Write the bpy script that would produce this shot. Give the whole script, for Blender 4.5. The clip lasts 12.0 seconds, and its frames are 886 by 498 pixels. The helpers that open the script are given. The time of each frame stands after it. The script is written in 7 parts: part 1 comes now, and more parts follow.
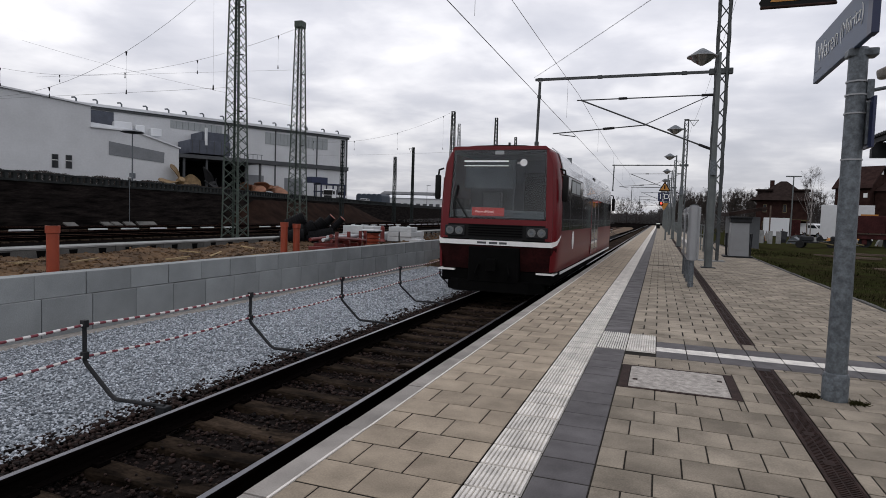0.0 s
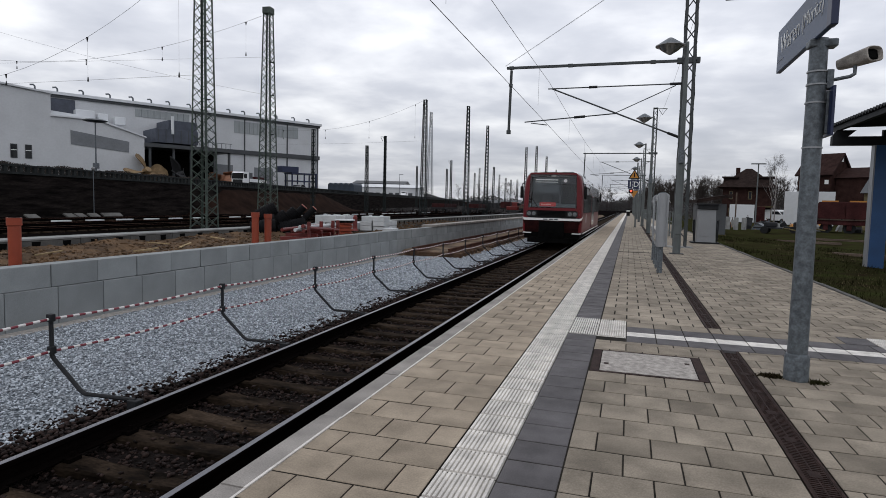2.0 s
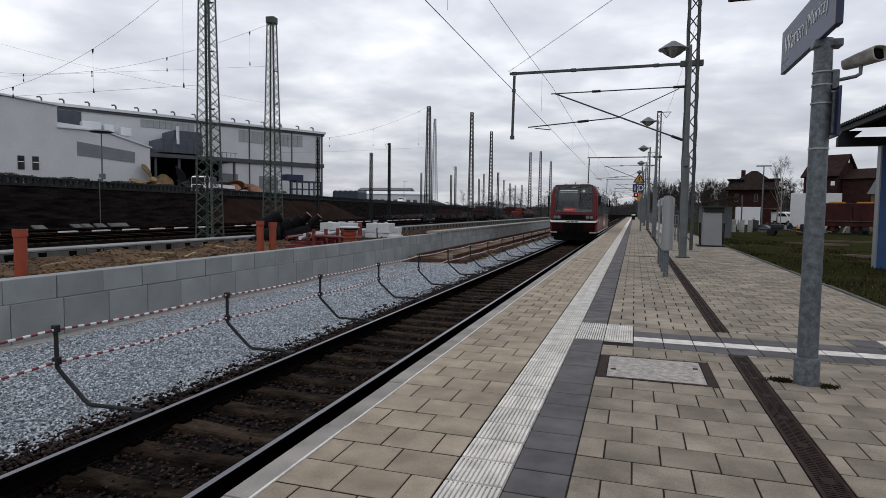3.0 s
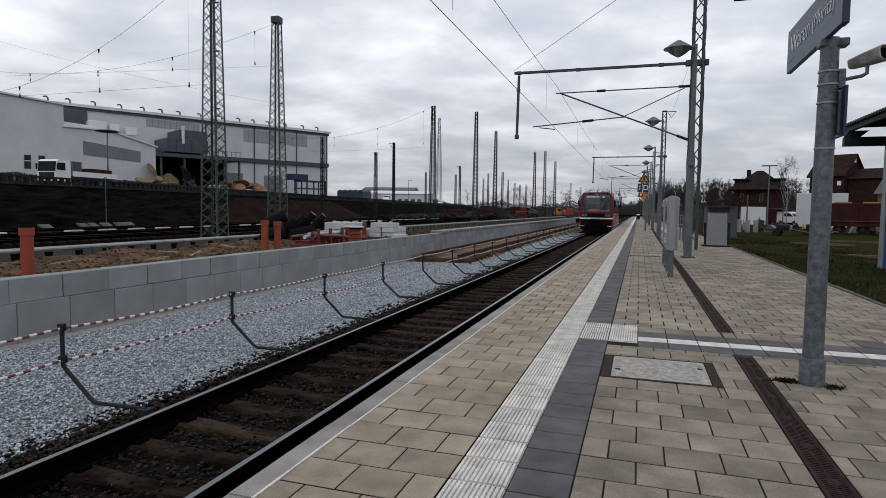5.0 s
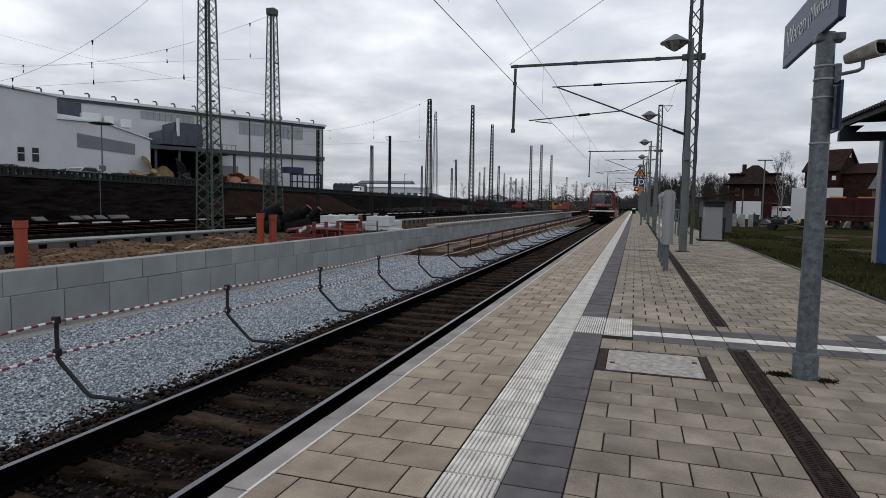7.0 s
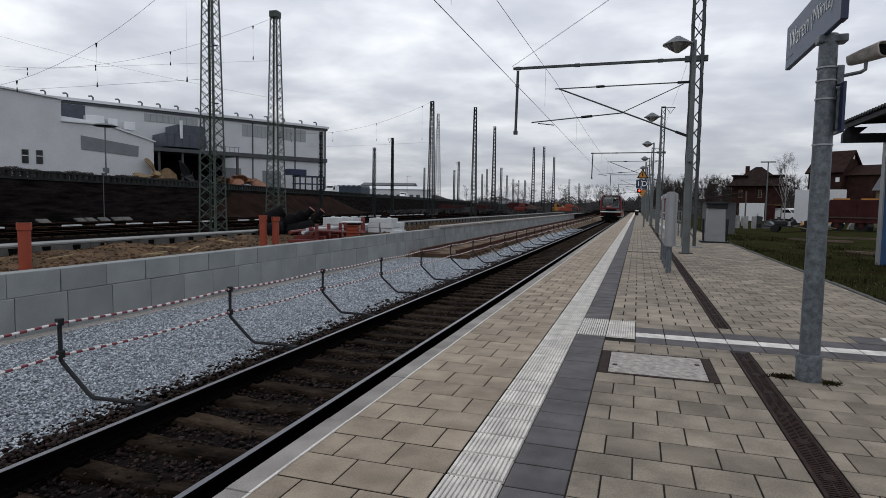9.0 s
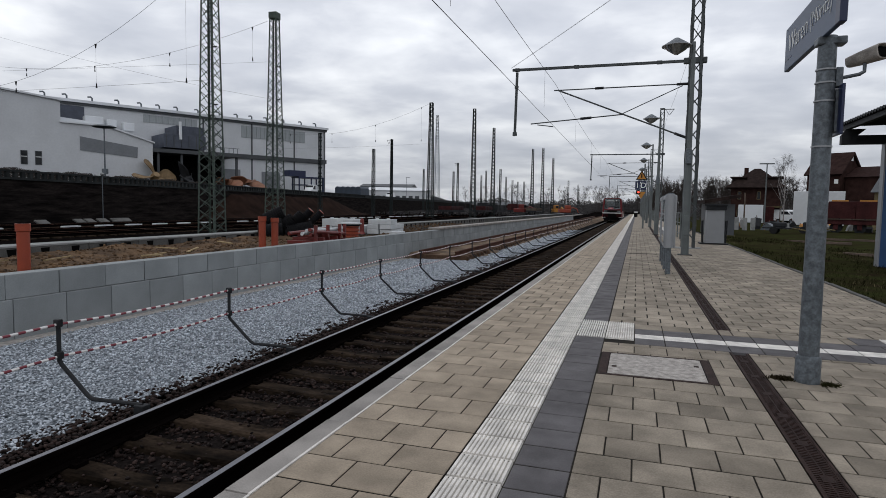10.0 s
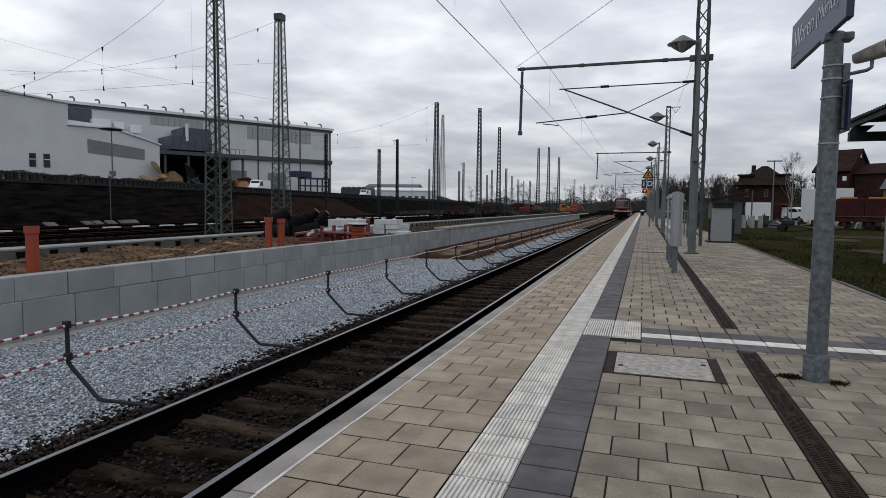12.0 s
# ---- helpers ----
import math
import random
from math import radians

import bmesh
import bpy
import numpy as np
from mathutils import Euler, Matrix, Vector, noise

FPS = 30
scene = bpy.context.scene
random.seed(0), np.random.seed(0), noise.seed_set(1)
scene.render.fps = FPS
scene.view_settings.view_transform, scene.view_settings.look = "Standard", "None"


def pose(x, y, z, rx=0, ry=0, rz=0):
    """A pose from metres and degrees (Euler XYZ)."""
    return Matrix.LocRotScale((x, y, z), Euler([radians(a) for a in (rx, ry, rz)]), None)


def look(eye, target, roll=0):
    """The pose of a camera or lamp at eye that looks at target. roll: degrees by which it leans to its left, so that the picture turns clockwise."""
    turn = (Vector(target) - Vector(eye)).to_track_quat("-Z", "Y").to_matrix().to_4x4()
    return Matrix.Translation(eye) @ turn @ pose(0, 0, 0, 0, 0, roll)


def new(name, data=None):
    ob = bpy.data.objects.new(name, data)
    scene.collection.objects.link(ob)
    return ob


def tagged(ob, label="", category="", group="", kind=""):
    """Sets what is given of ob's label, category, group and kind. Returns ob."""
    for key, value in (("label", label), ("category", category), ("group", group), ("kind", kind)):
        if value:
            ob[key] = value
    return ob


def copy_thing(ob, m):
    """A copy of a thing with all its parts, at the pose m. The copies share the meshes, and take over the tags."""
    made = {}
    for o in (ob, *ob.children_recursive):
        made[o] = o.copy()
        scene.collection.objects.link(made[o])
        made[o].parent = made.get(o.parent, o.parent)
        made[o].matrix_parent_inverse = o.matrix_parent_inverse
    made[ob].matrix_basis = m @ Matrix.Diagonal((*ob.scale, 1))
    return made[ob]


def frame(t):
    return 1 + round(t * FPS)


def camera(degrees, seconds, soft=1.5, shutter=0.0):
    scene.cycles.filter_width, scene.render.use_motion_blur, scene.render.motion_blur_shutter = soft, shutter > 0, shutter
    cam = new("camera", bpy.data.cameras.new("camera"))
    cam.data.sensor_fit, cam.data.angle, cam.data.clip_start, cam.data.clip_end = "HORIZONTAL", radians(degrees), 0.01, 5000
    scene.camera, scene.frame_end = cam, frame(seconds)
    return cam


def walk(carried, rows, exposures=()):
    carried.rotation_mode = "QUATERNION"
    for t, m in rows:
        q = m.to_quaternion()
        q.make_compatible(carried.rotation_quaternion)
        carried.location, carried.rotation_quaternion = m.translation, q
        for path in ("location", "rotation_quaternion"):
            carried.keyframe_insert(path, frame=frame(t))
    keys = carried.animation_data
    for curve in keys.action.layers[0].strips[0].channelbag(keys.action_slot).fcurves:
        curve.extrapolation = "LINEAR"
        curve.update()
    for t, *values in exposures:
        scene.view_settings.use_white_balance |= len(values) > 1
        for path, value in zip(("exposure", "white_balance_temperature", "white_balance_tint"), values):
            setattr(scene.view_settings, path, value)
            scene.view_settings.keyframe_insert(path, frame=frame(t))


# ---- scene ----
# ---- camera ----
cam = camera(73.08, 12.0, soft=0.8)
EYE = Vector((0.0, 0.0, 1.365))
# seconds; yaw, pitch, roll; drift of the eye
TURNS = [(0.0, 19.90, -3.37, -1.80, -0.010, -0.005), (0.5, 18.57, -3.28, -2.19, -0.004, 0.003), (1.0, 17.94, -3.66, -2.45, -0.013, -0.008),
         (1.5, 17.15, -4.48, -1.84, -0.011, -0.037), (2.0, 17.30, -4.36, -1.41, -0.007, -0.032), (2.5, 17.45, -3.81, -0.91, -0.007, 0.0),
         (4.5, 18.28, -3.86, -0.73, -0.004, 0.0), (5.0, 18.17, -3.83, -0.77, -0.005, -0.002), (5.5, 18.08, -4.05, -0.81, -0.001, 0.0),
         (6.0, 17.93, -3.95, -0.86, -0.003, 0.0), (6.5, 17.97, -4.07, -1.01, -0.003, 0.0), (7.0, 17.79, -4.43, -0.93, -0.004, 0.0),
         (9.0, 18.04, -4.25, -0.90, 0.0, 0.0), (9.5, 18.03, -4.13, -0.90, -0.002, 0.0), (10.0, 17.96, -4.12, -0.96, -0.002, 0.0),
         (10.5, 17.73, -4.20, -0.90, -0.002, 0.0), (11.0, 17.73, -4.06, -0.86, -0.001, 0.0), (11.5, 17.64, -4.15, -1.00, -0.003, 0.0),
         (12.0, 18.52, -4.15, -0.58, 0.004, 0.0)]
walk(cam, [(t, pose(EYE.x + dx, EYE.y + dy, EYE.z, 90 + pitch, roll, yaw)) for t, yaw, pitch, roll, dx, dy in TURNS],
     exposures=((0.0, 0.0, 6700, 13.0), (1.0, 0.0, 6600, 11.6), (2.5, -0.02, 6550, 10.8), (4.5, -0.1, 6500, 10.0), (9.0, -0.12, 6500, 10.0), (12.0, -0.12, 6500, 10.0)))

# ---- light: overcast sky ----
SUN_UP, SUN_TURN = 42.0, 200.0


def overcast():
    world = bpy.data.worlds.new("overcast_sky")
    scene.world = world
    world.use_nodes = True
    nt = world.node_tree
    nt.nodes.clear()
    N, L = nt.nodes.new, nt.links.new
    out, bg = N("ShaderNodeOutputWorld"), N("ShaderNodeBackground")
    sky = N("ShaderNodeTexSky")
    sky.sky_type, sky.sun_disc = "NISHITA", False
    sky.sun_elevation, sky.sun_rotation = radians(SUN_UP), radians(SUN_TURN)
    sky_dim = N("ShaderNodeVectorMath")
    sky_dim.operation = "SCALE"
    sky_dim.inputs["Scale"].default_value = 0.1
    L(sky.outputs[0], sky_dim.inputs[0])
    co, sep = N("ShaderNodeTexCoord"), N("ShaderNodeSeparateXYZ")
    L(co.outputs["Generated"], sep.inputs[0])
    up = N("ShaderNodeMath")
    up.operation = "MAXIMUM"
    up.inputs[1].default_value = 0.0
    L(sep.outputs[2], up.inputs[0])
    rise = N("ShaderNodeMath")
    rise.operation = "ADD"
    rise.inputs[1].default_value = 0.16
    L(up.outputs[0], rise.inputs[0])
    flat = N("ShaderNodeCombineXYZ")
    for i in (0, 1):
        div = N("ShaderNodeMath")
        div.operation = "DIVIDE"
        L(sep.outputs[i], div.inputs[0])
        L(rise.outputs[0], div.inputs[1])
        L(div.outputs[0], flat.inputs[i])
    big, small = N("ShaderNodeTexNoise"), N("ShaderNodeTexNoise")
    for n, scale, detail, dist in ((big, 1.15, 7, 0.35), (small, 3.4, 6, 0.2)):
        n.inputs["Scale"].default_value, n.inputs["Detail"].default_value = scale, detail
        n.inputs["Distortion"].default_value = dist
        L(flat.outputs[0], n.inputs["Vector"])
    mix = N("ShaderNodeMix")
    mix.data_type = "FLOAT"
    mix.inputs[0].default_value = 0.32
    L(big.outputs[0], mix.inputs[2])
    L(small.outputs[0], mix.inputs[3])
    ramp = N("ShaderNodeValToRGB")
    L(mix.outputs[0], ramp.inputs[0])
    stops = ramp.color_ramp.elements
    stops[0].position, stops[0].color = 0.30, (0.50, 0.535, 0.615, 1)
    stops[1].position, stops[1].color = 0.66, (1.06, 1.085, 1.12, 1)
    mid = stops.new(0.48)
    mid.color = (0.70, 0.73, 0.80, 1)
    both = N("ShaderNodeMix")
    both.data_type = "RGBA"
    both.inputs[0].default_value = 0.93
    L(sky_dim.outputs[0], both.inputs[6])
    L(ramp.outputs[0], both.inputs[7])
    # the cloud sheet thickens towards the horizon
    low = N("ShaderNodeMapRange")
    low.interpolation_type = "SMOOTHSTEP"
    low.inputs[1].default_value, low.inputs[2].default_value = 0.0, 0.30
    low.inputs[3].default_value, low.inputs[4].default_value = 0.78, 1.15
    L(up.outputs[0], low.inputs[0])
    dim = N("ShaderNodeVectorMath")
    dim.operation = "SCALE"
    L(both.outputs[2], dim.inputs[0])
    L(low.outputs[0], dim.inputs["Scale"])
    L(dim.outputs[0], bg.inputs[0])
    bg.inputs[1].default_value = 1.0
    L(bg.outputs[0], out.inputs[0])


overcast()
sun = new("sun", bpy.data.lights.new("sun", "SUN"))
sun.data.energy, sun.data.angle, sun.data.color = 0.35, radians(20), (1.0, 0.97, 0.92)
sun.matrix_world = look((0, 0, 60), (60 * math.sin(radians(SUN_TURN)) * -0.9, 60 * math.cos(radians(SUN_TURN)) * -0.9, 0))


# ---- materials ----
def mat(name, color, rough=0.7, metal=0.0, vary=0.25, scale=6.0, fine=60.0, bump=0.15, tint=None, each=0.0, island=0.0,
        stretch=(1, 1, 1), coat=0.0, mid=0.5, spec=None):
    """A worn surface: a base colour broken by coarse stains and fine grain, with relief; each / island vary it piece by piece."""
    m = bpy.data.materials.new(name)
    m.use_nodes = True
    nt = m.node_tree
    N, L = nt.nodes.new, nt.links.new
    bsdf = nt.nodes["Principled BSDF"]
    bsdf.inputs["Roughness"].default_value = rough
    bsdf.inputs["Metallic"].default_value = metal
    bsdf.inputs["Coat Weight"].default_value = coat
    bsdf.inputs["Specular IOR Level"].default_value = spec if spec is not None else (0.5 if rough < 0.7 else 0.12)
    co, mp = N("ShaderNodeTexCoord"), N("ShaderNodeMapping")
    mp.inputs["Scale"].default_value = stretch
    if each:  # alike pieces show different stretches of the grain
        info, shift, add = N("ShaderNodeObjectInfo"), N("ShaderNodeVectorMath"), N("ShaderNodeVectorMath")
        shift.operation = "SCALE"
        shift.inputs[0].default_value = (37.0, 61.0, 17.0)
        L(info.outputs["Random"], shift.inputs["Scale"])
        L(co.outputs["Object"], add.inputs[0])
        L(shift.outputs[0], add.inputs[1])
        L(add.outputs[0], mp.inputs[0])
    else:
        L(co.outputs["Object"], mp.inputs[0])
    n1, n2 = N("ShaderNodeTexNoise"), N("ShaderNodeTexNoise")
    for n, s, d in ((n1, scale, 5), (n2, fine, 3)):
        n.inputs["Scale"].default_value, n.inputs["Detail"].default_value = s, d
        L(mp.outputs[0], n.inputs["Vector"])
    ramp = N("ShaderNodeValToRGB")
    e = ramp.color_ramp.elements
    dark = tint or tuple(c * (1 - vary) for c in color)
    light = tuple(min(1, c * (1 + vary * 0.6)) for c in color)
    e[0].position, e[0].color = mid - 0.17, (*dark, 1)
    e[1].position, e[1].color = mid + 0.2, (*light, 1)
    L(n1.outputs[0], ramp.inputs[0])
    val = N("ShaderNodeMapRange")
    val.inputs[1].default_value, val.inputs[2].default_value = 0.3, 0.7
    val.inputs[3].default_value, val.inputs[4].default_value = 1 - vary * 0.5, 1 + vary * 0.5
    L(n2.outputs[0], val.inputs[0])
    last = val.outputs[0]
    for amount, node, socket in ((each, "ShaderNodeObjectInfo", "Random"), (island, "ShaderNodeNewGeometry", "Random Per Island")):
        if amount:
            src, rng, mul = N(node), N("ShaderNodeMapRange"), N("ShaderNodeMath")
            rng.inputs[3].default_value, rng.inputs[4].default_value = 1 - amount, 1 + amount
            L(src.outputs[socket], rng.inputs[0])
            mul.operation = "MULTIPLY"
            L(last, mul.inputs[0])
            L(rng.outputs[0], mul.inputs[1])
            last = mul.outputs[0]
    sc = N("ShaderNodeVectorMath")
    sc.operation = "SCALE"
    L(ramp.outputs[0], sc.inputs[0])
    L(last, sc.inputs["Scale"])
    L(sc.outputs[0], bsdf.inputs["Base Color"])
    if bump:
        b = N("ShaderNodeBump")
        b.inputs["Strength"].default_value, b.inputs["Distance"].default_value = bump, 0.01
        L(n2.outputs[0], b.inputs["Height"])
        L(b.outputs[0], bsdf.inputs["Normal"])
    return m


def glass(name, color, rough=0.05):
    m = bpy.data.materials.new(name)
    m.use_nodes = True
    b = m.node_tree.nodes["Principled BSDF"]
    b.inputs["Base Color"].default_value = (*color, 1)
    b.inputs["Roughness"].default_value = rough
    b.inputs["IOR"].default_value = 1.5
    b.inputs["Specular IOR Level"].default_value = 0.3
    return m


def clear_glass(name):
    m = bpy.data.materials.new(name)
    m.use_nodes = True
    b = m.node_tree.nodes["Principled BSDF"]
    b.inputs["Base Color"].default_value = (0.75, 0.8, 0.82, 1)
    b.inputs["Roughness"].default_value = 0.0
    b.inputs["IOR"].default_value = 1.38
    b.inputs["Transmission Weight"].default_value = 1.0
    return m


def glow(name, color, strength):
    m = bpy.data.materials.new(name)
    m.use_nodes = True
    b = m.node_tree.nodes["Principled BSDF"]
    b.inputs["Base Color"].default_value = (*color, 1)
    b.inputs["Emission Color"].default_value = (*color, 1)
    b.inputs["Emission Strength"].default_value = strength
    return m


def striped(name, a, b, period, axis=1):
    """Two colours in turn along one axis of the thing."""
    m = mat(name, a, 0.5, vary=0.1, bump=0)
    nt = m.node_tree
    N, L = nt.nodes.new, nt.links.new
    co, sep, mod, gt, mix = N("ShaderNodeTexCoord"), N("ShaderNodeSeparateXYZ"), N("ShaderNodeMath"), N("ShaderNodeMath"), N("ShaderNodeMix")
    L(co.outputs["Object"], sep.inputs[0])
    mod.operation, gt.operation, mix.data_type = "FLOORED_MODULO", "GREATER_THAN", "RGBA"
    mod.inputs[1].default_value, gt.inputs[1].default_value = period, period * 0.5
    L(sep.outputs[axis], mod.inputs[0])
    L(mod.outputs[0], gt.inputs[0])
    L(gt.outputs[0], mix.inputs[0])
    mix.inputs[6].default_value, mix.inputs[7].default_value = (*a, 1), (*b, 1)
    L(mix.outputs[2], nt.nodes["Principled BSDF"].inputs["Base Color"])
    return m


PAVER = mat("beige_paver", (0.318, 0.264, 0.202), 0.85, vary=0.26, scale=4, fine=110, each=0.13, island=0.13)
# greyer and darker than PAVER, for the fields away from the track edge
PAVER_GREY = mat("greyer_paver", (0.266, 0.229, 0.182), 0.85, vary=0.34, scale=3, fine=110, each=0.15, island=0.15)
PAVER_DARK = mat("anthracite_paver", (0.110, 0.104, 0.107), 0.8, vary=0.26, scale=5, fine=140, each=0.1, island=0.1)
TACTILE = mat("white_tactile", (0.66, 0.63, 0.585), 0.8, vary=0.22, scale=7, fine=90, each=0.05, island=0.05)
JOINT = mat("joint_sand", (0.022, 0.019, 0.015), 0.95, vary=0.4, scale=3)
KERB = mat("kerb_concrete", (0.275, 0.256, 0.236), 0.85, vary=0.32, scale=3, fine=120, each=0.06)
CONCRETE = mat("grey_concrete", (0.25, 0.255, 0.25), 0.9, vary=0.25, scale=2.2, fine=70, each=0.08)
EDGE_OLD = mat("weathered_edge_concrete", (0.105, 0.103, 0.098), 0.9, vary=0.35, scale=1.4, fine=40, each=0.1)
BLOCK = mat("new_concrete_block", (0.255, 0.27, 0.272), 0.9, vary=0.17, scale=1.3, fine=60, each=0.09)
LID = mat("concrete_lid", (0.365, 0.338, 0.31), 0.9, vary=0.35, scale=16, fine=120)
CAST = mat("rusty_cast_iron", (0.036, 0.021, 0.018), 0.75, 0.3, vary=0.45, scale=8, fine=90, bump=0.3)
GALV = mat("galvanised_steel", (0.112, 0.128, 0.142), 0.5, 0.35, vary=0.42, scale=22, fine=60, bump=0.05)
POLE_GREY = mat("grey_green_pole_paint", (0.095, 0.108, 0.108), 0.6, vary=0.2, scale=3, fine=40, bump=0.05)
STEEL_DARK = mat("dark_steel", (0.018, 0.019, 0.021), 0.6, 0.0, spec=0.2, vary=0.3, scale=5, fine=50)
WIRE = mat("cable", (0.15, 0.152, 0.158), 0.6, 0.2, vary=0.2, bump=0)
SILVER = mat("silver_paint", (0.27, 0.28, 0.29), 0.45, 0.3, vary=0.08, scale=2, bump=0)
GRAVEL = mat("new_grey_gravel", (0.39, 0.42, 0.455), 0.9, vary=0.3, scale=20, fine=90, island=0.5)
GRAVEL_BED = mat("gravel_bed", (0.20, 0.225, 0.25), 0.95, vary=0.5, scale=14, fine=38, bump=1.0)
OLD_STONE = mat("old_brown_ballast", (0.023, 0.0145, 0.0125), 0.7, spec=0.1, vary=0.45, scale=12, fine=60, island=0.85)
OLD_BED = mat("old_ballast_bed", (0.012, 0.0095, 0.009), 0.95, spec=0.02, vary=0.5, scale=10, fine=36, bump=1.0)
# rust taken down to near black: shade on the rail flanks is in the colour
RAIL_SIDE = mat("shade_dark_rail_rust", (0.004, 0.003, 0.0028), 0.95, 0.0, spec=0.0, vary=0.4, scale=6, stretch=(1, 0.2, 1))
RAIL_TOP = mat("polished_rail", (0.20, 0.20, 0.215), 0.38, 0.9, vary=0.12, scale=3, stretch=(1, 0.1, 1), bump=0.02)
SLEEPER = mat("weathered_sleeper", (0.029, 0.0205, 0.0145), 0.9, spec=0.03, vary=0.8, scale=7, fine=50, each=0.3, stretch=(0.4, 1, 1))
SLEEPER_NEW = mat("timber_sleeper", (0.07, 0.043, 0.028), 0.9, vary=0.4, scale=5, fine=50, each=0.3)
RUST = mat("fresh_rust", (0.078, 0.034, 0.022), 0.85, 0.1, vary=0.4, scale=4, fine=40)
EARTH = mat("sandy_earth", (0.105, 0.064, 0.035), 0.95, vary=0.5, scale=1.6, fine=22, bump=1.0, tint=(0.045, 0.03, 0.02))
SAND = mat("grey_brown_sand", (0.15, 0.105, 0.07), 0.95, vary=0.45, scale=1.2, fine=18, bump=0.8, tint=(0.07, 0.052, 0.038))
YARD = mat("dark_yard_ground", (0.0065, 0.0056, 0.0053), 0.95, spec=0.0, vary=0.5, scale=0.35, fine=6, bump=0.6)
ROAD = mat("asphalt", (0.055, 0.056, 0.058), 0.9, vary=0.2, scale=1, fine=50)
GRASS = mat("rough_grass", (0.021, 0.0255, 0.0085), 0.95, vary=0.45, scale=1.2, fine=30, bump=0.6, tint=(0.021, 0.0165, 0.0095), spec=0.0, island=0.15)
STRAW = mat("dry_grass", (0.11, 0.092, 0.05), 0.95, spec=0.03, vary=0.4, scale=2, fine=30, island=0.35)
PALE_TIMBER = mat("pale_timber", (0.30, 0.225, 0.125), 0.9, vary=0.3, scale=5, fine=40, each=0.2)
ORANGE = mat("orange_plastic", (0.25, 0.038, 0.012), 0.5, vary=0.15, scale=4, bump=0.02, each=0.08)
RED_PLASTIC = mat("red_steel_paint", (0.125, 0.012, 0.009), 0.5, vary=0.3, scale=4, bump=0.03, each=0.1)
BLACK_PLASTIC = mat("black_plastic", (0.006, 0.006, 0.007), 0.8, vary=0.3, scale=5, bump=0.03)
WHITE = mat("white_paint", (0.74, 0.75, 0.74), 0.55, vary=0.1, scale=2, bump=0.02)
FOAM = mat("white_cast_blocks", (0.50, 0.52, 0.53), 0.8, vary=0.14, scale=2, bump=0.05, each=0.06)
GREEN_MAST = mat("green_mast_paint", (0.045, 0.068, 0.054), 0.65, vary=0.3, scale=4, fine=30, bump=0.03, tint=(0.026, 0.036, 0.029))
FAR_MAST = mat("dark_weathered_mast", (0.022, 0.027, 0.027), 0.8, spec=0.1, vary=0.25, scale=4, fine=30, bump=0)
GREY_MAST = mat("grey_mast_paint", (0.045, 0.052, 0.054), 0.65, vary=0.25, scale=4, fine=30, bump=0.03)
TRAIN_RED = mat("crimson_train_paint", (0.112, 0.0035, 0.0065), 0.34, spec=0.22, vary=0.07, scale=1.2, fine=8, bump=0, coat=0.12)
TRAIN_SILVER = mat("train_silver", (0.42, 0.43, 0.45), 0.22, 0.55, vary=0.06, scale=1, bump=0, coat=0.4)
TRAIN_BLACK = mat("train_black", (0.005, 0.005, 0.005), 0.5, spec=0.15, vary=0.2, scale=2, bump=0, coat=0.0)
TRAIN_WHITE = mat("train_white_stripe", (0.78, 0.78, 0.76), 0.4, vary=0.06, bump=0)
# body crimson darkened: shade on the inward-sloping apron is put into the colour
APRON = mat("shaded_crimson_apron", (0.022, 0.0045, 0.0045), 0.7, spec=0.1, vary=0.5, scale=2.5, fine=20, bump=0)
# sooty running gear; also paints the shade inside hollows that are not modelled
UNDERCARRIAGE = mat("soot_and_hollow_black", (0.004, 0.004, 0.004), 0.8, spec=0.03, vary=0.3, scale=3)
CAB_GREY = mat("cab_interior", (0.16, 0.175, 0.185), 0.8, vary=0.2, scale=2, bump=0)
GLASS_DARK = glass("dark_tinted_glass", (0.012, 0.014, 0.016))
GLASS_CLEAR = clear_glass("clear_glass")
TUBE_LIGHT = glow("lit_tube", (0.85, 0.84, 0.80), 0.55)
RED_DISPLAY = glow("red_display", (0.5, 0.035, 0.03), 0.22)
PALE_TEXT = glow("display_text", (0.85, 0.6, 0.55), 0.5)
LAMP_GLASS = mat("headlamp_glass", (0.24, 0.25, 0.25), 0.12, 0.4, vary=0.15, scale=20, bump=0, coat=0.8)
RED_SIGNAL = glow("red_signal", (1.0, 0.09, 0.05), 1.4)
STATION_BLUE = mat("station_sign_blue", (0.036, 0.062, 0.118), 0.45, vary=0.12, scale=2, bump=0)
DEEP_BLUE = mat("deep_blue_enamel", (0.006, 0.013, 0.05), 0.4, vary=0.1, scale=2, bump=0)
BLUE_PAINT = mat("blue_shelter_paint", (0.018, 0.075, 0.20), 0.4, vary=0.18, scale=2, bump=0.02)
YELLOW = mat("warning_yellow", (0.40, 0.17, 0.02), 0.5, vary=0.08, bump=0)
TAPE = striped("red_white_barrier", (0.66, 0.64, 0.62), (0.16, 0.012, 0.025), 0.15)
RETAIN = mat("sooty_brick", (0.0185, 0.0152, 0.0138), 0.9, spec=0.02, vary=0.7, scale=0.9, fine=5, stretch=(0.45, 0.45, 3.6), bump=0.5, each=0.25, tint=(0.0055, 0.0048, 0.0048))
RAMP = mat("rusty_earth_bank", (0.0185, 0.0105, 0.0078), 0.95, spec=0.02, vary=0.5, scale=0.5, fine=6, bump=0.6)
BALUSTER = mat("stained_concrete", (0.028, 0.031, 0.031), 0.9, vary=0.35, scale=1.2, fine=20, each=0.15)
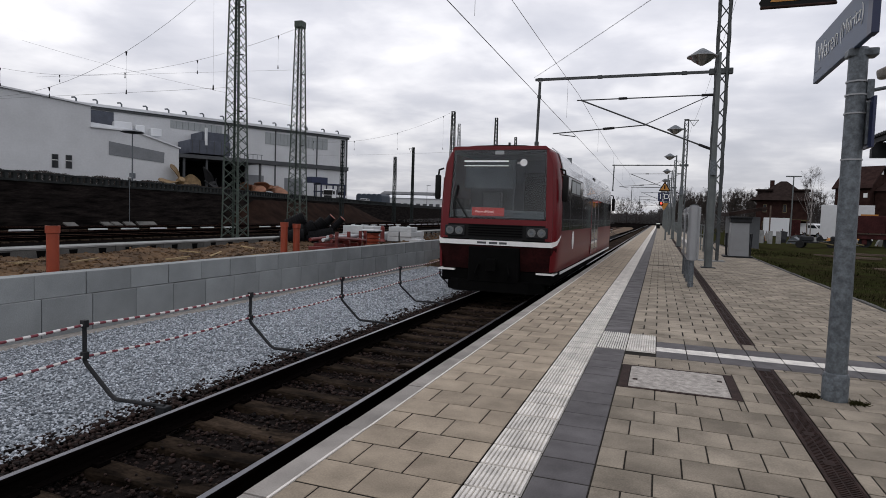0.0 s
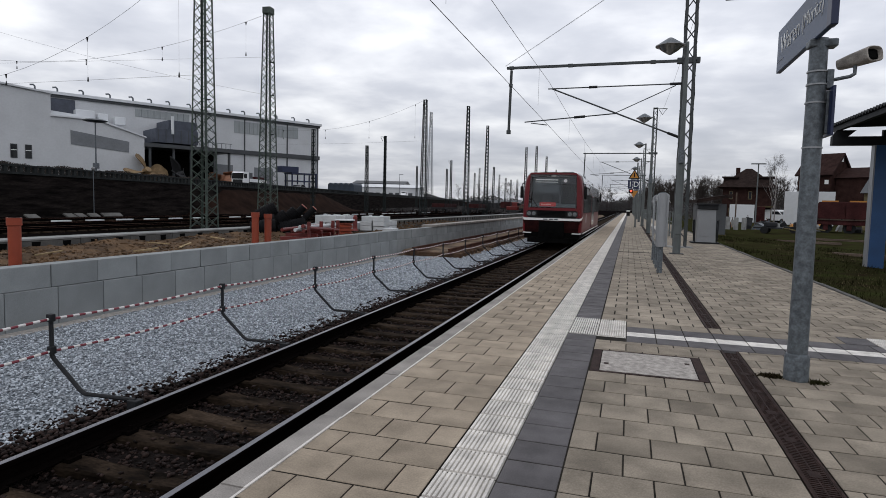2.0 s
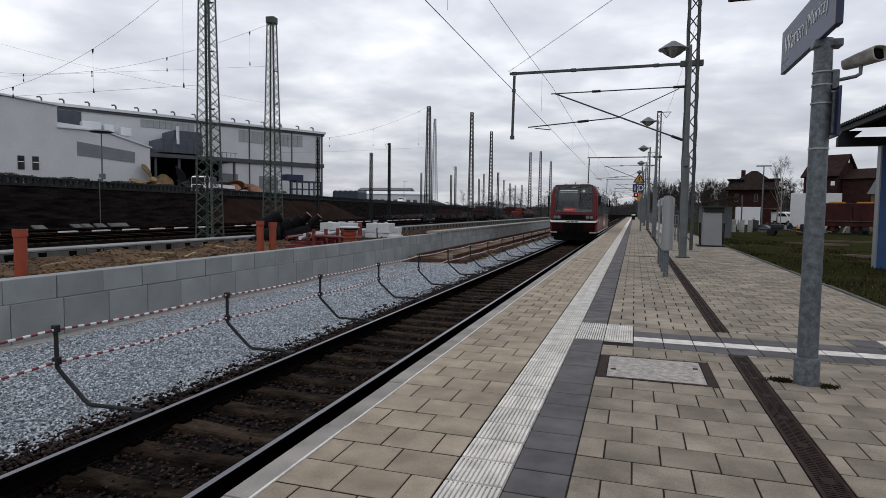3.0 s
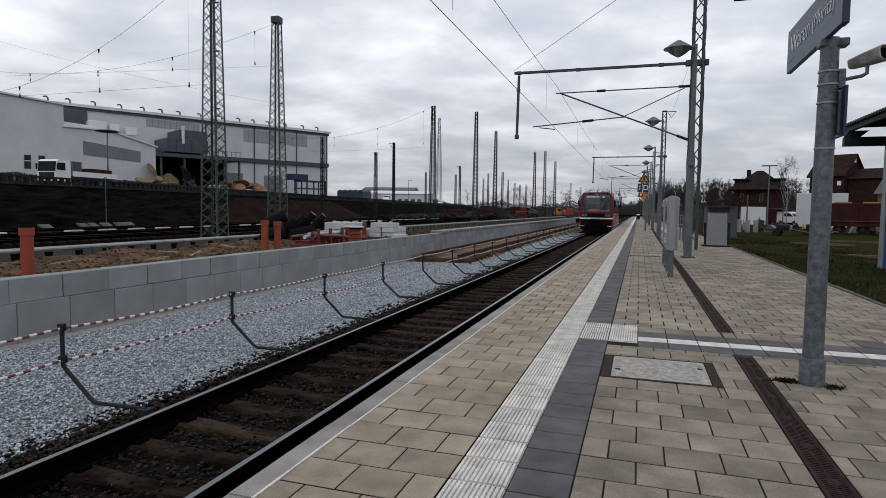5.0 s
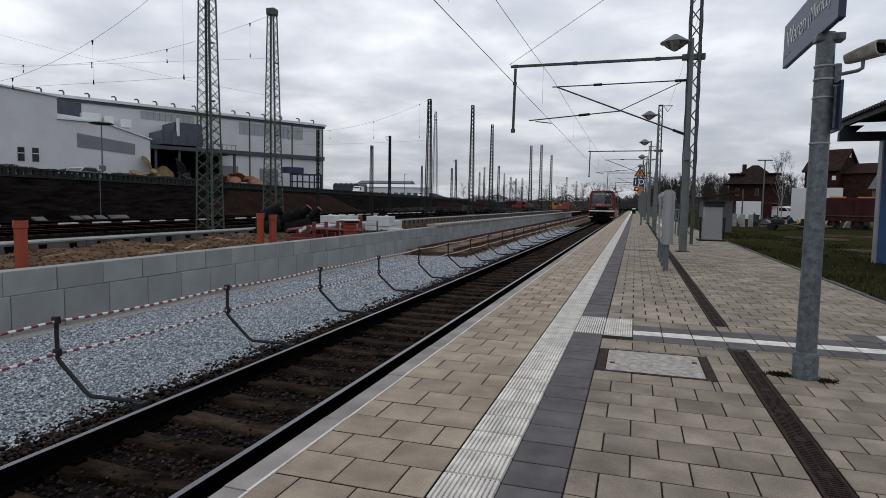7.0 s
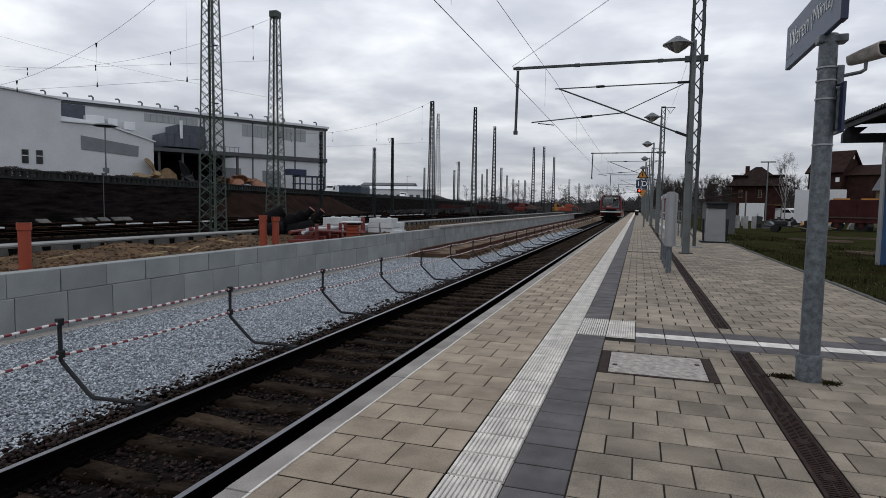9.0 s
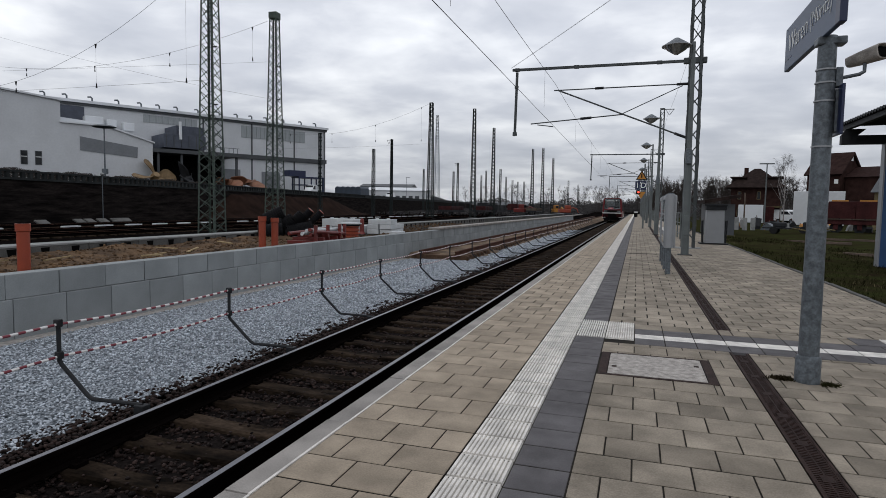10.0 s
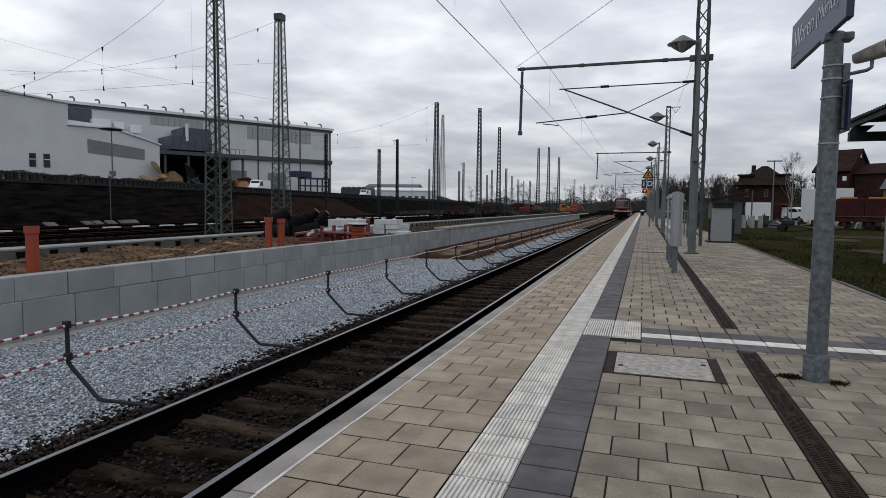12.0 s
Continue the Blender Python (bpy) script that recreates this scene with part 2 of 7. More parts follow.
HALL_WHITE = mat("white_cladding", (0.54, 0.555, 0.57), 0.6, vary=0.08, scale=0.25, fine=3, bump=0.02)
HALL_GREY = mat("grey_cladding", (0.17, 0.182, 0.195), 0.6, vary=0.14, scale=0.5, fine=6, bump=0.02)
HALL_DARK = mat("dark_cladding", (0.05, 0.055, 0.06), 0.6, vary=0.2, scale=0.5, fine=6, bump=0.02)
STEEL_BLUE = mat("blue_grey_housing", (0.06, 0.07, 0.095), 0.6, vary=0.25, scale=0.8, fine=6, bump=0.05)
STRIP_GLASS = mat("profiled_glass", (0.30, 0.325, 0.33), 0.35, vary=0.18, scale=1.5, fine=12, stretch=(8, 8, 0.3), bump=0)
DARK_TARP = mat("dark_tarpaulin", (0.032, 0.045, 0.065), 0.6, vary=0.25, scale=0.8, fine=6, bump=0.1)
ROOF_LIGHT = mat("pale_roof_sheet", (0.62, 0.64, 0.66), 0.5, vary=0.08, scale=0.3, bump=0)
BRONZE = mat("cast_bronze", (0.24, 0.16, 0.08), 0.55, 0.3, vary=0.35, scale=1.2, fine=10)
COPPER = mat("red_bronze", (0.22, 0.10, 0.055), 0.55, 0.3, vary=0.3, scale=1.2, fine=10)
BRICK_RED = mat("dark_red_brick", (0.034, 0.018, 0.0155), 0.9, spec=0.04, vary=0.35, scale=1.5, fine=14, bump=0.3)
ROOF_TILE = mat("dark_roof_tiles", (0.027, 0.019, 0.017), 0.85, spec=0.04, vary=0.35, scale=2, fine=14, bump=0.4)
ROOF_RED = mat("rust_red_tiles", (0.032, 0.018, 0.016), 0.85, spec=0.04, vary=0.35, scale=2, fine=14, bump=0.4)
PLASTER = mat("yellowish_plaster", (0.17, 0.14, 0.08), 0.85, vary=0.25, scale=1.5, fine=14)
WAGON = mat("oxide_wagon_paint", (0.042, 0.012, 0.012), 0.75, vary=0.4, scale=1.5, fine=12)
WOOD_OLD = mat("weathered_board", (0.10, 0.075, 0.06), 0.9, vary=0.4, scale=2, fine=20, stretch=(1, 0.3, 1), each=0.2)
BARK = mat("grey_bark", (0.045, 0.038, 0.034), 0.95, vary=0.35, scale=4, fine=30, island=0.25)
BIRCH = mat("pale_bark", (0.26, 0.24, 0.23), 0.9, vary=0.4, scale=6, fine=30, island=0.2)
# twig colour lightened: the haze of distance is put into it
HAZY_WOOD = mat("hazy_distant_wood", (0.072, 0.068, 0.068), 0.95, spec=0.0, vary=0.3, scale=0.3, fine=2, bump=0, island=0.3)
TWIG = mat("winter_twigs", (0.055, 0.047, 0.043), 0.95, spec=0.03, vary=0.3, scale=1, fine=6, bump=0, island=0.35)
VAN_WHITE = mat("white_vehicle_paint", (0.70, 0.71, 0.72), 0.3, vary=0.06, bump=0, coat=0.5)
CAR_GREY = mat("grey_vehicle_paint", (0.20, 0.21, 0.22), 0.3, vary=0.06, bump=0, coat=0.5)
TYRE = mat("tyre_rubber", (0.018, 0.018, 0.018), 0.85, vary=0.2, bump=0.05)


# ---- mesh helpers ----
def box(bm, x0, x1, y0, y1, z0, z1, bevel=0.0):
    v = [bm.verts.new((x, y, z)) for z in (z0, z1) for y in (y0, y1) for x in (x0, x1)]
    fs = [bm.faces.new([v[i] for i in f]) for f in ((0, 2, 3, 1), (4, 5, 7, 6), (0, 1, 5, 4), (2, 6, 7, 3), (0, 4, 6, 2), (1, 3, 7, 5))]
    if bevel:
        es = list({e for f in fs for e in f.edges})
        bmesh.ops.bevel(bm, geom=es, offset=bevel, segments=2, affect="EDGES", profile=0.5)
    return bm


def frame_of(d):
    d = Vector(d).normalized()
    a = Vector((0, 0, 1)) if abs(d.z) < 0.9 else Vector((1, 0, 0))
    u = d.cross(a).normalized()
    return u, d.cross(u).normalized()


def rod(bm, a, b, r0, r1=None, seg=8, caps=True):
    r1 = r0 if r1 is None else r1
    a, b = Vector(a), Vector(b)
    u, w = frame_of(b - a)
    rings = []
    for p, r in ((a, r0), (b, r1)):
        rings.append([bm.verts.new(p + r * (math.cos(k * math.tau / seg) * u + math.sin(k * math.tau / seg) * w)) for k in range(seg)])
    for k in range(seg):
        j = (k + 1) % seg
        bm.faces.new((rings[0][k], rings[0][j], rings[1][j], rings[1][k]))
    if caps:
        bm.faces.new(rings[0][::-1])
        bm.faces.new(rings[1])
    return bm


def bent(bm, pts, r, seg=6):
    """A tube through the points, mitred at its bends."""
    pts = [Vector(p) for p in pts]
    rings = []
    for i, p in enumerate(pts):
        d = (pts[min(i + 1, len(pts) - 1)] - p).normalized() + (p - pts[max(i - 1, 0)]).normalized()
        u, w = frame_of(d)
        if rings:
            du = u.dot(last_u)
            if du < 0:
                u, w = -u, -w
        last_u = u
        rings.append([bm.verts.new(p + r * (math.cos(k * math.tau / seg) * u + math.sin(k * math.tau / seg) * w)) for k in range(seg)])
    for a, b in zip(rings, rings[1:]):
        for k in range(seg):
            j = (k + 1) % seg
            bm.faces.new((a[k], a[j], b[j], b[k]))
    bm.faces.new(rings[0][::-1])
    bm.faces.new(rings[-1])
    return bm


def prism(bm, outline, axis, a, b):
    """An outline in the plane across an axis ('x': y,z; 'y': x,z; 'z': x,y), drawn out from a to b."""
    def at(p, q, t):
        return {"x": (t, p, q), "y": (p, t, q), "z": (p, q, t)}[axis]
    A = [bm.verts.new(at(p, q, a)) for p, q in outline]
    B = [bm.verts.new(at(p, q, b)) for p, q in outline]
    n = len(outline)
    for k in range(n):
        j = (k + 1) % n
        bm.faces.new((A[k], A[j], B[j], B[k]))
    bm.faces.new(A[::-1])
    bm.faces.new(B)
    return bm


def lathe(bm, rings, seg=16, at=(0, 0, 0)):
    """Rings of (radius, height) round a vertical axis."""
    at = Vector(at)
    rows = [[bm.verts.new(at + Vector((r * math.cos(k * math.tau / seg), r * math.sin(k * math.tau / seg), z))) for k in range(seg)] for r, z in rings]
    for a, b in zip(rows, rows[1:]):
        for k in range(seg):
            j = (k + 1) % seg
            bm.faces.new((a[k], a[j], b[j], b[k]))
    bm.faces.new(rows[0][::-1])
    bm.faces.new(rows[-1])
    return bm


def mesh_of(name, bm, material, smooth=False):
    bmesh.ops.recalc_face_normals(bm, faces=bm.faces[:])
    me = bpy.data.meshes.new(name)
    bm.to_mesh(me)
    bm.free()
    me.materials.append(material)
    if smooth:
        me.polygons.foreach_set("use_smooth", [True] * len(me.polygons))
        me.set_sharp_from_angle(angle=radians(38))
    return me


def part(name, bm, material, parent=None, label="", smooth=False, m=None):
    ob = new(name, mesh_of(name, bm, material, smooth))
    ob.parent = parent
    if m is not None:
        ob.matrix_local = m
    if label:
        tagged(ob, label)
    return ob


def piece(name, me, parent, m):
    """One more object on a mesh that alike pieces share."""
    ob = new(name, me)
    ob.parent = parent
    ob.matrix_local = m
    return ob


def thing(name, m=None, label="", category="", group="", kind=""):
    ob = new(name)
    ob.empty_display_size = 0.2
    if m is not None:
        ob.matrix_world = m
    return tagged(ob, label, category, group, kind)


def bm_():
    return bmesh.new()


def mesh_arrays(name, verts, faces, material):
    me = bpy.data.meshes.new(name)
    me.from_pydata(verts, [], faces)
    me.materials.append(material)
    return me


def scatter(name, material, points, sizes, seed, flat=0.7):
    """Many broken stones in one mesh."""
    rng = np.random.default_rng(seed)
    g = (1 + 5 ** 0.5) / 2
    v = np.array([(-1, g, 0), (1, g, 0), (-1, -g, 0), (1, -g, 0), (0, -1, g), (0, 1, g), (0, -1, -g), (0, 1, -g), (g, 0, -1), (g, 0, 1), (-g, 0, -1), (-g, 0, 1)]) / 1.9
    f = np.array([(0, 11, 5), (0, 5, 1), (0, 1, 7), (0, 7, 10), (0, 10, 11), (1, 5, 9), (5, 11, 4), (11, 10, 2), (10, 7, 6), (7, 1, 8),
                  (3, 9, 4), (3, 4, 2), (3, 2, 6), (3, 6, 8), (3, 8, 9), (4, 9, 5), (2, 4, 11), (6, 2, 10), (8, 6, 7), (9, 8, 1)])
    n = len(points)
    q = rng.normal(size=(n, 4))
    q /= np.linalg.norm(q, axis=1)[:, None]
    w, x, y, z = q.T
    R = np.stack([1 - 2 * (y * y + z * z), 2 * (x * y - z * w), 2 * (x * z + y * w), 2 * (x * y + z * w), 1 - 2 * (x * x + z * z), 2 * (y * z - x * w),
                  2 * (x * z - y * w), 2 * (y * z + x * w), 1 - 2 * (x * x + y * y)], 1).reshape(n, 3, 3)
    shape = v[None] * rng.uniform(0.55, 1.15, (n, 12, 1)) * rng.uniform(0.6, 1.1, (n, 1, 3))
    P = np.einsum("nij,nkj->nki", R, shape) * sizes[:, None, None]
    P[:, :, 2] *= flat
    P += points[:, None, :]
    F = (f[None] + 12 * np.arange(n)[:, None, None]).reshape(-1, 3)
    me = bpy.data.meshes.new(name)
    me.vertices.add(n * 12)
    me.vertices.foreach_set("co", P.reshape(-1))
    me.loops.add(len(F) * 3)
    me.loops.foreach_set("vertex_index", F.reshape(-1).astype(np.int32))
    me.polygons.add(len(F))
    me.polygons.foreach_set("loop_start", np.arange(0, len(F) * 3, 3, dtype=np.int32))
    me.update(calc_edges=True)
    me.validate()
    me.materials.append(material)
    return new(name, me)
# ---- the ground and the yard ----
RAIL_Z, TRACK_X = -0.65, -3.66
END_Y = 172.0


def ground():
    bm = bm_()
    xs = [-2600, -900, -300, -120, -60, 60, 120, 300, 900, 2600]
    vs = [[bm.verts.new((x, y, -0.98)) for x in xs] for y in xs]
    for i in range(len(xs) - 1):
        for j in range(len(xs) - 1):
            bm.faces.new((vs[i][j], vs[i][j + 1], vs[i + 1][j + 1], vs[i + 1][j]))
    tagged(part("ground", bm, YARD), "dark gravelly railway land reaching to the horizon", "ground", kind="structure")


def sheet(name, material, x0, x1, y0, y1, nx, ny, height, label, category="ground", kind="structure"):
    bm = bm_()
    rows = [[bm.verts.new((x0 + (x1 - x0) * i / nx, y0 + (y1 - y0) * (j / ny) ** 1.6, 0)) for i in range(nx + 1)] for j in range(ny + 1)]
    for r in rows:
        for v in r:
            v.co.z = height(v.co.x, v.co.y)
    for j in range(ny):
        for i in range(nx):
            bm.faces.new((rows[j][i], rows[j][i + 1], rows[j + 1][i + 1], rows[j + 1][i]))
    return tagged(part(name, bm, material, smooth=True), label, category, kind=kind)


def rough(x, y, s, a):
    return a * noise.noise(Vector((x * s, y * s, 0.3)))


ground()
sheet("gravel_bed", GRAVEL_BED, -9.0, -5.0, -2, 60, 24, 60, lambda x, y: -0.80 + rough(x, y, 1.5, 0.02) - 0.03 * min(1, max(0, (-7.6 - x) / 1.2)), "bed of new grey gravel between track and wall")
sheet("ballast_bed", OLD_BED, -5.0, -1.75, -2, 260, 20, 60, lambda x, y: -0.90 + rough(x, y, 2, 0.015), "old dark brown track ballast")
sheet("yard_bed", YARD, -52, -16.2, -10, 320, 30, 50, lambda x, y: -0.80 + rough(x, y, 0.3, 0.06), "dark soil and ballast of the station yard")
sheet("platform_fill", EARTH, -13.7, -9.35, -4, 95, 40, 200, lambda x, y: 0.02 + rough(x, y, 0.8, 0.13) + rough(x, y, 2.7, 0.06) + rough(x, y, 7.0, 0.03) + 0.10 * min(1.0, max(0.0, (-12.3 - x) / 0.8)) - 0.5 * min(1.0, max(0.0, (y - 25.5) / 2)), "heaped sandy earth fill behind the new wall")


def lawn_z(x, y):
    s = min(1, max(0, (x - 4.2) / 6))
    return -0.05 - 0.3 * s * s * (3 - 2 * s) + rough(x, y, 0.8, 0.03)


sheet("lawn", GRASS, 3.62, 60, -10, 330, 60, 80, lawn_z, "rough patchy grass beside the platform", "grass")


def gravel():
    rng = np.random.default_rng(4)
    pts, sizes = [], []
    for y0, y1, dens, s in ((1.5, 7, 1150, 0.0185), (7, 13, 800, 0.021), (13, 24, 260, 0.029), (24, 50, 60, 0.045)):
        n = int((y1 - y0) * 4.1 * dens)
        x = rng.uniform(-8.84, -4.95, n)
        pts.append(np.stack([x, rng.uniform(y0, y1, n), rng.uniform(-0.795, -0.772, n) - 0.03 * np.clip((-7.6 - x) / 1.2, 0, 1)], 1))
        sizes.append(rng.uniform(0.6, 1.35, n) * s)
    ob = scatter("gravel", GRAVEL, np.concatenate(pts), np.concatenate(sizes), 5)
    tagged(ob, "loose new grey crushed-stone gravel", "gravel", kind="stuff")
    pts, sizes = [], []
    for y0, y1, dens, s in ((1.5, 8, 330, 0.028), (8, 16, 170, 0.034), (16, 32, 60, 0.045)):
        n = int((y1 - y0) * 3.3 * dens)
        x = rng.uniform(-5.25, -1.95, n)
        pts.append(np.stack([x, rng.uniform(y0, y1, n), rng.uniform(-0.905, -0.868, n) + np.where(x < -4.6, 0.10, 0)], 1))
        sizes.append(rng.uniform(0.6, 1.4, n) * s)
    n = 4200
    pts.append(np.stack([rng.uniform(-5.08, -4.5, n), 1.5 + 24 * rng.uniform(0, 1, n) ** 1.4, rng.uniform(-0.80, -0.765, n)], 1))
    sizes.append(rng.uniform(0.7, 1.4, n) * 0.03)
    n = 900
    pts.append(np.stack([rng.uniform(-4.3, -3.0, n), 1.5 + 20 * rng.uniform(0, 1, n) ** 1.3, rng.uniform(-0.85, -0.825, n)], 1))
    sizes.append(rng.uniform(0.7, 1.3, n) * 0.024)
    ob = scatter("ballast", OLD_STONE, np.concatenate(pts), np.concatenate(sizes), 6)
    tagged(ob, "loose sooty brown ballast stones between the rails", "ballast", kind="stuff")


gravel()

RAIL = [(-0.065, 0), (0.065, 0), (0.065, 0.012), (0.012, 0.03), (0.010, 0.115), (0.034, 0.128), (0.036, 0.160), (0.030, 0.170), (-0.030, 0.170), (-0.036, 0.160), (-0.034, 0.128), (-0.010, 0.115), (-0.012, 0.03), (-0.065, 0.012)]
RAIL_HEAD = [(-0.027, 0.1705), (-0.024, 0.173), (-0.018, 0.174), (0.018, 0.174), (0.024, 0.173), (0.027, 0.1705)]


def rail_pair(name, parent, xc, z_top, y0, y1, side, head, drift=0.0, gauge=1.505):
    for s in (-0.5, 0.5):
        bm = prism(bm_(), RAIL, "y", 0, y1 - y0)
        for v in bm.verts:
            v.co.x += drift * v.co.y
        r = part("rail", bm, side, parent, m=pose(xc + s * gauge, y0, z_top - 0.174))
        bm = prism(bm_(), RAIL_HEAD, "y", 0, y1 - y0)
        for v in bm.verts:
            v.co.x += drift * v.co.y
        part("rail_head", bm, head, r)


def sleeper_mesh(length=2.6):
    bm = bm_()
    secs = []
    for f in (-1, -0.96, -0.6, -0.42, -0.2, 0, 0.2, 0.42, 0.6, 0.96, 1):
        d = 0.018 * max(0.0, 1 - (f / 0.42) ** 2) + (0.03 if abs(f) == 1 else 0)
        w = 1.0 - 0.12 * max(0.0, 1 - (f / 0.42) ** 2)
        secs.append([bm.verts.new((f * length / 2, y * w, z - (d if z > -0.1 else 0))) for y, z in ((-0.14, -0.2), (0.14, -0.2), (0.125, -0.02), (0.105, 0), (-0.105, 0), (-0.125, -0.02))])
    for a, b in zip(secs, secs[1:]):
        for k in range(6):
            bm.faces.new((a[k], a[(k + 1) % 6], b[(k + 1) % 6], b[k]))
    bm.faces.new(secs[0])
    bm.faces.new(secs[-1][::-1])
    return bm


def track_one():
    t = thing("track_1", label="railway track with rusty rails on weathered sleepers", category="track", kind="structure")
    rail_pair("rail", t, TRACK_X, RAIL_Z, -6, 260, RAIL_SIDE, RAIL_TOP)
    me = mesh_of("sleeper", sleeper_mesh(), SLEEPER)
    bm = bm_()
    for s in (-0.7525, 0.7525):
        for d in (-0.105, 0.105):
            box(bm, s + d - 0.035, s + d + 0.035, -0.06, 0.06, 0, 0.035)
            rod(bm, (s + d, 0, 0.03), (s + d, 0, 0.075), 0.018, seg=6)
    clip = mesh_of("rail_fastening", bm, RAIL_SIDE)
    for i in range(290):
        y = -3.73 + 0.615 * i
        sl = piece("sleeper", me, t, pose(TRACK_X + 0.01 * math.sin(i * 2.3), y, RAIL_Z - 0.176, 0, 0, 0.5 * math.sin(i * 1.7)))
        if 0 < y < 25:
            piece("rail_fastening", clip, sl, Matrix())


track_one()


def track_two():
    """Newly laid rusty rails that start beyond the gravel."""
    t = thing("track_2", label="newly laid rust-brown rails on timber sleepers", category="track", kind="structure")
    rail_pair("rail", t, -7.5, -0.42, 22.5, 150, RUST, RUST, drift=-0.012, gauge=1.505)
    me = mesh_of("sleeper", sleeper_mesh(2.4), SLEEPER_NEW)
    for i in range(130):
        y = 22.9 + 0.62 * i
        piece("sleeper", me, t, pose(-7.5 - 0.012 * (y - 22.5), y, -0.595))
    sheet("sand_bed", SAND, -9.0, -6.0, 21.5, 160, 30, 260, lambda x, y: -0.60 - 0.30 * min(1, max(0, (x + 6.75 + rough(x, y, 0.9, 0.35)) / 0.6)) - 0.30 * (1 - min(1, max(0, (y - 22.0 + rough(x, y, 0.8, 0.8)) / 1.6))) + rough(x, y, 1, 0.02) + rough(x, y, 4, 0.014), "sandy bed under the new rails")


track_two()


def yard_tracks():
    me = mesh_of("sleeper", sleeper_mesh(), SLEEPER)
    for k, (x, y0, y1) in enumerate(((-19.5, -5, 240), (-24.6, -5, 240), (-32.0, 0, 260), (-37.0, 0, 260), (-43.5, 10, 260))):
        t = thing("yard_track", label="dark rusty yard track on old sleepers", category="track", group="yard tracks", kind="structure")
        rail_pair("rail", t, x, -0.56, y0, y1, RAIL_SIDE, RUST if k > 1 else RAIL_SIDE)
        for i in range(90):
            piece("sleeper", me, t, pose(x, y0 + 2 + 0.75 * i, -0.735))
    # white painted lids of a cable duct along the yard
    lid = mesh_of("duct_lid", box(bm_(), -0.2, 0.2, -0.7, 0.7, 0, 0.16, 0.02), FOAM)
    d = thing("cable_duct", label="row of white cable-duct lids beside the yard tracks", category="cable duct", kind="structure")
    for i in range(34):
        if i % 7 != 3:
            piece("duct_lid", lid, d, pose(-39.8, 22 + i * 2.9, -0.72, 0, 0, 2 * math.sin(i * 5.0)))
    slab = mesh_of("slab", box(bm_(), -0.35, 0.35, -0.55, 0.55, 0, 0.14, 0.02), EDGE_OLD)
    p = thing("slab_stack", label="loose grey concrete slabs leaning by the retaining wall", category="slabs")
    for i, (x, y) in enumerate(((-49, 38.6), (-50.0, 43.1), (-50.2, 44.4), (-50.1, 45.8), (-50.5, 47.8), (-50.5, 48.9))):
        piece("slab", slab, p, pose(x, y, -0.70, 0, 28, 12 * math.sin(i)))


yard_tracks()


# ---- the platform ----
def platform():
    bm = bm_()
    box(bm, -1.72, 3.62, -10, END_Y, -1.1, -0.062)
    body = tagged(part("platform", bm, JOINT), "station platform of beige pavers with concrete edge", "platform", kind="structure")
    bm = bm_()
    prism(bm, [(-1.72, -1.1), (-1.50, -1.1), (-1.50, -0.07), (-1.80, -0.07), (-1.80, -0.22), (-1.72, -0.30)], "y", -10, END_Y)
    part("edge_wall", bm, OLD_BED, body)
    return body


PLATFORM = platform()
ROW, ROW_EDGE, ROW_RIGHT = 0.283, 0.298, 0.2655


def paver_mesh(name, w, d, material, ch=0.004):
    """A paver with a small chamfer round its top, its corner at the origin."""
    j, jy = 0.0047, 0.0068
    bm = bm_()
    low = [bm.verts.new(p) for p in ((j, jy, -0.06), (w - j, jy, -0.06), (w - j, d - jy, -0.06), (j, d - jy, -0.06))]
    midv = [bm.verts.new((v.co.x, v.co.y, -ch * 0.7)) for v in low]
    top = [bm.verts.new(p) for p in ((j + ch, jy + ch, 0), (w - j - ch, jy + ch, 0), (w - j - ch, d - jy - ch, 0), (j + ch, d - jy - ch, 0))]
    for a, b in ((low, midv), (midv, top)):
        for k in range(4):
            bm.faces.new((a[k], a[(k + 1) % 4], b[(k + 1) % 4], b[k]))
    bm.faces.new(top)
    return mesh_of(name, bm, material)


def tactile_mesh(w, d):
    """A white tile with ribs along the platform."""
    bm = bm_()
    j = 0.004
    box(bm, j, w - j, j + 0.003, d - j - 0.003, -0.06, -0.011)
    n = 12
    for i in range(n):
        x = j + (w - 2 * j) * (i + 0.5) / n
        h = (w - 2 * j) / n * 0.5
        prism(bm, [(x - h * 0.80, -0.0112), (x + h * 0.80, -0.0112), (x + h * 0.55, 0.002), (x - h * 0.55, 0.002)], "y", j + 0.007, d - j - 0.007)
    return mesh_of("tactile_tile", bm, TACTILE)


HOLE = (-0.268, 0.668, 5.037, 5.843)
BAND = (6.30, 7.42)


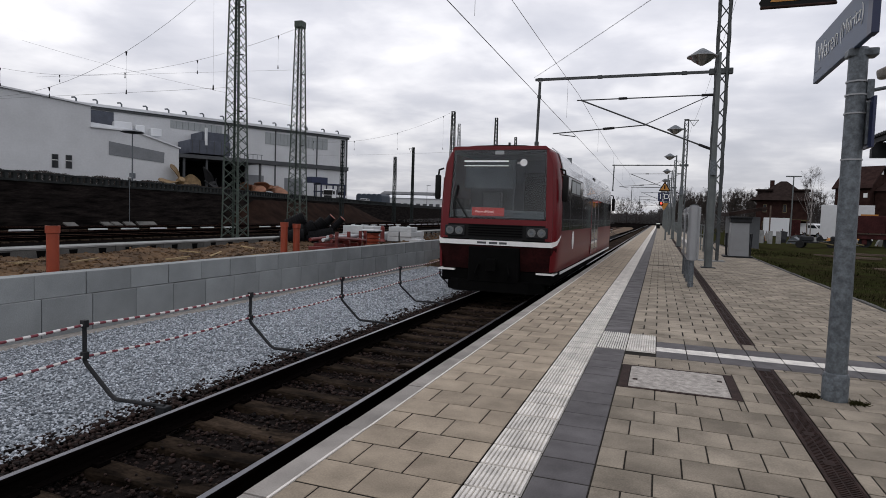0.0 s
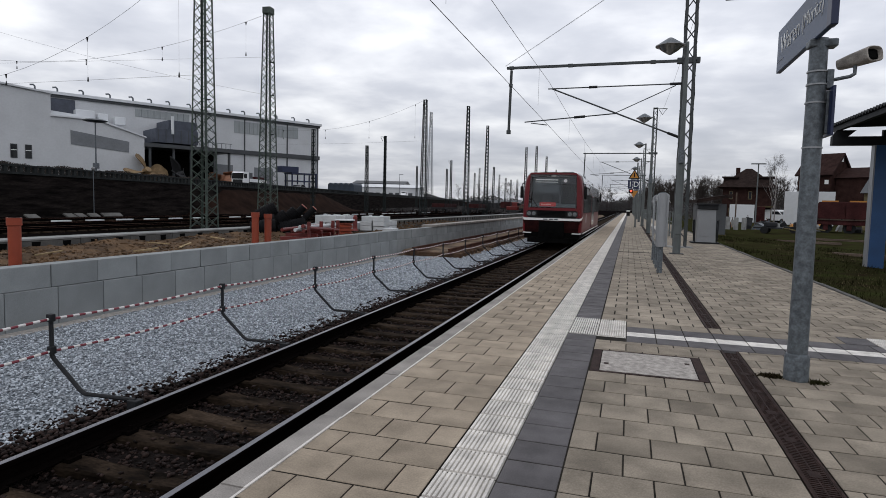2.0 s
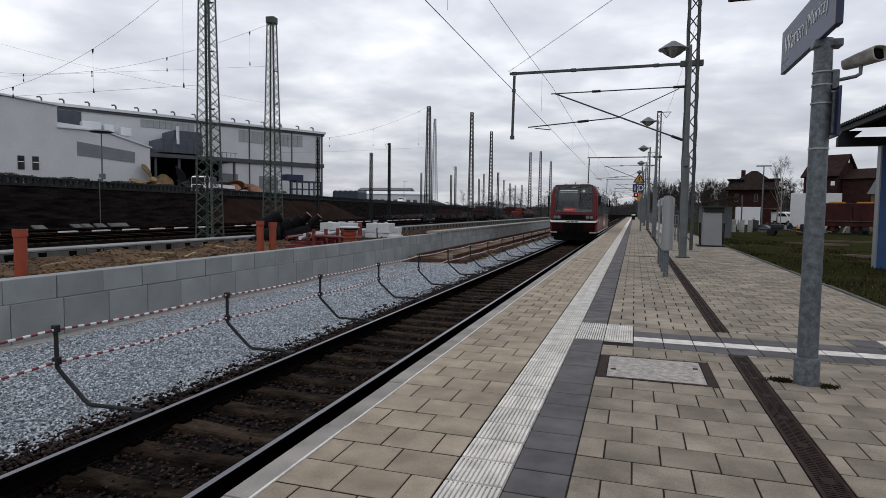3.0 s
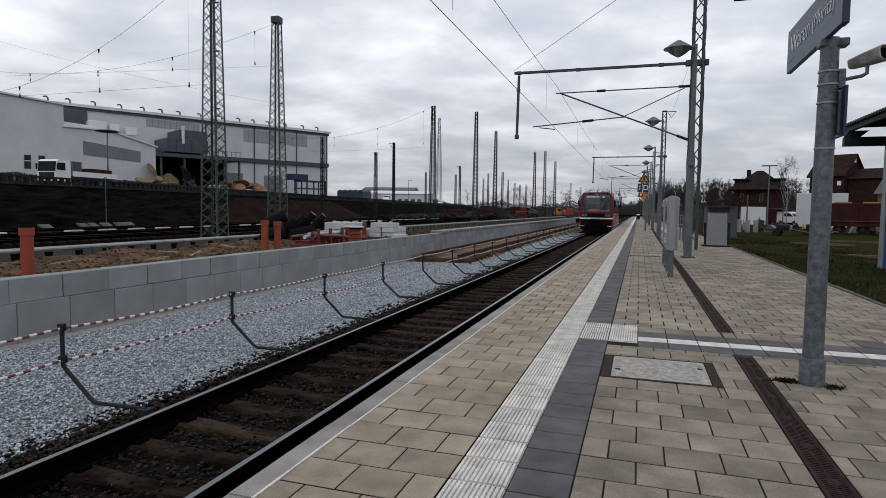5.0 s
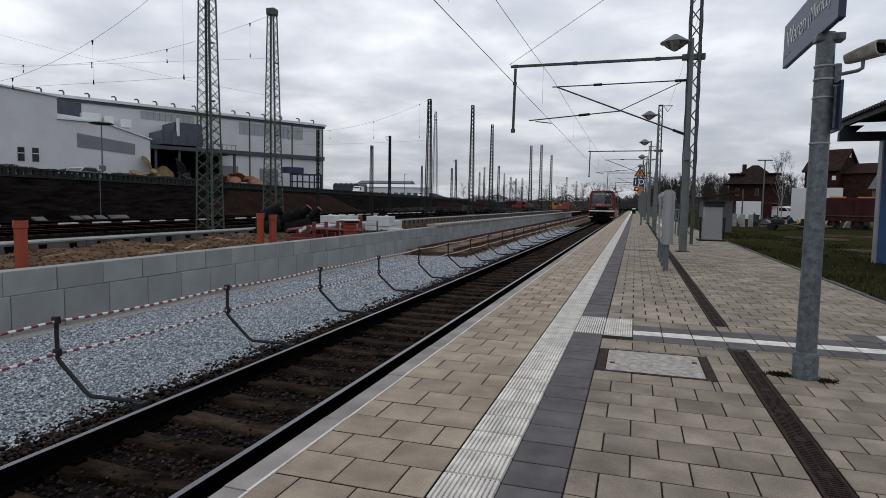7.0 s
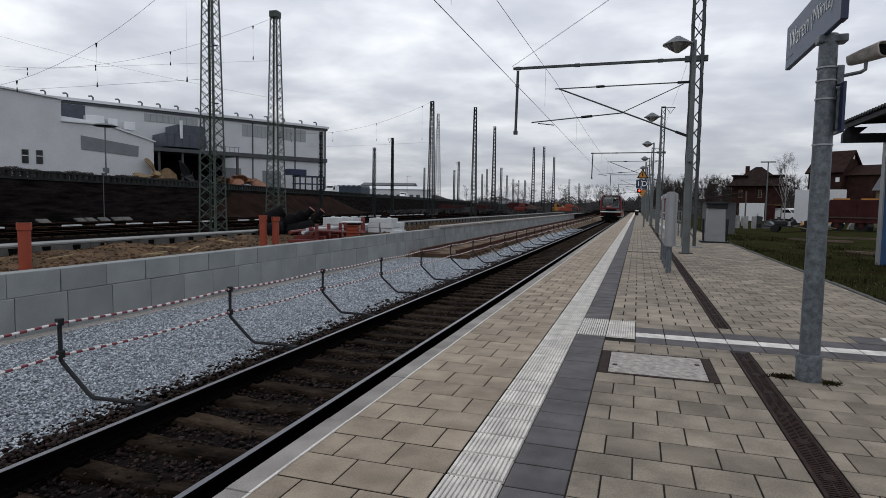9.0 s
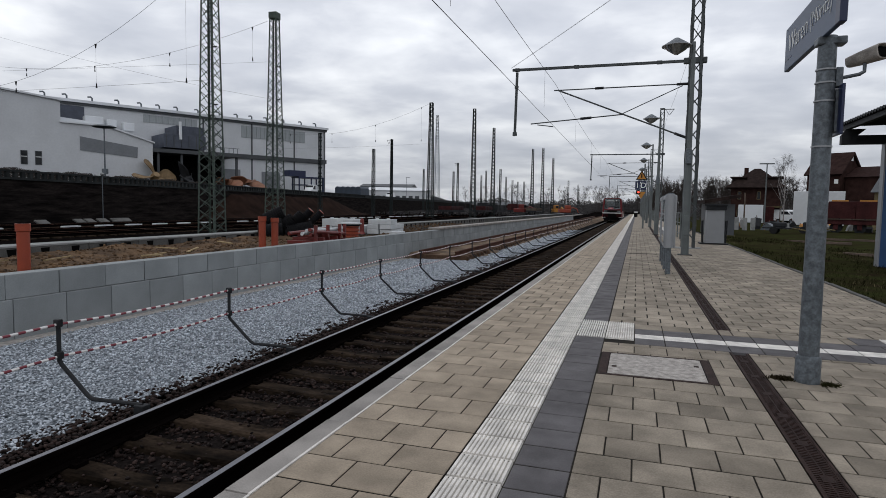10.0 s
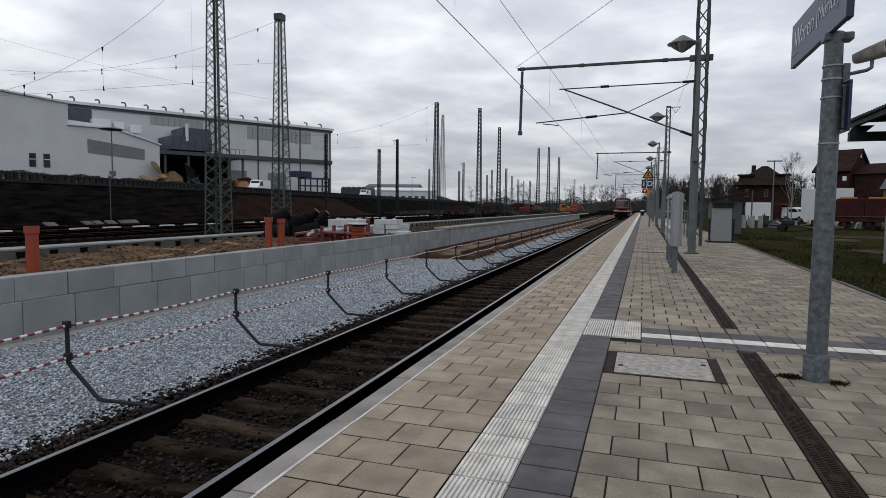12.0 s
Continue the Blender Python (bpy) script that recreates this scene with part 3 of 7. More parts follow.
def paving():
    cache = {}

    def me(w, d, material, name):
        k = (round(w, 3), round(d, 3), material.name)
        if k not in cache:
            cache[k] = paver_mesh(name, w, d, material)
        return cache[k]

    rest = []

    def lay(x0, x1, y0, d, kind, near):
        w = x1 - x0
        if w < 0.03:
            return
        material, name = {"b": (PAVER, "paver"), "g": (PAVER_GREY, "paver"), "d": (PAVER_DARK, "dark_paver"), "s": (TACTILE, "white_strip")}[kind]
        tilt = rnd.uniform(-0.0008, 0.0016)
        if near:
            piece(name, me(w, d, material, name), PLATFORM, pose(x0, y0, tilt, rnd.uniform(-0.1, 0.25), rnd.uniform(-0.2, 0.1)))
        else:
            rest.append((x0, x1, y0, d, tilt, kind))

    rnd = random.Random(3)
    fields = [((-1.68, -0.885), ([-1.68, -1.53, -1.22, -0.885], [-1.68, -1.37, -1.06, -0.885])),
              ((-0.278, 0.9), ([-0.278, -0.128, 0.172, 0.472, 0.772, 0.9], [-0.278, 0.022, 0.322, 0.622, 0.9])),
              ((1.065, 3.5), ([1.065, 1.30, 1.60, 1.90, 2.20, 2.50, 2.80, 3.10, 3.40, 3.5], [1.065, 1.155, 1.455, 1.755, 2.055, 2.355, 2.655, 2.955, 3.255, 3.5]))]
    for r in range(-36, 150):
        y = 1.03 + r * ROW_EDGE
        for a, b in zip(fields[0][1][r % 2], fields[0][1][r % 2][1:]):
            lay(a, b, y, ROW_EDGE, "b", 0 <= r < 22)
    y0 = 1.092
    for fi, step, first in ((1, ROW, y0), (2, ROW_RIGHT, 1.175)):
        for r in range(-39, int(158 * ROW / step)):
            y = first + r * step
            near = 1.0 < y < 6.5
            pat = fields[fi][1][r % 2]
            for a, b in zip(pat, pat[1:]):
                cut = None
                if y + step > BAND[0] and y < BAND[1]:
                    cut = BAND
                elif fi == 1 and y + step > HOLE[2] and y < HOLE[3] and b > HOLE[0] and a < HOLE[1]:
                    cut = HOLE[2:]
                    if b > HOLE[1] + 0.02:
                        lay(max(a, HOLE[1]), b, y, step, "g", near)
                        b = HOLE[1]
                if cut:
                    if cut[0] - y > 0.03:
                        lay(a, b, y, cut[0] - y, "g", near)
                    if y + step - cut[1] > 0.03:
                        lay(a, b, cut[1], y + step - cut[1], "g", near)
                    continue
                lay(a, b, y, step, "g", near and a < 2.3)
    for r in range(-39, 158):
        lay(-0.58, -0.278, y0 + r * ROW, ROW, "d", 0 <= r < 19)
    # the cross band: white strip between dark rows
    for k in range(18):
        a, b = 0.022 + k * 0.3, min(3.5, 0.322 + k * 0.3)
        if a > 3.5:
            break
        lay(a, b, 6.30, 0.30, "d", k < 8)
        lay(a, b, 6.60, 0.22, "s", k < 8)
        lay(a, b, 6.82, 0.30, "d", k < 8)
        lay(a, b, 7.12, 0.30, "g", k < 8)
    # all that is farther off, in one mesh a colour
    for kind, name, material, label in (("b", "far_pavers", PAVER, ""), ("g", "far_pavers", PAVER_GREY, ""), ("d", "far_dark_pavers", PAVER_DARK, ""), ("s", "far_strip", TACTILE, "")):
        V, F = [], []
        for x0, x1, y, d, z, k in rest:
            if k != kind:
                continue
            j, c, n = 0.0055, 0.003, len(V)
            V += [(x0 + j, y + j, z - 0.05), (x1 - j, y + j, z - 0.05), (x1 - j, y + d - j, z - 0.05), (x0 + j, y + d - j, z - 0.05),
                  (x0 + j + c, y + j + c, z), (x1 - j - c, y + j + c, z), (x1 - j - c, y + d - j - c, z), (x0 + j + c, y + d - j - c, z)]
            F += [(n + 4, n + 5, n + 6, n + 7)] + [(n + i, n + (i + 1) % 4, n + 4 + (i + 1) % 4, n + 4 + i) for i in range(4)]
        if V:
            ob = new(name, mesh_arrays(name, V, F, material))
            ob.parent = PLATFORM
            tagged(ob, kind="stuff")
    yf = y0 + 158 * ROW
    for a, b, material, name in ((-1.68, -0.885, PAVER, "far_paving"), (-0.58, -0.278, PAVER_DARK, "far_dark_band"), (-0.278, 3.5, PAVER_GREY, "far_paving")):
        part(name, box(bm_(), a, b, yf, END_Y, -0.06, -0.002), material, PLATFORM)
    # sand in the joints
    for a, b, z in ((-1.684, -0.886, -0.0042), (-0.884, -0.581, -0.0118), (-0.579, 0.899, -0.0042), (1.066, 3.508, -0.0042)):
        part("joint_sand", box(bm_(), a, b, -9.95, yf, -0.0615, z), JOINT, PLATFORM)
    # ribbed guide strip
    tile = tactile_mesh(0.305, 0.295)
    y = 1.05 - 37 * 0.295
    while y < 60:
        piece("tactile_tile", tile, PLATFORM, pose(-0.885, y, 0))
        y += 0.295
    part("far_guide_strip", box(bm_(), -0.882, -0.583, y, END_Y, -0.06, 0.0), TACTILE, PLATFORM)
    small = tactile_mesh(0.30, 0.32)
    for a in (-0.578, -0.278):
        for b in (6.47, 6.79, 7.11):
            piece("tactile_tile", small, PLATFORM, pose(a, b, 0.0085))
    for a in range(3):
        for b in range(2):
            piece("tactile_tile", small, PLATFORM, pose(2.52 + a * 0.3, 6.87 + b * 0.32, 0.0085))
    piece("dark_paver", paver_mesh("dark_paver", 0.30, 0.37, PAVER_DARK), PLATFORM, pose(2.22, 7.12, 0.006))
    # dark gap where the slab below ends
    part("expansion_gap", box(bm_(), -0.26, 0.62, 19.25, 19.47, -0.03, 0.003), JOINT, PLATFORM, "dark expansion gap across the pavers")
    # edge stones
    k = mesh_of("edge_stone", prism(bm_(), [(-0.145, -0.14), (0, -0.14), (0, -0.004), (-0.004, 0.0), (-0.135, 0.0), (-0.145, -0.010)], "y", 0.004, 0.996), KERB)
    kw = mesh_of("white_line", box(bm_(), -0.006, 0.008, 0.0, 1.0, -0.05, 0.0025), TACTILE)
    for i in range(181):
        e = piece("edge_stone", k, PLATFORM, pose(-1.685, -9.69 + i, 0.002 * math.sin(i * 3.3)))
        if i < 65:
            piece("white_line", kw, e, Matrix())
    # kerb towards the grass
    k = mesh_of("kerb_stone", box(bm_(), 0, 0.08, 0.004, 0.996, -0.25, 0.02, 0.012), EDGE_OLD)
    for i in range(67):
        piece("kerb_stone", k, PLATFORM, pose(3.51, -10 + i, 0.006 * math.sin(i * 2.1), 0, 0, 0.3 * math.sin(i)))


def manhole():
    t = thing("manhole_cover", pose(0.2, 5.44, 0), "concrete-filled manhole cover in a rusty iron frame", "manhole cover")
    bm = bm_()
    for x0, x1, y0, y1 in ((-0.465, -0.395, -0.40, 0.40), (0.395, 0.465, -0.40, 0.40), (-0.395, 0.395, 0.368, 0.40), (-0.395, 0.395, -0.40, -0.362)):
        box(bm, x0, x1, y0, y1, -0.06, 0.002)
    part("frame", bm, CAST, t, "rusty iron frame")
    part("lid", box(bm_(), -0.388, 0.388, -0.355, 0.361, -0.06, 0.004, 0.004), LID, t, "pale worn concrete lid")
    for s in (-1, 1):
        part("lifting_eye", box(bm_(), -0.02, 0.02, -0.025, 0.025, -0.02, 0.006), CAST, t, m=pose(0.34 * s, 0.12 * s, 0))


def drain(y0, y1):
    t = thing("drain_channel", pose(0.9, y0, 0), "rusty brown slotted drain channel set in the paving", "drain", "drain channels")
    n = int((y1 - y0) / 0.5)
    bm = bm_()
    for a, b in ((0.003, 0.018), (0.142, 0.157)):
        box(bm, a, b, 0, y1 - y0, -0.06, 0.002)
    part("channel_rim", bm, CAST, t)
    part("channel_floor", box(bm_(), 0.018, 0.142, 0, y1 - y0, -0.062, -0.03), UNDERCARRIAGE, t)
    bm = bm_()
    for k in range(20):
        box(bm, 0.018, 0.142, 0.008 + k * 0.025, 0.008 + k * 0.025 + 0.013, -0.028, -0.002)
    for a in (0.018, 0.075, 0.135):
        box(bm, a, a + 0.008, 0.002, 0.498, -0.03, -0.001)
    box(bm, 0.05, 0.11, 0.2, 0.28, -0.02, 0.0005)
    me = mesh_of("grating", bm, CAST)
    for i in range(n):
        piece("grating", me, t, pose(0, i * 0.5, 0.0005 * (i % 3)))


paving()
manhole()
drain(-9.8, 6.27)
drain(7.13, 52.13)


# ---- the new platform wall across the track ----
def block_wall():
    t = thing("block_wall", label="new platform wall of two courses of grey concrete blocks", category="wall", kind="structure")
    X = -9.1
    blk = mesh_of("concrete_block", box(bm_(), -0.3, 0.0, 0.006, 0.899, -0.66, 0, 0.01), BLOCK)
    cap = mesh_of("cap_block", box(bm_(), -0.3, 0.0, 0.006, 0.899, -0.384, 0, 0.01), BLOCK)
    for i in range(106):
        piece("concrete_block", blk, t, pose(X + 0.035, -4.23 + i * 0.905, -0.185 + 0.004 * math.sin(i * 7.0)))
        piece("cap_block", cap, t, pose(X + 0.006 * math.sin(i * 3.0), -4.32 + i * 0.905, 0.205))
    part("footing", box(bm_(), X - 0.4, X + 0.24, -4, 92, -1.1, -0.80, 0.02), LID, t, "pale concrete footing strip")
    lip = mesh_of("coping", box(bm_(), -0.55, 0.06, 0.01, 1.99, 0, 0.10, 0.012), KERB)
    for i in range(40):
        piece("coping", lip, t, pose(X, 27.5 + i * 2, 0.21))


block_wall()


def far_edge():
    """Edge beam of the platform under construction, on its other side."""
    t = thing("edge_beam", label="pale concrete edge beam with pockets painted as dark plates", category="wall", kind="structure")
    beam = mesh_of("beam", box(bm_(), -0.6, 0.0, 0.005, 1.615, -1.1, 0.0, 0.02), EDGE_OLD)
    cap = mesh_of("rim", box(bm_(), -0.6, 0.012, 0.005, 1.615, 0.0, 0.05, 0.012), CONCRETE)
    # flat near-black plates: the shade inside the pockets is painted, nothing is hollowed
    pocket = mesh_of("pocket", prism(bm_(), [(0.30, -0.03), (0.52, -0.03), (0.49, -0.24), (0.34, -0.24)], "x", -0.02, 0.016), UNDERCARRIAGE)
    for i in range(76):
        b = piece("beam", beam, t, pose(-13.4, -6 + 1.62 * i, 0.25))
        piece("rim", cap, b, Matrix())
        piece("pocket", pocket, b, Matrix())
        piece("pocket", pocket, b, pose(0, 0.81, 0))


far_edge()
# ---- the railcar ----
TRAIN_LEN = 15.8


def text_mesh(name, body, size, material, parent, m, depth=0.002, thin=0.0):
    cu = bpy.data.curves.new(name, "FONT")
    cu.body, cu.size, cu.extrude, cu.align_x, cu.align_y = body, size, depth, "CENTER", "CENTER"
    cu.offset = -thin
    tmp = bpy.data.objects.new(name, cu)
    me = bpy.data.meshes.new_from_object(tmp)
    bpy.data.objects.remove(tmp)
    me.materials.clear()
    me.materials.append(material)
    return piece(name, me, parent, m)


def hull_section(bm, y, w, lean, top=3.68):
    pts = [(w * 0.985, 0.74), (w, 1.30), (w, 2.20), (w * 0.985, 2.75), (w * 0.955, 3.25), (w * 0.90, 3.50), (w * 0.78, top - 0.05), (w * 0.45, top), (0, top + 0.01)]
    pts = pts + [(-x, z) for x, z in pts[-2::-1]]
    return [bm.verts.new((x, y + lean * max(0, z - 1.35), z)) for x, z in pts]


def train():
    t = thing("railcar", pose(TRACK_X, 14.1, RAIL_Z), "crimson two-axle diesel railcar with white front stripe and silver roof band", "train")
    L = TRAIN_LEN
    bm = bm_()
    secs = []
    for y, w in ((0.0, 1.33), (0.05, 1.40), (0.16, 1.45), (0.36, 1.475), (0.7, 1.48), (L - 0.7, 1.48), (L - 0.36, 1.475), (L - 0.16, 1.45), (L - 0.05, 1.40), (L, 1.33)):
        front = y < 1
        secs.append(hull_section(bm, y, w, 0.07 if front else (-0.07 if y > L - 1 else 0)))
    for a, b in zip(secs, secs[1:]):
        for k in range(len(a) - 1):
            bm.faces.new((a[k], a[k + 1], b[k + 1], b[k]))
    bm.faces.new(secs[-1])
    part("body", bm, TRAIN_RED, t, "glossy crimson body shell", smooth=True)

    # front: pillars, header and mask round a real opening
    def lean(z):
        return 0.07 * max(0, z - 1.35)

    def slab(bm, quad, y0=-0.02, y1=0.06):
        A = [bm.verts.new((x, y0 + lean(z), z)) for x, z in quad]
        B = [bm.verts.new((x, y1 + lean(z), z)) for x, z in quad]
        n = len(quad)
        for k in range(n):
            bm.faces.new((A[k], A[(k + 1) % n], B[(k + 1) % n], B[k]))
        bm.faces.new(A[::-1])
        bm.faces.new(B)
        return bm

    for s in (-1, 1):
        part("pillar", slab(bm_(), [(s * 1.34, 1.45), (s * 1.345, 2.2), (s * 1.30, 3.25), (s * 1.16, 3.58), (s * 1.13, 3.58), (s * 1.19, 1.92), (s * 1.19, 1.45)]), TRAIN_RED, t, smooth=True)
    part("header", slab(bm_(), [(-1.2, 3.575), (1.2, 3.575), (1.1, 3.66), (-1.1, 3.66)]), TRAIN_RED, t)
    part("front_mask", slab(bm_(), [(-1.19, 1.45), (1.19, 1.45), (1.19, 1.93), (-1.19, 1.93)], -0.012), TRAIN_BLACK, t, "black grille mask between the headlamps")
    for k in range(5):
        part("grille_bar", box(bm_(), -0.66, 0.66, -0.03, -0.012, 1.52 + k * 0.06, 1.545 + k * 0.06), UNDERCARRIAGE, t)
    part("lower_valance", box(bm_(), -1.36, 1.36, 0.10, 0.40, 0.40, 0.72, 0.05), UNDERCARRIAGE, t)
    part("front_sill", slab(bm_(), [(-1.2, 1.80), (1.2, 1.80), (1.2, 1.925), (-1.2, 1.925)], -0.028), TRAIN_RED, t)
    bm = bm_()
    ring = [(-1.475, 0.40), (-1.455, 0.10), (-1.36, -0.055), (-1.15, -0.085), (1.15, -0.085), (1.36, -0.055), (1.455, 0.10), (1.475, 0.40)]
    # its ends sweep up round the corners
    path = [(-1.482, 0.50, 1.58, 1.60), (-1.474, 0.34, 1.47, 1.54), (-1.45, 0.12, 1.36, 1.46)] + [(x, y, 1.31, 1.42) for x, y in ring[2:6]] + [(1.45, 0.12, 1.36, 1.46), (1.474, 0.34, 1.47, 1.54), (1.482, 0.50, 1.58, 1.60)]
    rows = [[bm.verts.new(p) for p in ((x, y, z0), (x, y, z1), (x * 0.96, y + 0.05, z1), (x * 0.96, y + 0.05, z0))] for x, y, z0, z1 in path]
    for p, q in zip(rows, rows[1:]):
        for k in range(4):
            bm.faces.new((p[k], p[(k + 1) % 4], q[(k + 1) % 4], q[k]))
    part("white_stripe", bm, TRAIN_WHITE, t, "white stripe below the headlamps")
    bm = bm_()
    prism(bm, [(x * 0.995, y + 0.015) for x, y in ring] + [(1.40, 0.6), (-1.40, 0.6)], "z", 0.72, 1.30)
    for v in bm.verts:
        if v.co.z < 1.0:
            v.co.y += 0.15
            v.co.x *= 0.97
    # its dark red carries the shade below the stripe
    part("front_apron", bm, APRON, t, "crimson apron, its shade painted in as a darker red")
    # solid block, no hollow: the shade round the coupling is painted near black
    part("coupling_recess", box(bm_(), -0.62, 0.62, -0.095, 0.3, 0.42, 1.27, 0.03), UNDERCARRIAGE, t, "near-black block painting the shade of the coupling hollow")
    bm = bm_()
    rod(bm, (0, -0.25, 0.86), (0, -0.08, 0.86), 0.09, seg=10)
    box(bm, -0.12, 0.12, -0.32, -0.22, 0.70, 1.0, 0.02)
    part("coupler", bm, UNDERCARRIAGE, t)
    for s in (-1, 1):
        bm = bent(bm_(), [(s * 0.35, -0.12, 0.85), (s * 0.42, -0.18, 0.62), (s * 0.36, -0.14, 0.50)], 0.025)
        part("brake_hose", bm, UNDERCARRIAGE, t)
        part("skirt_edge", box(bm_(), s * 1.0 if s > 0 else -1.42, 1.42 if s > 0 else -1.0, 0.03, 0.55, 0.66, 0.70), TRAIN_WHITE, t)
    # plough
    bm = prism(bm_(), [(-1.2, 0.16), (-0.85, -0.08), (0.85, -0.08), (1.2, 0.16), (1.2, 0.28), (-1.2, 0.28)], "z", 0.20, 0.46)
    part("track_guard", bm, UNDERCARRIAGE, t)
    # vehicle number as plain bars
    for x, w in ((-0.30, 0.22), (-0.02, 0.20), (0.22, 0.18)):
        part("number_bar", box(bm_(), x - w / 2, x + w / 2, -0.089, -0.084, 1.34, 1.39), HALL_DARK, t)
    # headlamps
    for s in (-1, 1):
        h = part("headlamp", box(bm_(), -0.25, 0.25, -0.035, 0.0, -0.125, 0.125, 0.02), STEEL_DARK, t, "twin round headlamp in a black surround", m=pose(s * 1.0, -0.01, 1.635))
        for d in (-0.115, 0.115):
            bm = bm_()
            rod(bm, (d, -0.065, 0), (d, 0, 0), 0.098, 0.108, seg=20)
            lens = part("lens", bm, LAMP_GLASS, h, smooth=True)
            bm = bm_()
            rod(bm, (d, -0.069, 0), (d, -0.06, 0), 0.05, seg=14)
            part("reflector", bm, GALV, lens)
    # windscreen and what shows behind it
    part("windscreen", slab(bm_(), [(-1.175, 1.935), (1.175, 1.935), (1.125, 3.57), (-1.125, 3.57)], 0.0, 0.012), GLASS_CLEAR, t, "large flat windscreen")
    bm = bm_()
    for q in ([(-1.19, 1.925), (1.19, 1.925), (1.18, 1.965), (-1.18, 1.965)], [(-1.14, 3.46), (1.14, 3.46), (1.13, 3.575), (-1.13, 3.575)],
              [(-1.19, 1.95), (-1.13, 1.95), (-1.08, 3.5), (-1.135, 3.5)], [(1.19, 1.95), (1.13, 1.95), (1.08, 3.5), (1.135, 3.5)]):
        slab(bm, q, 0.013, 0.03)
    part("windscreen_border", bm, TRAIN_BLACK, t)
    part("cab_bulkhead", box(bm_(), -1.38, 1.38, 2.4, 2.45, 0.9, 3.6), CAB_GREY, t, "grey partition behind the driving cab")
    part("cab_door", box(bm_(), 0.15, 0.95, 2.36, 2.40, 1.0, 3.2), STEEL_DARK, t)
    part("cab_blind", box(bm_(), -0.98, 0.30, 0.62, 0.65, 2.68, 3.38), CAB_GREY, t, "pale roller blind half drawn")
    part("dashboard", box(bm_(), -1.2, 1.2, 0.22, 0.75, 1.6, 2.14, 0.05), CAB_GREY, t, "pale grey driving desk")
    part("cab_seat", box(bm_(), -0.72, -0.18, 1.2, 1.36, 1.4, 2.62, 0.06), CAB_GREY, t, "grey seat back")
    part("cab_ceiling", box(bm_(), -1.2, 1.2, 0.3, 2.4, 3.52, 3.55), CAB_GREY, t)
    part("cab_floor", box(bm_(), -1.38, 1.38, 0.2, 2.4, 0.95, 1.0), UNDERCARRIAGE, t)
    part("grab_pole", rod(bm_(), (0.28, 0.5, 2.0), (0.30, 0.55, 3.4), 0.018), GALV, t)
    for z, h in ((3.31, 0.017), (3.20, 0.010)):
        part("ceiling_tube", box(bm_(), -0.88, 0.22, 0.18, 0.20, z - h, z + h), TUBE_LIGHT, t, "lit tube lamp seen through the glass")
    d = part("destination_display", box(bm_(), -0.40, 0.40, -0.02, 0.0, -0.10, 0.10), RED_DISPLAY, t, "red destination display", m=pose(-0.24, 0.17, 2.10))
    text_mesh("display_text", "Waren (Müritz)", 0.075, PALE_TEXT, d, pose(-0.08, -0.024, -0.0, 90))
    # operator's mark as plain ovals
    m = part("mark_disc", lathe(bm_(), [(0.085, 0), (0.085, 0.004)], 20), WHITE, t, "plain white oval mark", m=pose(0.60, 0.118, 3.27, 86))
    part("mark_bar", box(bm_(), -0.15, -0.08, -0.02, 0.0, 0, 0.004), WHITE, m)
    part("top_lamp", slab(bm_(), [(-0.10, 3.46), (0.12, 3.46), (0.12, 3.55), (-0.10, 3.55)], -0.03, 0.0), LAMP_GLASS, t)
    bm = bm_()
    bent(bm, [(-1.02, -0.02, 1.95), (-1.06, 0.0, 2.35), (-0.98, 0.04, 2.72)], 0.018)
    bent(bm, [(-0.70, -0.02, 1.95), (-0.95, 0.0, 2.30), (-1.03, 0.0, 2.42)], 0.016)
    part("wiper", bm, TRAIN_BLACK, t)
    # mirrors
    for s in (-1, 1):
        for y in (0.25, TRAIN_LEN - 0.3):
            mr = part("mirror", box(bm_(), -0.07, 0.07, -0.06, 0.06, -0.30, 0.30, 0.04), TRAIN_BLACK, t, "black side mirror on a bracket", smooth=True, m=pose(s * 1.57, y, 2.68))
            bm = bent(bm_(), [(0, 0, 0.26), (s * -0.02, 0, 0.42), (s * -0.14, 0, 0.46)], 0.025)
            part("bracket", bm, TRAIN_BLACK, mr)
    # sides
    for s in (-1, 1):
        x0, x1 = (1.470, 1.486) if s > 0 else (-1.486, -1.470)
        part("window_band", box(bm_(), x0, x1, 0.55, L - 0.6, 1.70, 2.70), GLASS_DARK, t, "dark tinted window band")
        part("front_window", box(bm_(), x0, x1, 0.62, 4.42, 2.70, 3.03, 0.004), GLASS_DARK, t)
        vent_win = part("vent_window", box(bm_(), x0 + s * 0.008, x1 + s * 0.008, 1.85, 3.65, 2.62, 3.00), TRAIN_BLACK, t, "opening window with a pale frame")
        for k in range(2):
            part("pane", box(bm_(), x0 + s * 0.012, x1 + s * 0.012, 1.92 + k * 0.87, 2.70 + k * 0.87, 2.66, 2.96), STRIP_GLASS, vent_win)
        for y in (1.75, 4.42, 6.7, 9.35, 11.6, 13.6):
            part("window_post", box(bm_(), x0 - 0.003 * (s < 0), x1 + 0.003 * (s > 0), y, y + 0.09, 1.70, 2.68), TRAIN_BLACK, t)
        bm = bm_()
        sec = [(1.462, 3.05), (1.424, 3.25), (1.345, 3.50), (1.17, 3.645), (1.16, 3.66), (1.18, 3.665), (1.36, 3.51), (1.445, 3.26), (1.49, 3.05)]
        prism(bm, [(s * x, z) for x, z in sec], "y", 0.55, 4.40)
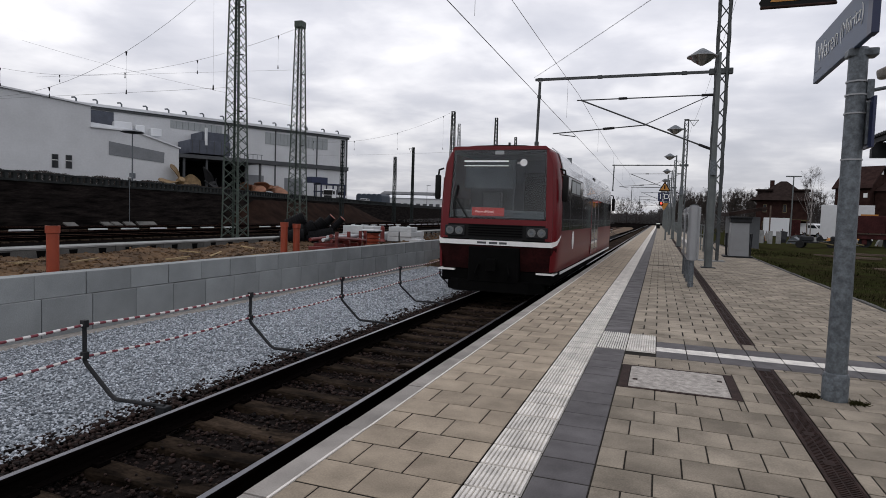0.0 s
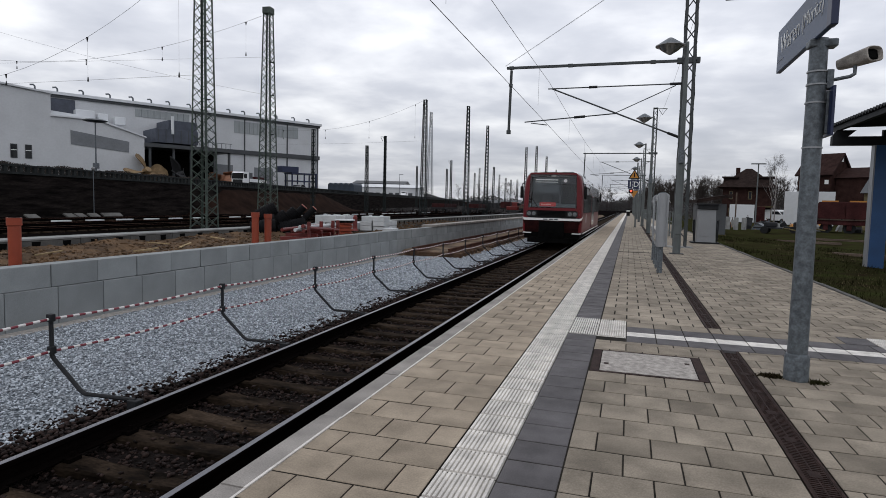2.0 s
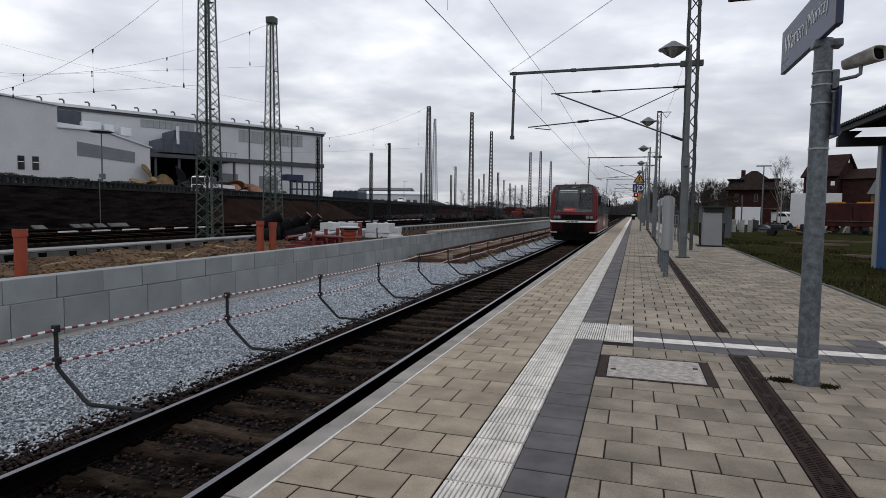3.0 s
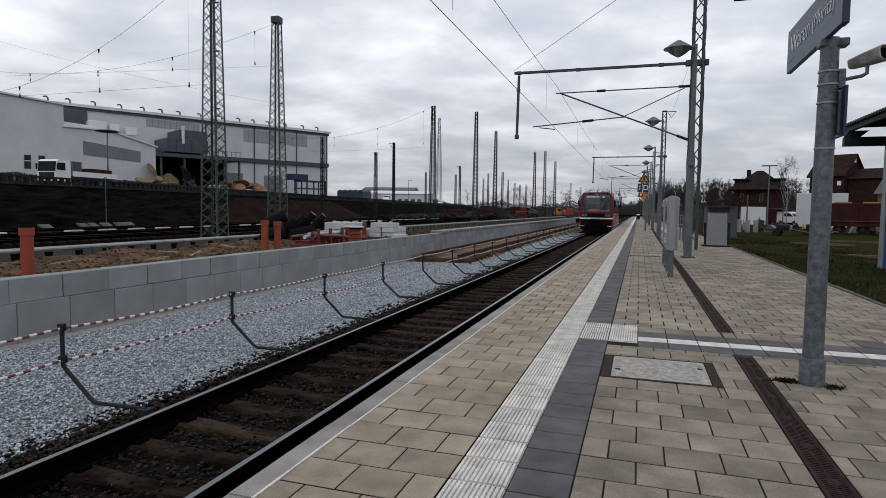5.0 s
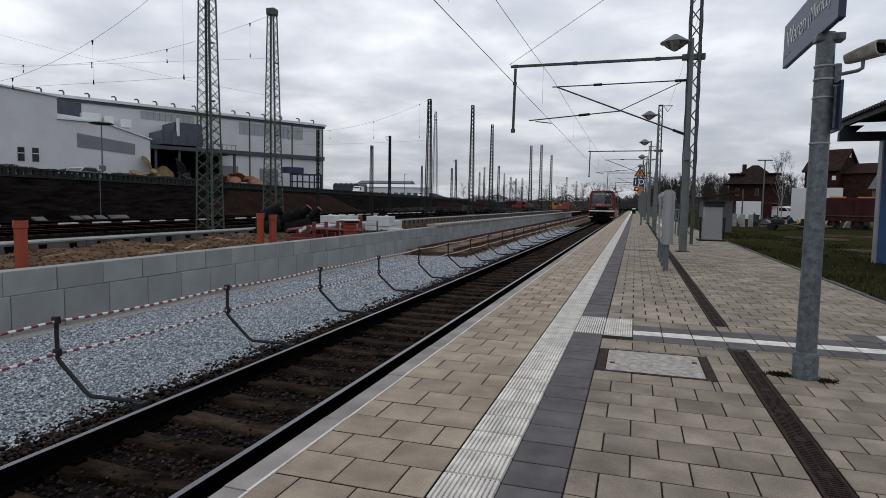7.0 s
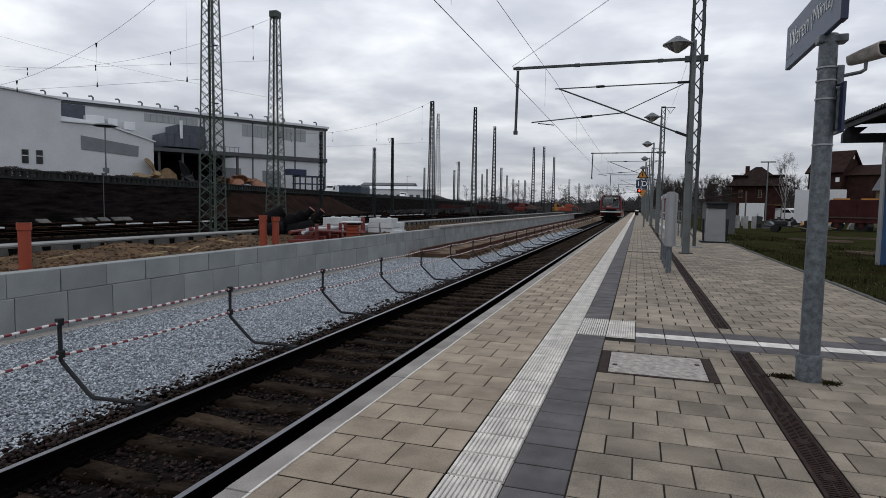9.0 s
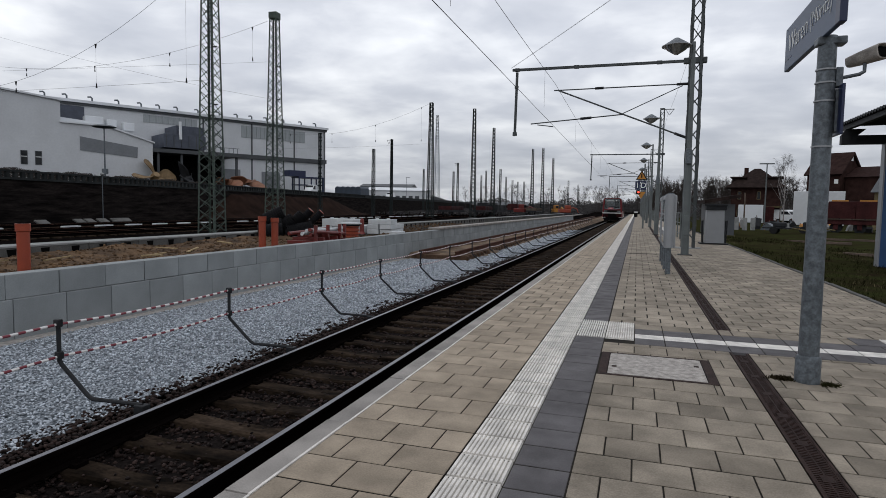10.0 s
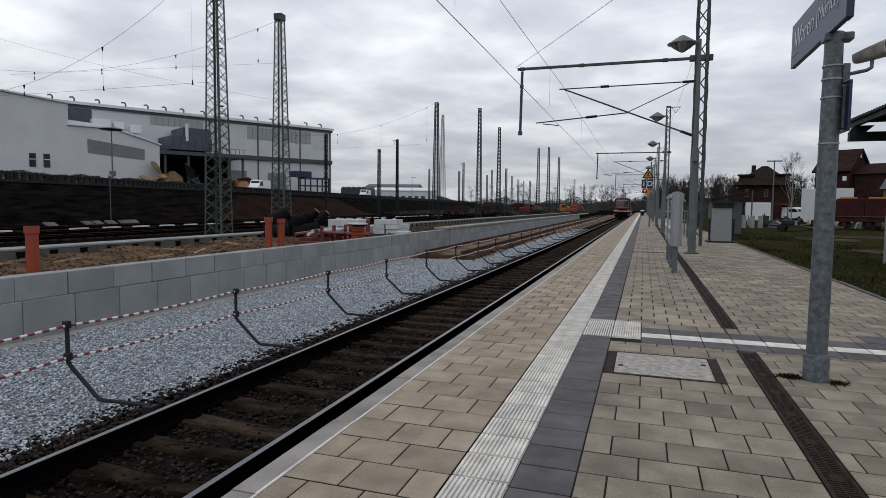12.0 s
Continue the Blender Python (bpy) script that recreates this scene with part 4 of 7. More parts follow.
        sec = [(1.474, 2.67), (1.462, 2.76), (1.424, 3.25), (1.345, 3.50), (1.17, 3.645), (1.16, 3.66), (1.18, 3.665), (1.36, 3.51), (1.45, 3.26), (1.494, 2.67)]
        prism(bm, [(s * x, z) for x, z in sec], "y", 4.40, L - 0.75)
        part("roof_band", bm, TRAIN_SILVER, t, "silver band along the cantrail")
        for d in (7.0, 8.12):
            door = part("door", box(bm_(), x0, x1 + 0.004 if s > 0 else x1, d, d + 1.08, 0.80, 2.66, 0.006), TRAIN_RED, t, "red sliding door leaf with tall window", m=pose(s * 0.006, 0, 0))
            part("door_window", box(bm_(), x0 + s * 0.008, x1 + s * 0.008, d + 0.12, d + 0.96, 0.95, 2.60, 0.004), GLASS_DARK, door)
            for e in (0.0, 1.0):
                part("door_edge", box(bm_(), x0 + s * 0.009, x1 + s * 0.009, d + e + 0.01, d + e + 0.07, 0.82, 2.64), TRAIN_SILVER, door)
        part("side_mark", lathe(bm_(), [(0.24, 0), (0.24, 0.004)], 20), WHITE, t, "plain white oval mark", m=pose(s * 1.488, 2.5, 1.42, 0, 90 * s, 0) @ Matrix.Diagonal((1, 0.8, 1, 1)))
        part("sole_bar", box(bm_(), x0, x1, 0.55, L - 0.75, 0.66, 0.72), TRAIN_WHITE, t, "thin pale line along the sill")
        part("vent", box(bm_(), s * 1.40 - 0.03, s * 1.40 + 0.03, 7.7, 8.25, 3.05, 3.42), TRAIN_BLACK, t)
    part("floor_frame", box(bm_(), -1.3, 1.3, 0.3, L - 0.3, 0.42, 0.74), UNDERCARRIAGE, t)
    for y in (3.6, L - 3.6):
        for s in (-1, 1):
            w = part("wheel", rod(bm_(), (s * 0.68, y, 0.38), (s * 0.80, y, 0.38), 0.38, seg=24), UNDERCARRIAGE, t)
            part("axle_box", box(bm_(), s * 0.9 - 0.1, s * 0.9 + 0.1, y - 0.18, y + 0.18, 0.25, 0.55, 0.02), UNDERCARRIAGE, w)
        part("axle", rod(bm_(), (-0.7, y, 0.38), (0.7, y, 0.38), 0.08), UNDERCARRIAGE, t)
    for y, x in ((1.0, 0.62), (8.0, 0.0)):
        part("roof_unit", box(bm_(), x - 0.30, x + 0.30, y, y + 0.9, 3.58, 3.76, 0.05), GALV, t, "pale grey roof ventilator")
    part("aerial", rod(bm_(), (0.0, 1.1, 3.66), (0.0, 1.1, 3.86), 0.03), STEEL_DARK, t)
    return t


RAILCAR = train()


def move_train():
    rows = [(0.0, 13.75), (0.5, 17.7), (1.0, 21.7), (1.5, 25.7), (2.0, 29.8), (2.5, 34.0), (3.5, 42.3), (4.5, 50.6), (5.5, 58.9), (7.0, 71.2), (8.0, 79.4), (9.0, 87.6), (10.5, 100.0), (12.0, 112.5)]
    walk(RAILCAR, [(t, pose(TRACK_X, y, RAIL_Z)) for t, y in rows])


# ---- road vehicles on the embankment road ----
ROAD_Z = 3.25


def road_x(y, off=5.0):
    return -54 - 0.15 * (y - 49) - off


def wheels(t, spots, r, half):
    for y in spots:
        for s in (-1, 1):
            w = part("wheel", rod(bm_(), (s * half - 0.12, y, r), (s * half + 0.12, y, r), r, seg=18), TYRE, t)
            part("rim", rod(bm_(), (s * (half + 0.06), y, r), (s * (half + 0.125), y, r), r * 0.55, seg=12), GALV, w)


def truck():
    """A white dropside truck; its front looks towards -y."""
    t = thing("flatbed_truck", pose(road_x(119), 119, ROAD_Z), "white dropside truck with grey load of building material", "truck")
    bm = prism(bm_(), [(-5.4, 0.55), (-5.4, 1.75), (-5.25, 2.75), (-4.9, 2.95), (-3.2, 2.95), (-3.2, 0.55)], "x", -1.22, 1.22)
    part("cab", bm, VAN_WHITE, t, "white cab")
    part("windscreen", prism(bm_(), [(-5.44, 1.62), (-5.275, 2.72), (-5.25, 2.72), (-5.39, 1.62)], "x", -1.17, 1.17), TRAIN_BLACK, t)
    for s in (-1, 1):
        part("side_window", box(bm_(), s * 1.225 - 0.01, s * 1.225 + 0.01, -5.05, -4.0, 1.75, 2.6), TRAIN_BLACK, t)
        part("mirror", box(bm_(), s * 1.4 - 0.1, s * 1.4 + 0.1, -5.35, -5.25, 1.8, 2.5), TRAIN_BLACK, t)
        part("dropside", box(bm_(), s * 1.24 - 0.03, s * 1.24 + 0.03, -2.9, 4.6, 1.15, 1.75), VAN_WHITE, t, "white dropside panel")
    part("grille", box(bm_(), -1.0, 1.0, -5.44, -5.38, 0.7, 1.5), STEEL_DARK, t)
    part("headboard", box(bm_(), -1.2, 1.2, -3.0, -2.9, 1.15, 2.9), HALL_GREY, t)
    part("bed", box(bm_(), -1.24, 1.24, -2.95, 4.6, 1.0, 1.15), STEEL_DARK, t)
    part("tailboard", box(bm_(), -1.22, 1.22, 4.6, 4.66, 1.15, 1.75), VAN_WHITE, t)
    part("crate", box(bm_(), -1.0, 1.0, -2.8, -1.2, 1.15, 2.9, 0.05), HALL_DARK, t, "dark grey crate behind the cab")
    part("load", box(bm_(), -0.9, 0.9, 0.3, 4.1, 1.15, 2.25, 0.08), WAGON, t, "brown load")
    part("chassis", box(bm_(), -0.5, 0.5, -5.0, 4.4, 0.5, 1.0), STEEL_DARK, t)
    wheels(t, (-4.3, 1.6, 3.0), 0.5, 1.05)
    return t


def van(name, m, material, label, length=5.4, high=2.35, group=""):
    t = thing(name, m, label, "van" if high > 1.8 else "car", group)
    h = length / 2
    if high > 1.8:
        prof = [(-h, 0.4), (-h, 1.0), (-h + 0.9, 1.25), (-h + 1.55, high - 0.15), (-h + 1.9, high), (h - 0.1, high), (h, high - 0.2), (h, 0.4)]
        win = [(-h + 1.05, 1.3), (-h + 1.55, high - 0.25), (-h + 2.5, high - 0.25), (-h + 2.5, 1.3)]
    else:
        prof = [(-h, 0.35), (-h, 0.75), (-h + 1.1, 0.95), (-h + 1.75, high - 0.03), (-h + 2.2, high), (h - 0.9, high - 0.02), (h - 0.15, 0.95), (h, 0.85), (h, 0.35)]
        win = [(-h + 1.25, 0.97), (-h + 1.8, high - 0.1), (h - 1.0, high - 0.1), (h - 0.5, 0.97)]
    part("body", prism(bm_(), prof, "x", -0.93, 0.93), material, t)
    for s in (-1, 1):
        part("side_window", prism(bm_(), win, "x", s * 0.935 - 0.006, s * 0.935 + 0.006), GLASS_DARK, t)
    a, b = prof[2], prof[3]
    part("windscreen", prism(bm_(), [(a[0] + 0.05, a[1] + 0.06), (b[0] - 0.03, b[1] - 0.03), (b[0] + 0.03, b[1] - 0.03), (a[0] + 0.10, a[1] + 0.03)], "x", -0.8, 0.8), GLASS_DARK, t)
    part("bumper", box(bm_(), -0.9, 0.9, -h - 0.05, -h + 0.05, 0.35, 0.6), STEEL_DARK, t)
    wheels(t, (-h + 0.9, h - 0.9), 0.33, 0.82)
    return t


TRUCK = truck()
TRUCK.scale = (0.9, 0.9, 0.93)
VAN_ONE = van("delivery_van", pose(road_x(133), 133, ROAD_Z), VAN_WHITE, "white delivery van on the embankment road", group="vans on the road")
VAN_TWO = van("delivery_van", pose(road_x(205), 205, ROAD_Z), VAN_WHITE, "white panel van farther along the road", group="vans on the road")
CAR = van("passenger_car", pose(road_x(138), 138, ROAD_Z), CAR_GREY, "grey passenger car on the embankment road", 4.4, 1.45)


def drive(thing_, rows):
    turn = math.degrees(math.atan(0.15))
    walk(thing_, [(t, pose(road_x(y), y, ROAD_Z, 0, 0, turn)) for t, y in rows])


def move_vehicles():
    drive(TRUCK, [(0.0, 120.5), (0.5, 115.5), (1.0, 109.5), (2.0, 93.5), (2.5, 87.0), (4.3, 60.0), (5.0, 51.3), (5.5, 45.0), (6.5, 32.0), (9.0, -2.0), (12.0, -42.0)])
    drive(VAN_ONE, [(0.0, 245.0), (4.0, 195.0), (8.8, 133.0), (9.5, 125.4), (10.0, 118.9), (10.5, 112.0), (11.0, 105.5), (12.0, 91.4)])
    drive(VAN_TWO, [(0.0, 370.0), (4.0, 300.0), (8.8, 210.0), (10.0, 188.0), (10.5, 180.0), (12.0, 153.6)])
    drive(CAR, [(0.0, 140.0), (4.3, 87.3), (5.5, 72.6), (6.1, 64.5), (6.4, 60.2), (9.0, 26.0), (12.0, -14.0)])


# ---- lattice masts, lamps and overhead line ----
def lattice(t, height, w0, w1, bays, material, chord=0.05, lace=0.022, depth=None, single=False):
    """Four tapering corner angles laced with diagonals on each face."""
    d0, d1 = (w0, w1) if depth is None else depth

    def at(k, z):
        f = z / height
        sx, sy = ((-1, -1), (1, -1), (1, 1), (-1, 1))[k]
        return Vector((sx * (w0 + (w1 - w0) * f) / 2, sy * (d0 + (d1 - d0) * f) / 2, z))

    for k in range(4):
        bm = bm_()
        a, b = at(k, 0), at(k, height)
        sx, sy = ((1, 1), (-1, 1), (-1, -1), (1, -1))[k]
        for ex, ey in ((chord * 2 * sx, 0.012 * sy), (0.012 * sx, chord * 2 * sy)):
            va = [bm.verts.new(a + Vector(o)) for o in ((0, 0, 0), (ex, 0, 0), (ex, ey, 0), (0, ey, 0))]
            vb = [bm.verts.new(b + Vector(o)) for o in ((0, 0, 0), (ex, 0, 0), (ex, ey, 0), (0, ey, 0))]
            for i in range(4):
                bm.faces.new((va[i], va[(i + 1) % 4], vb[(i + 1) % 4], vb[i]))
            bm.faces.new(vb)
        part("chord", bm, material, t)
    step = (height - 0.4) / bays
    for k in range(4):
        j = (k + 1) % 4
        joined = None if single else bm_()
        for i in range(bays):
            z0, z1 = 0.25 + i * step, 0.25 + (i + 1) * step
            pairs = [(at(k, z0), at(j, z1)) if i % 2 else (at(j, z0), at(k, z1))]
            if w0 > 0.8:
                pairs.append((at(j, z0), at(k, z1)) if i % 2 else (at(k, z0), at(j, z1)))
            for a, b in pairs:
                if single:
                    part("brace", rod(bm_(), a, b, lace, seg=4), material, t)
                else:
                    rod(joined, a, b, lace, seg=4, caps=False)
        if joined:
            tagged(part("lacing", joined, material, t), kind="stuff")
    part("top_plate", box(bm_(), -w1 / 2 - 0.02, w1 / 2 + 0.02, -d1 / 2 - 0.02, d1 / 2 + 0.02, height, height + 0.05), material, t)
    part("footing", box(bm_(), -w0 / 2 - 0.2, w0 / 2 + 0.2, -d0 / 2 - 0.2, d0 / 2 + 0.2, -0.4, 0.03), CONCRETE, t)


def yard_mast(name, x, y, height, w0, w1, bays, z=-0.8, label="green-painted steel lattice mast of the overhead line", material=None, head=True):
    t = thing(name, pose(x, y, z, 0, 0, 4), label, "lattice mast", "yard masts")
    lattice(t, height, w0, w1, bays, material or GREEN_MAST, 0.055, 0.026, single=True)
    if head:
        part("mast_head", box(bm_(), -w1 / 2 - 0.05, w1 / 2 + 0.05, -w1 / 2 - 0.05, w1 / 2 + 0.05, height - 0.45, height + 0.06), material or GREEN_MAST, t)
    bm = bm_()
    for z in (height * 0.42, height * 0.6, height * 0.75):
        rod(bm, (w0 * 0.3, -w0 * 0.3, z), (w0 * 0.3 + 0.35, -w0 * 0.3, z), 0.05, seg=6)
    part("insulator", bm, STEEL_DARK, t)
    return t


yard_mast("lattice_mast", -25.7, 31.7, 19.5, 1.25, 0.62, 26)
yard_mast("lattice_mast", -29.9, 45.0, 18.2, 1.35, 0.62, 24)


def post_mast(x, y, height, w, arm=0.0, material=None, base=None, label="grey steel lattice post of the overhead line"):
    t = thing("overhead_mast", pose(x, y, -0.8), label, "overhead mast", "overhead masts")
    lattice(t, height, base or w, w, max(6, int(height / 0.75)), material or GREY_MAST, 0.065, 0.034)
    if arm:
        bm = bm_()
        rod(bm, (0, 0, height - 0.1), (arm, 0, height - 0.1), 0.045, seg=6)
        rod(bm, (arm * 0.95, 0, height - 0.1), (arm * 0.6, 0, height - 0.9), 0.03, seg=6)
        rod(bm, (arm * 0.35, 0, height - 0.1), (arm * 0.6, 0, height - 0.9), 0.03, seg=6)
        part("side_arm", bm, material or GREY_MAST, t)
    return t


def far_mast_at(px_x, base_y, top_z, w, arm=0.0, material=None):
    """A mast on the ray through a bearing (degrees left of the track) at a distance along the track."""
    post_mast(-math.tan(radians(px_x)) * base_y, base_y, top_z + 0.8, w * 0.5 if w > 0.8 else w * 0.8, arm, material, base=w)


# bearing, distance, top height, width, arm
for b, d, top, w, arm in ((29.55, 92.0, 13.4, 0.62, 0), (24.6, 106.0, 12.0, 0.62, 0), (22.9, 108.0, 14.0, 0.5, -1.0), (19.2, 92.0, 17.8, 1.1, 0), (15.12, 110.0, 19.6, 1.05, 0),
                        (13.25, 130.0, 18.6, 1.0, 0), (9.55, 165.0, 17.3, 1.0, 0), (8.6, 168.0, 17.8, 1.0, 0), (7.65, 172.0, 15.3, 0.9, 0), (19.85, 190.0, 13.5, 0.6, 0),
                        (16.6, 170.0, 14.0, 0.6, -1.0), (17.0, 175.0, 11.8, 0.6, 0), (14.35, 210.0, 12.5, 0.6, 0), (13.9, 215.0, 14.5, 0.6, 0), (12.55, 160.0, 11.5, 0.6, 0), (12.0, 230.0, 13.0, 0.6, 0),
                        (10.9, 240.0, 11.5, 0.6, 0), (11.4, 236.0, 12.0, 0.7, 0), (10.3, 250.0, 12.0, 0.7, 0), (6.2, 260.0, 13.0, 0.7, 0), (5.3, 280.0, 12.0, 0.7, 0)):
    far_mast_at(b, d, top, w, arm, FAR_MAST)


def comms_tower():
    t = thing("radio_tower", pose(-38.55 * 2.6, 114.5 * 2.6, -0.8), "grey three-sided radio tower with antennas", "radio tower")
    lattice(t, 49.0, 3.4, 1.0, 30, GALV, 0.09, 0.05)
    for z, a in ((44, 0), (46, 120), (47, 240), (40, 60)):
        part("antenna", box(bm_(), -0.2, 0.2, 0.7, 1.0, z - 1.2, z + 1.2), WHITE, t, m=pose(0, 0, 0, 0, 0, a))


comms_tower()


def platform_mast(y):
    """Mast on the platform with a beam and a cantilever over the near track."""
    t = thing("platform_mast", pose(1.76, y, 0), "grey lattice mast with cantilever over the track", "overhead mast", "platform masts")
    lattice(t, 10.8, 0.46, 0.40, 18, GREY_MAST, 0.045, 0.02, depth=(0.30, 0.26), single=True)
    bm = bm_()
    box(bm, -6.5, 0.32, -0.045, 0.045, 6.545, 6.635)
    for x in (-6.32, -4.1, -1.2):
        box(bm, x - 0.09, x + 0.09, -0.06, 0.06, 6.53, 6.65, 0.01)
    box(bm, -0.4, 0.36, -0.09, 0.09, 6.49, 6.69, 0.02)
    part("cross_beam", bm, GREY_MAST, t, "long grey beam reaching over the track")
    bm = rod(bm_(), (-6.32, 0, 6.5), (-6.36, 0, 4.15), 0.052, seg=10)
    rod(bm, (-6.36, 0, 4.24), (-6.36, 0, 4.1), 0.085, seg=10)
    rod(bm, (-6.33, 0, 6.0), (-6.335, 0, 5.9), 0.075, seg=10)
    arm = bm_()
    rod(arm, (-0.2, 0, 10.75), (1.05, 0, 10.75), 0.04, seg=6)
    rod(arm, (0.25, 0, 10.75), (0.62, 0, 10.2), 0.025, seg=6)
    rod(arm, (1.0, 0, 10.75), (0.62, 0, 10.2), 0.025, seg=6)
    part("top_arm", arm, POLE_GREY, t, "feeder arm at the mast head")
    part("drop_post", bm, GREY_MAST, t, "hanging post at the beam's end")
    bm = bm_()
    rod(bm, (-0.2, 0, 5.80), (-4.9, 0, 5.76), 0.022)
    rod(bm, (-0.2, 0, 3.92), (-4.75, 0, 5.76), 0.028)
    rod(bm, (-2.4, 0, 4.80), (-5.75, 0, 4.54), 0.022)
    rod(bm, (-2.42, 0, 4.82), (-0.4, 0, 5.74), 0.016)
    rod(bm, (-5.5, 0, 4.50), (-4.9, 0, 4.42), 0.018)
    part("cantilever", bm, GREY_MAST, t, "steel tube cantilever")
    for a, b in (((-0.2, 0, 5.80), (-0.6, 0, 5.797)), ((-0.2, 0, 3.92), (-0.6, 0, 4.08)), ((-3.1, 0, 5.78), (-3.4, 0, 5.775)), ((-3.5, 0, 4.715), (-3.9, 0, 4.685))):
        part("insulator", rod(bm_(), a, b, 0.048, seg=8), STEEL_DARK, t)
    return t


PM = platform_mast(23.0)
copy_thing(PM, pose(1.92, 60.5, 0))
copy_thing(PM, pose(1.9, 101.0, 0))
copy_thing(PM, pose(1.9, 142.0, 0))


def platform_lamp(y):
    t = thing("platform_lamp", pose(1.42, y, 0), "grey tapered lamp post with a diamond-shaped lantern", "street lamp", "platform lamps")
    bm = bm_()
    rod(bm, (0, 0, 0), (0, 0, 3.1), 0.115, 0.105, seg=12)
    rod(bm, (0, 0, 3.1), (0, 0, 6.35), 0.075, 0.05, seg=12)
    part("post", bm, POLE_GREY, t, smooth=True)
    part("base_plate", box(bm_(), -0.2, 0.2, -0.2, 0.2, 0, 0.02), STEEL_DARK, t)
    part("service_door", box(bm_(), -0.07, 0.07, -0.122, -0.10, 0.6, 1.2, 0.01), POLE_GREY, t)
    part("junction_box", box(bm_(), -0.10, 0.06, -0.19, -0.09, 2.75, 3.2, 0.01), GALV, t)
    part("arm", rod(bm_(), (0, 0, 6.28), (-0.3, 0, 6.30), 0.03), POLE_GREY, t)
    lan = part("lantern", lathe(bm_(), [(0.06, 0.24), (0.28, 0.10), (0.40, 0.015), (0.40, 0.0)], 20), GALV, t, "grey lantern hood", smooth=True, m=pose(-0.48, 0, 6.25))
    part("rim", lathe(bm_(), [(0.40, 0.018), (0.425, 0.012), (0.425, -0.012), (0.39, -0.014)], 20), SILVER, lan, "pale lantern rim", smooth=True)
    part("diffuser", lathe(bm_(), [(0.385, -0.002), (0.24, -0.13), (0.05, -0.25)], 20), LAMP_GLASS, lan, "clear pointed diffuser", smooth=True)
    return t


PL = platform_lamp(19.53)
for y in (34.6, 49.0, 63.5, 78.0, 93.0, 108.0, 124.0, 140.0):
    copy_thing(PL, pose(1.02 - 0.003 * (y - 34), y, 0))


def wire_run(name, label, pts, r, sag=0.0, steps=14, group="overhead wires", droppers=None):
    """A wire through points, each span sagging by so much; droppers hang down to a lower height."""
    t = thing(name, label=label, category="overhead wire", group=group)
    bm = bm_()
    path = []
    for a, b in zip(pts, pts[1:]):
        a, b = Vector(a), Vector(b)
        for i in range(steps):
            f = i / steps
            p = a.lerp(b, f)
            p.z -= sag * 4 * f * (1 - f)
            path.append(p)
    path.append(Vector(pts[-1]))
    bent(bm, path, r, 5)
    part("wire", bm, WIRE, t)
    if droppers is not None:
        bm = bm_()
        for i, p in enumerate(path):
            if i % 4 == 1 and p.z - droppers > 0.25:
                rod(bm, p, (p.x, p.y, droppers), r * 0.55, seg=4, caps=False)
                if r > 0.0105:
                    part("insulator", rod(bm_(), p, p - Vector((0, 0, 0.28)), 0.075, 0.03, seg=6), STEEL_DARK, t)
                    part("insulator", rod(bm_(), (p.x, p.y, droppers + 0.30), (p.x, p.y, droppers), 0.03, 0.06, seg=6), STEEL_DARK, t)
        if len(bm.verts):
            part("dropper", bm, WIRE, t)
        else:
            bm.free()
    return t


MASTS_Y = (-14.0, 23.0, 60.5, 101.0, 142.0, 185.0)
wire_run("contact_wire", "thin grooved contact wire over the near track", [(-3.45 + (0.12 if i % 2 else -0.12), y, 5.1 if y < 0 else 4.66) for i, y in enumerate(MASTS_Y)], 0.008)
wire_run("messenger_wire", "sagging messenger wire over the near track", [(-3.1, y, 6.0) for y in MASTS_Y], 0.007, 0.22, droppers=4.7)
wire_run("feeder_wire", "feeder cable on the platform masts", [(2.38, y, 10.2) for y in MASTS_Y], 0.007, 0.5)
wire_run("tie_cable", "tie cable from the beam's end", [(-4.8, 23.0, 6.66), (4.9, 8.0, 7.42)], 0.004, 0.05)
wire_run("tie_cable", "second tie cable from the beam's end", [(-4.8, 23.0, 6.68), (5.2, 8.0, 7.62)], 0.004, 0.05)


# ---- barrier of bent posts and red-white rails ----
def barrier():
    t = thing("safety_barrier", pose(-5.6, 0, 0), "bent dark steel barrier posts with red-white striped rails", "barrier")
    bm = bent(bm_(), [(0, 0, 0.12), (0, 0, -0.30), (0.03, 0, -0.34), (0.36, 0, -0.63), (0.42, 0, -0.66), (1.05, 0, -0.655)], 0.022, 8)
    me = mesh_of("post", bm, STEEL_DARK, True)
    clampm = mesh_of("clamp", box(bm_(), 0.98, 1.10, -0.05, 0.05, -0.78, -0.65, 0.01), STEEL_DARK)
    knob = mesh_of("rail_clip", box(bm_(), -0.035, 0.035, -0.03, 0.03, -0.04, 0.04, 0.01), STEEL_DARK)
    ys = [1.85 + 2.7 * k for k in range(-1, 30)]
    rnd = random.Random(8)
    for y in ys:
        p = piece("post", me, t, pose(0, y, rnd.uniform(-0.012, 0.012), 0, rnd.uniform(-1, 1), rnd.uniform(-2.5, 2.5)))
        piece("clamp", clampm, p, Matrix())
        for z in (0.09, -0.245):
            piece("rail_clip", knob, p, pose(0.0, 0, z))
    for a, b in zip(ys, ys[1:]):
        for z, sag in ((0.09, 0.03), (-0.245, 0.035)):
            bm = bm_()
            n = 6
            bent(bm, [(0.0, a + (b - a) * i / n, z - sag * 4 * (i / n) * (1 - i / n)) for i in range(n + 1)], 0.0145, 6)
            part("striped_rail", bm, TAPE, t, smooth=True)


barrier()


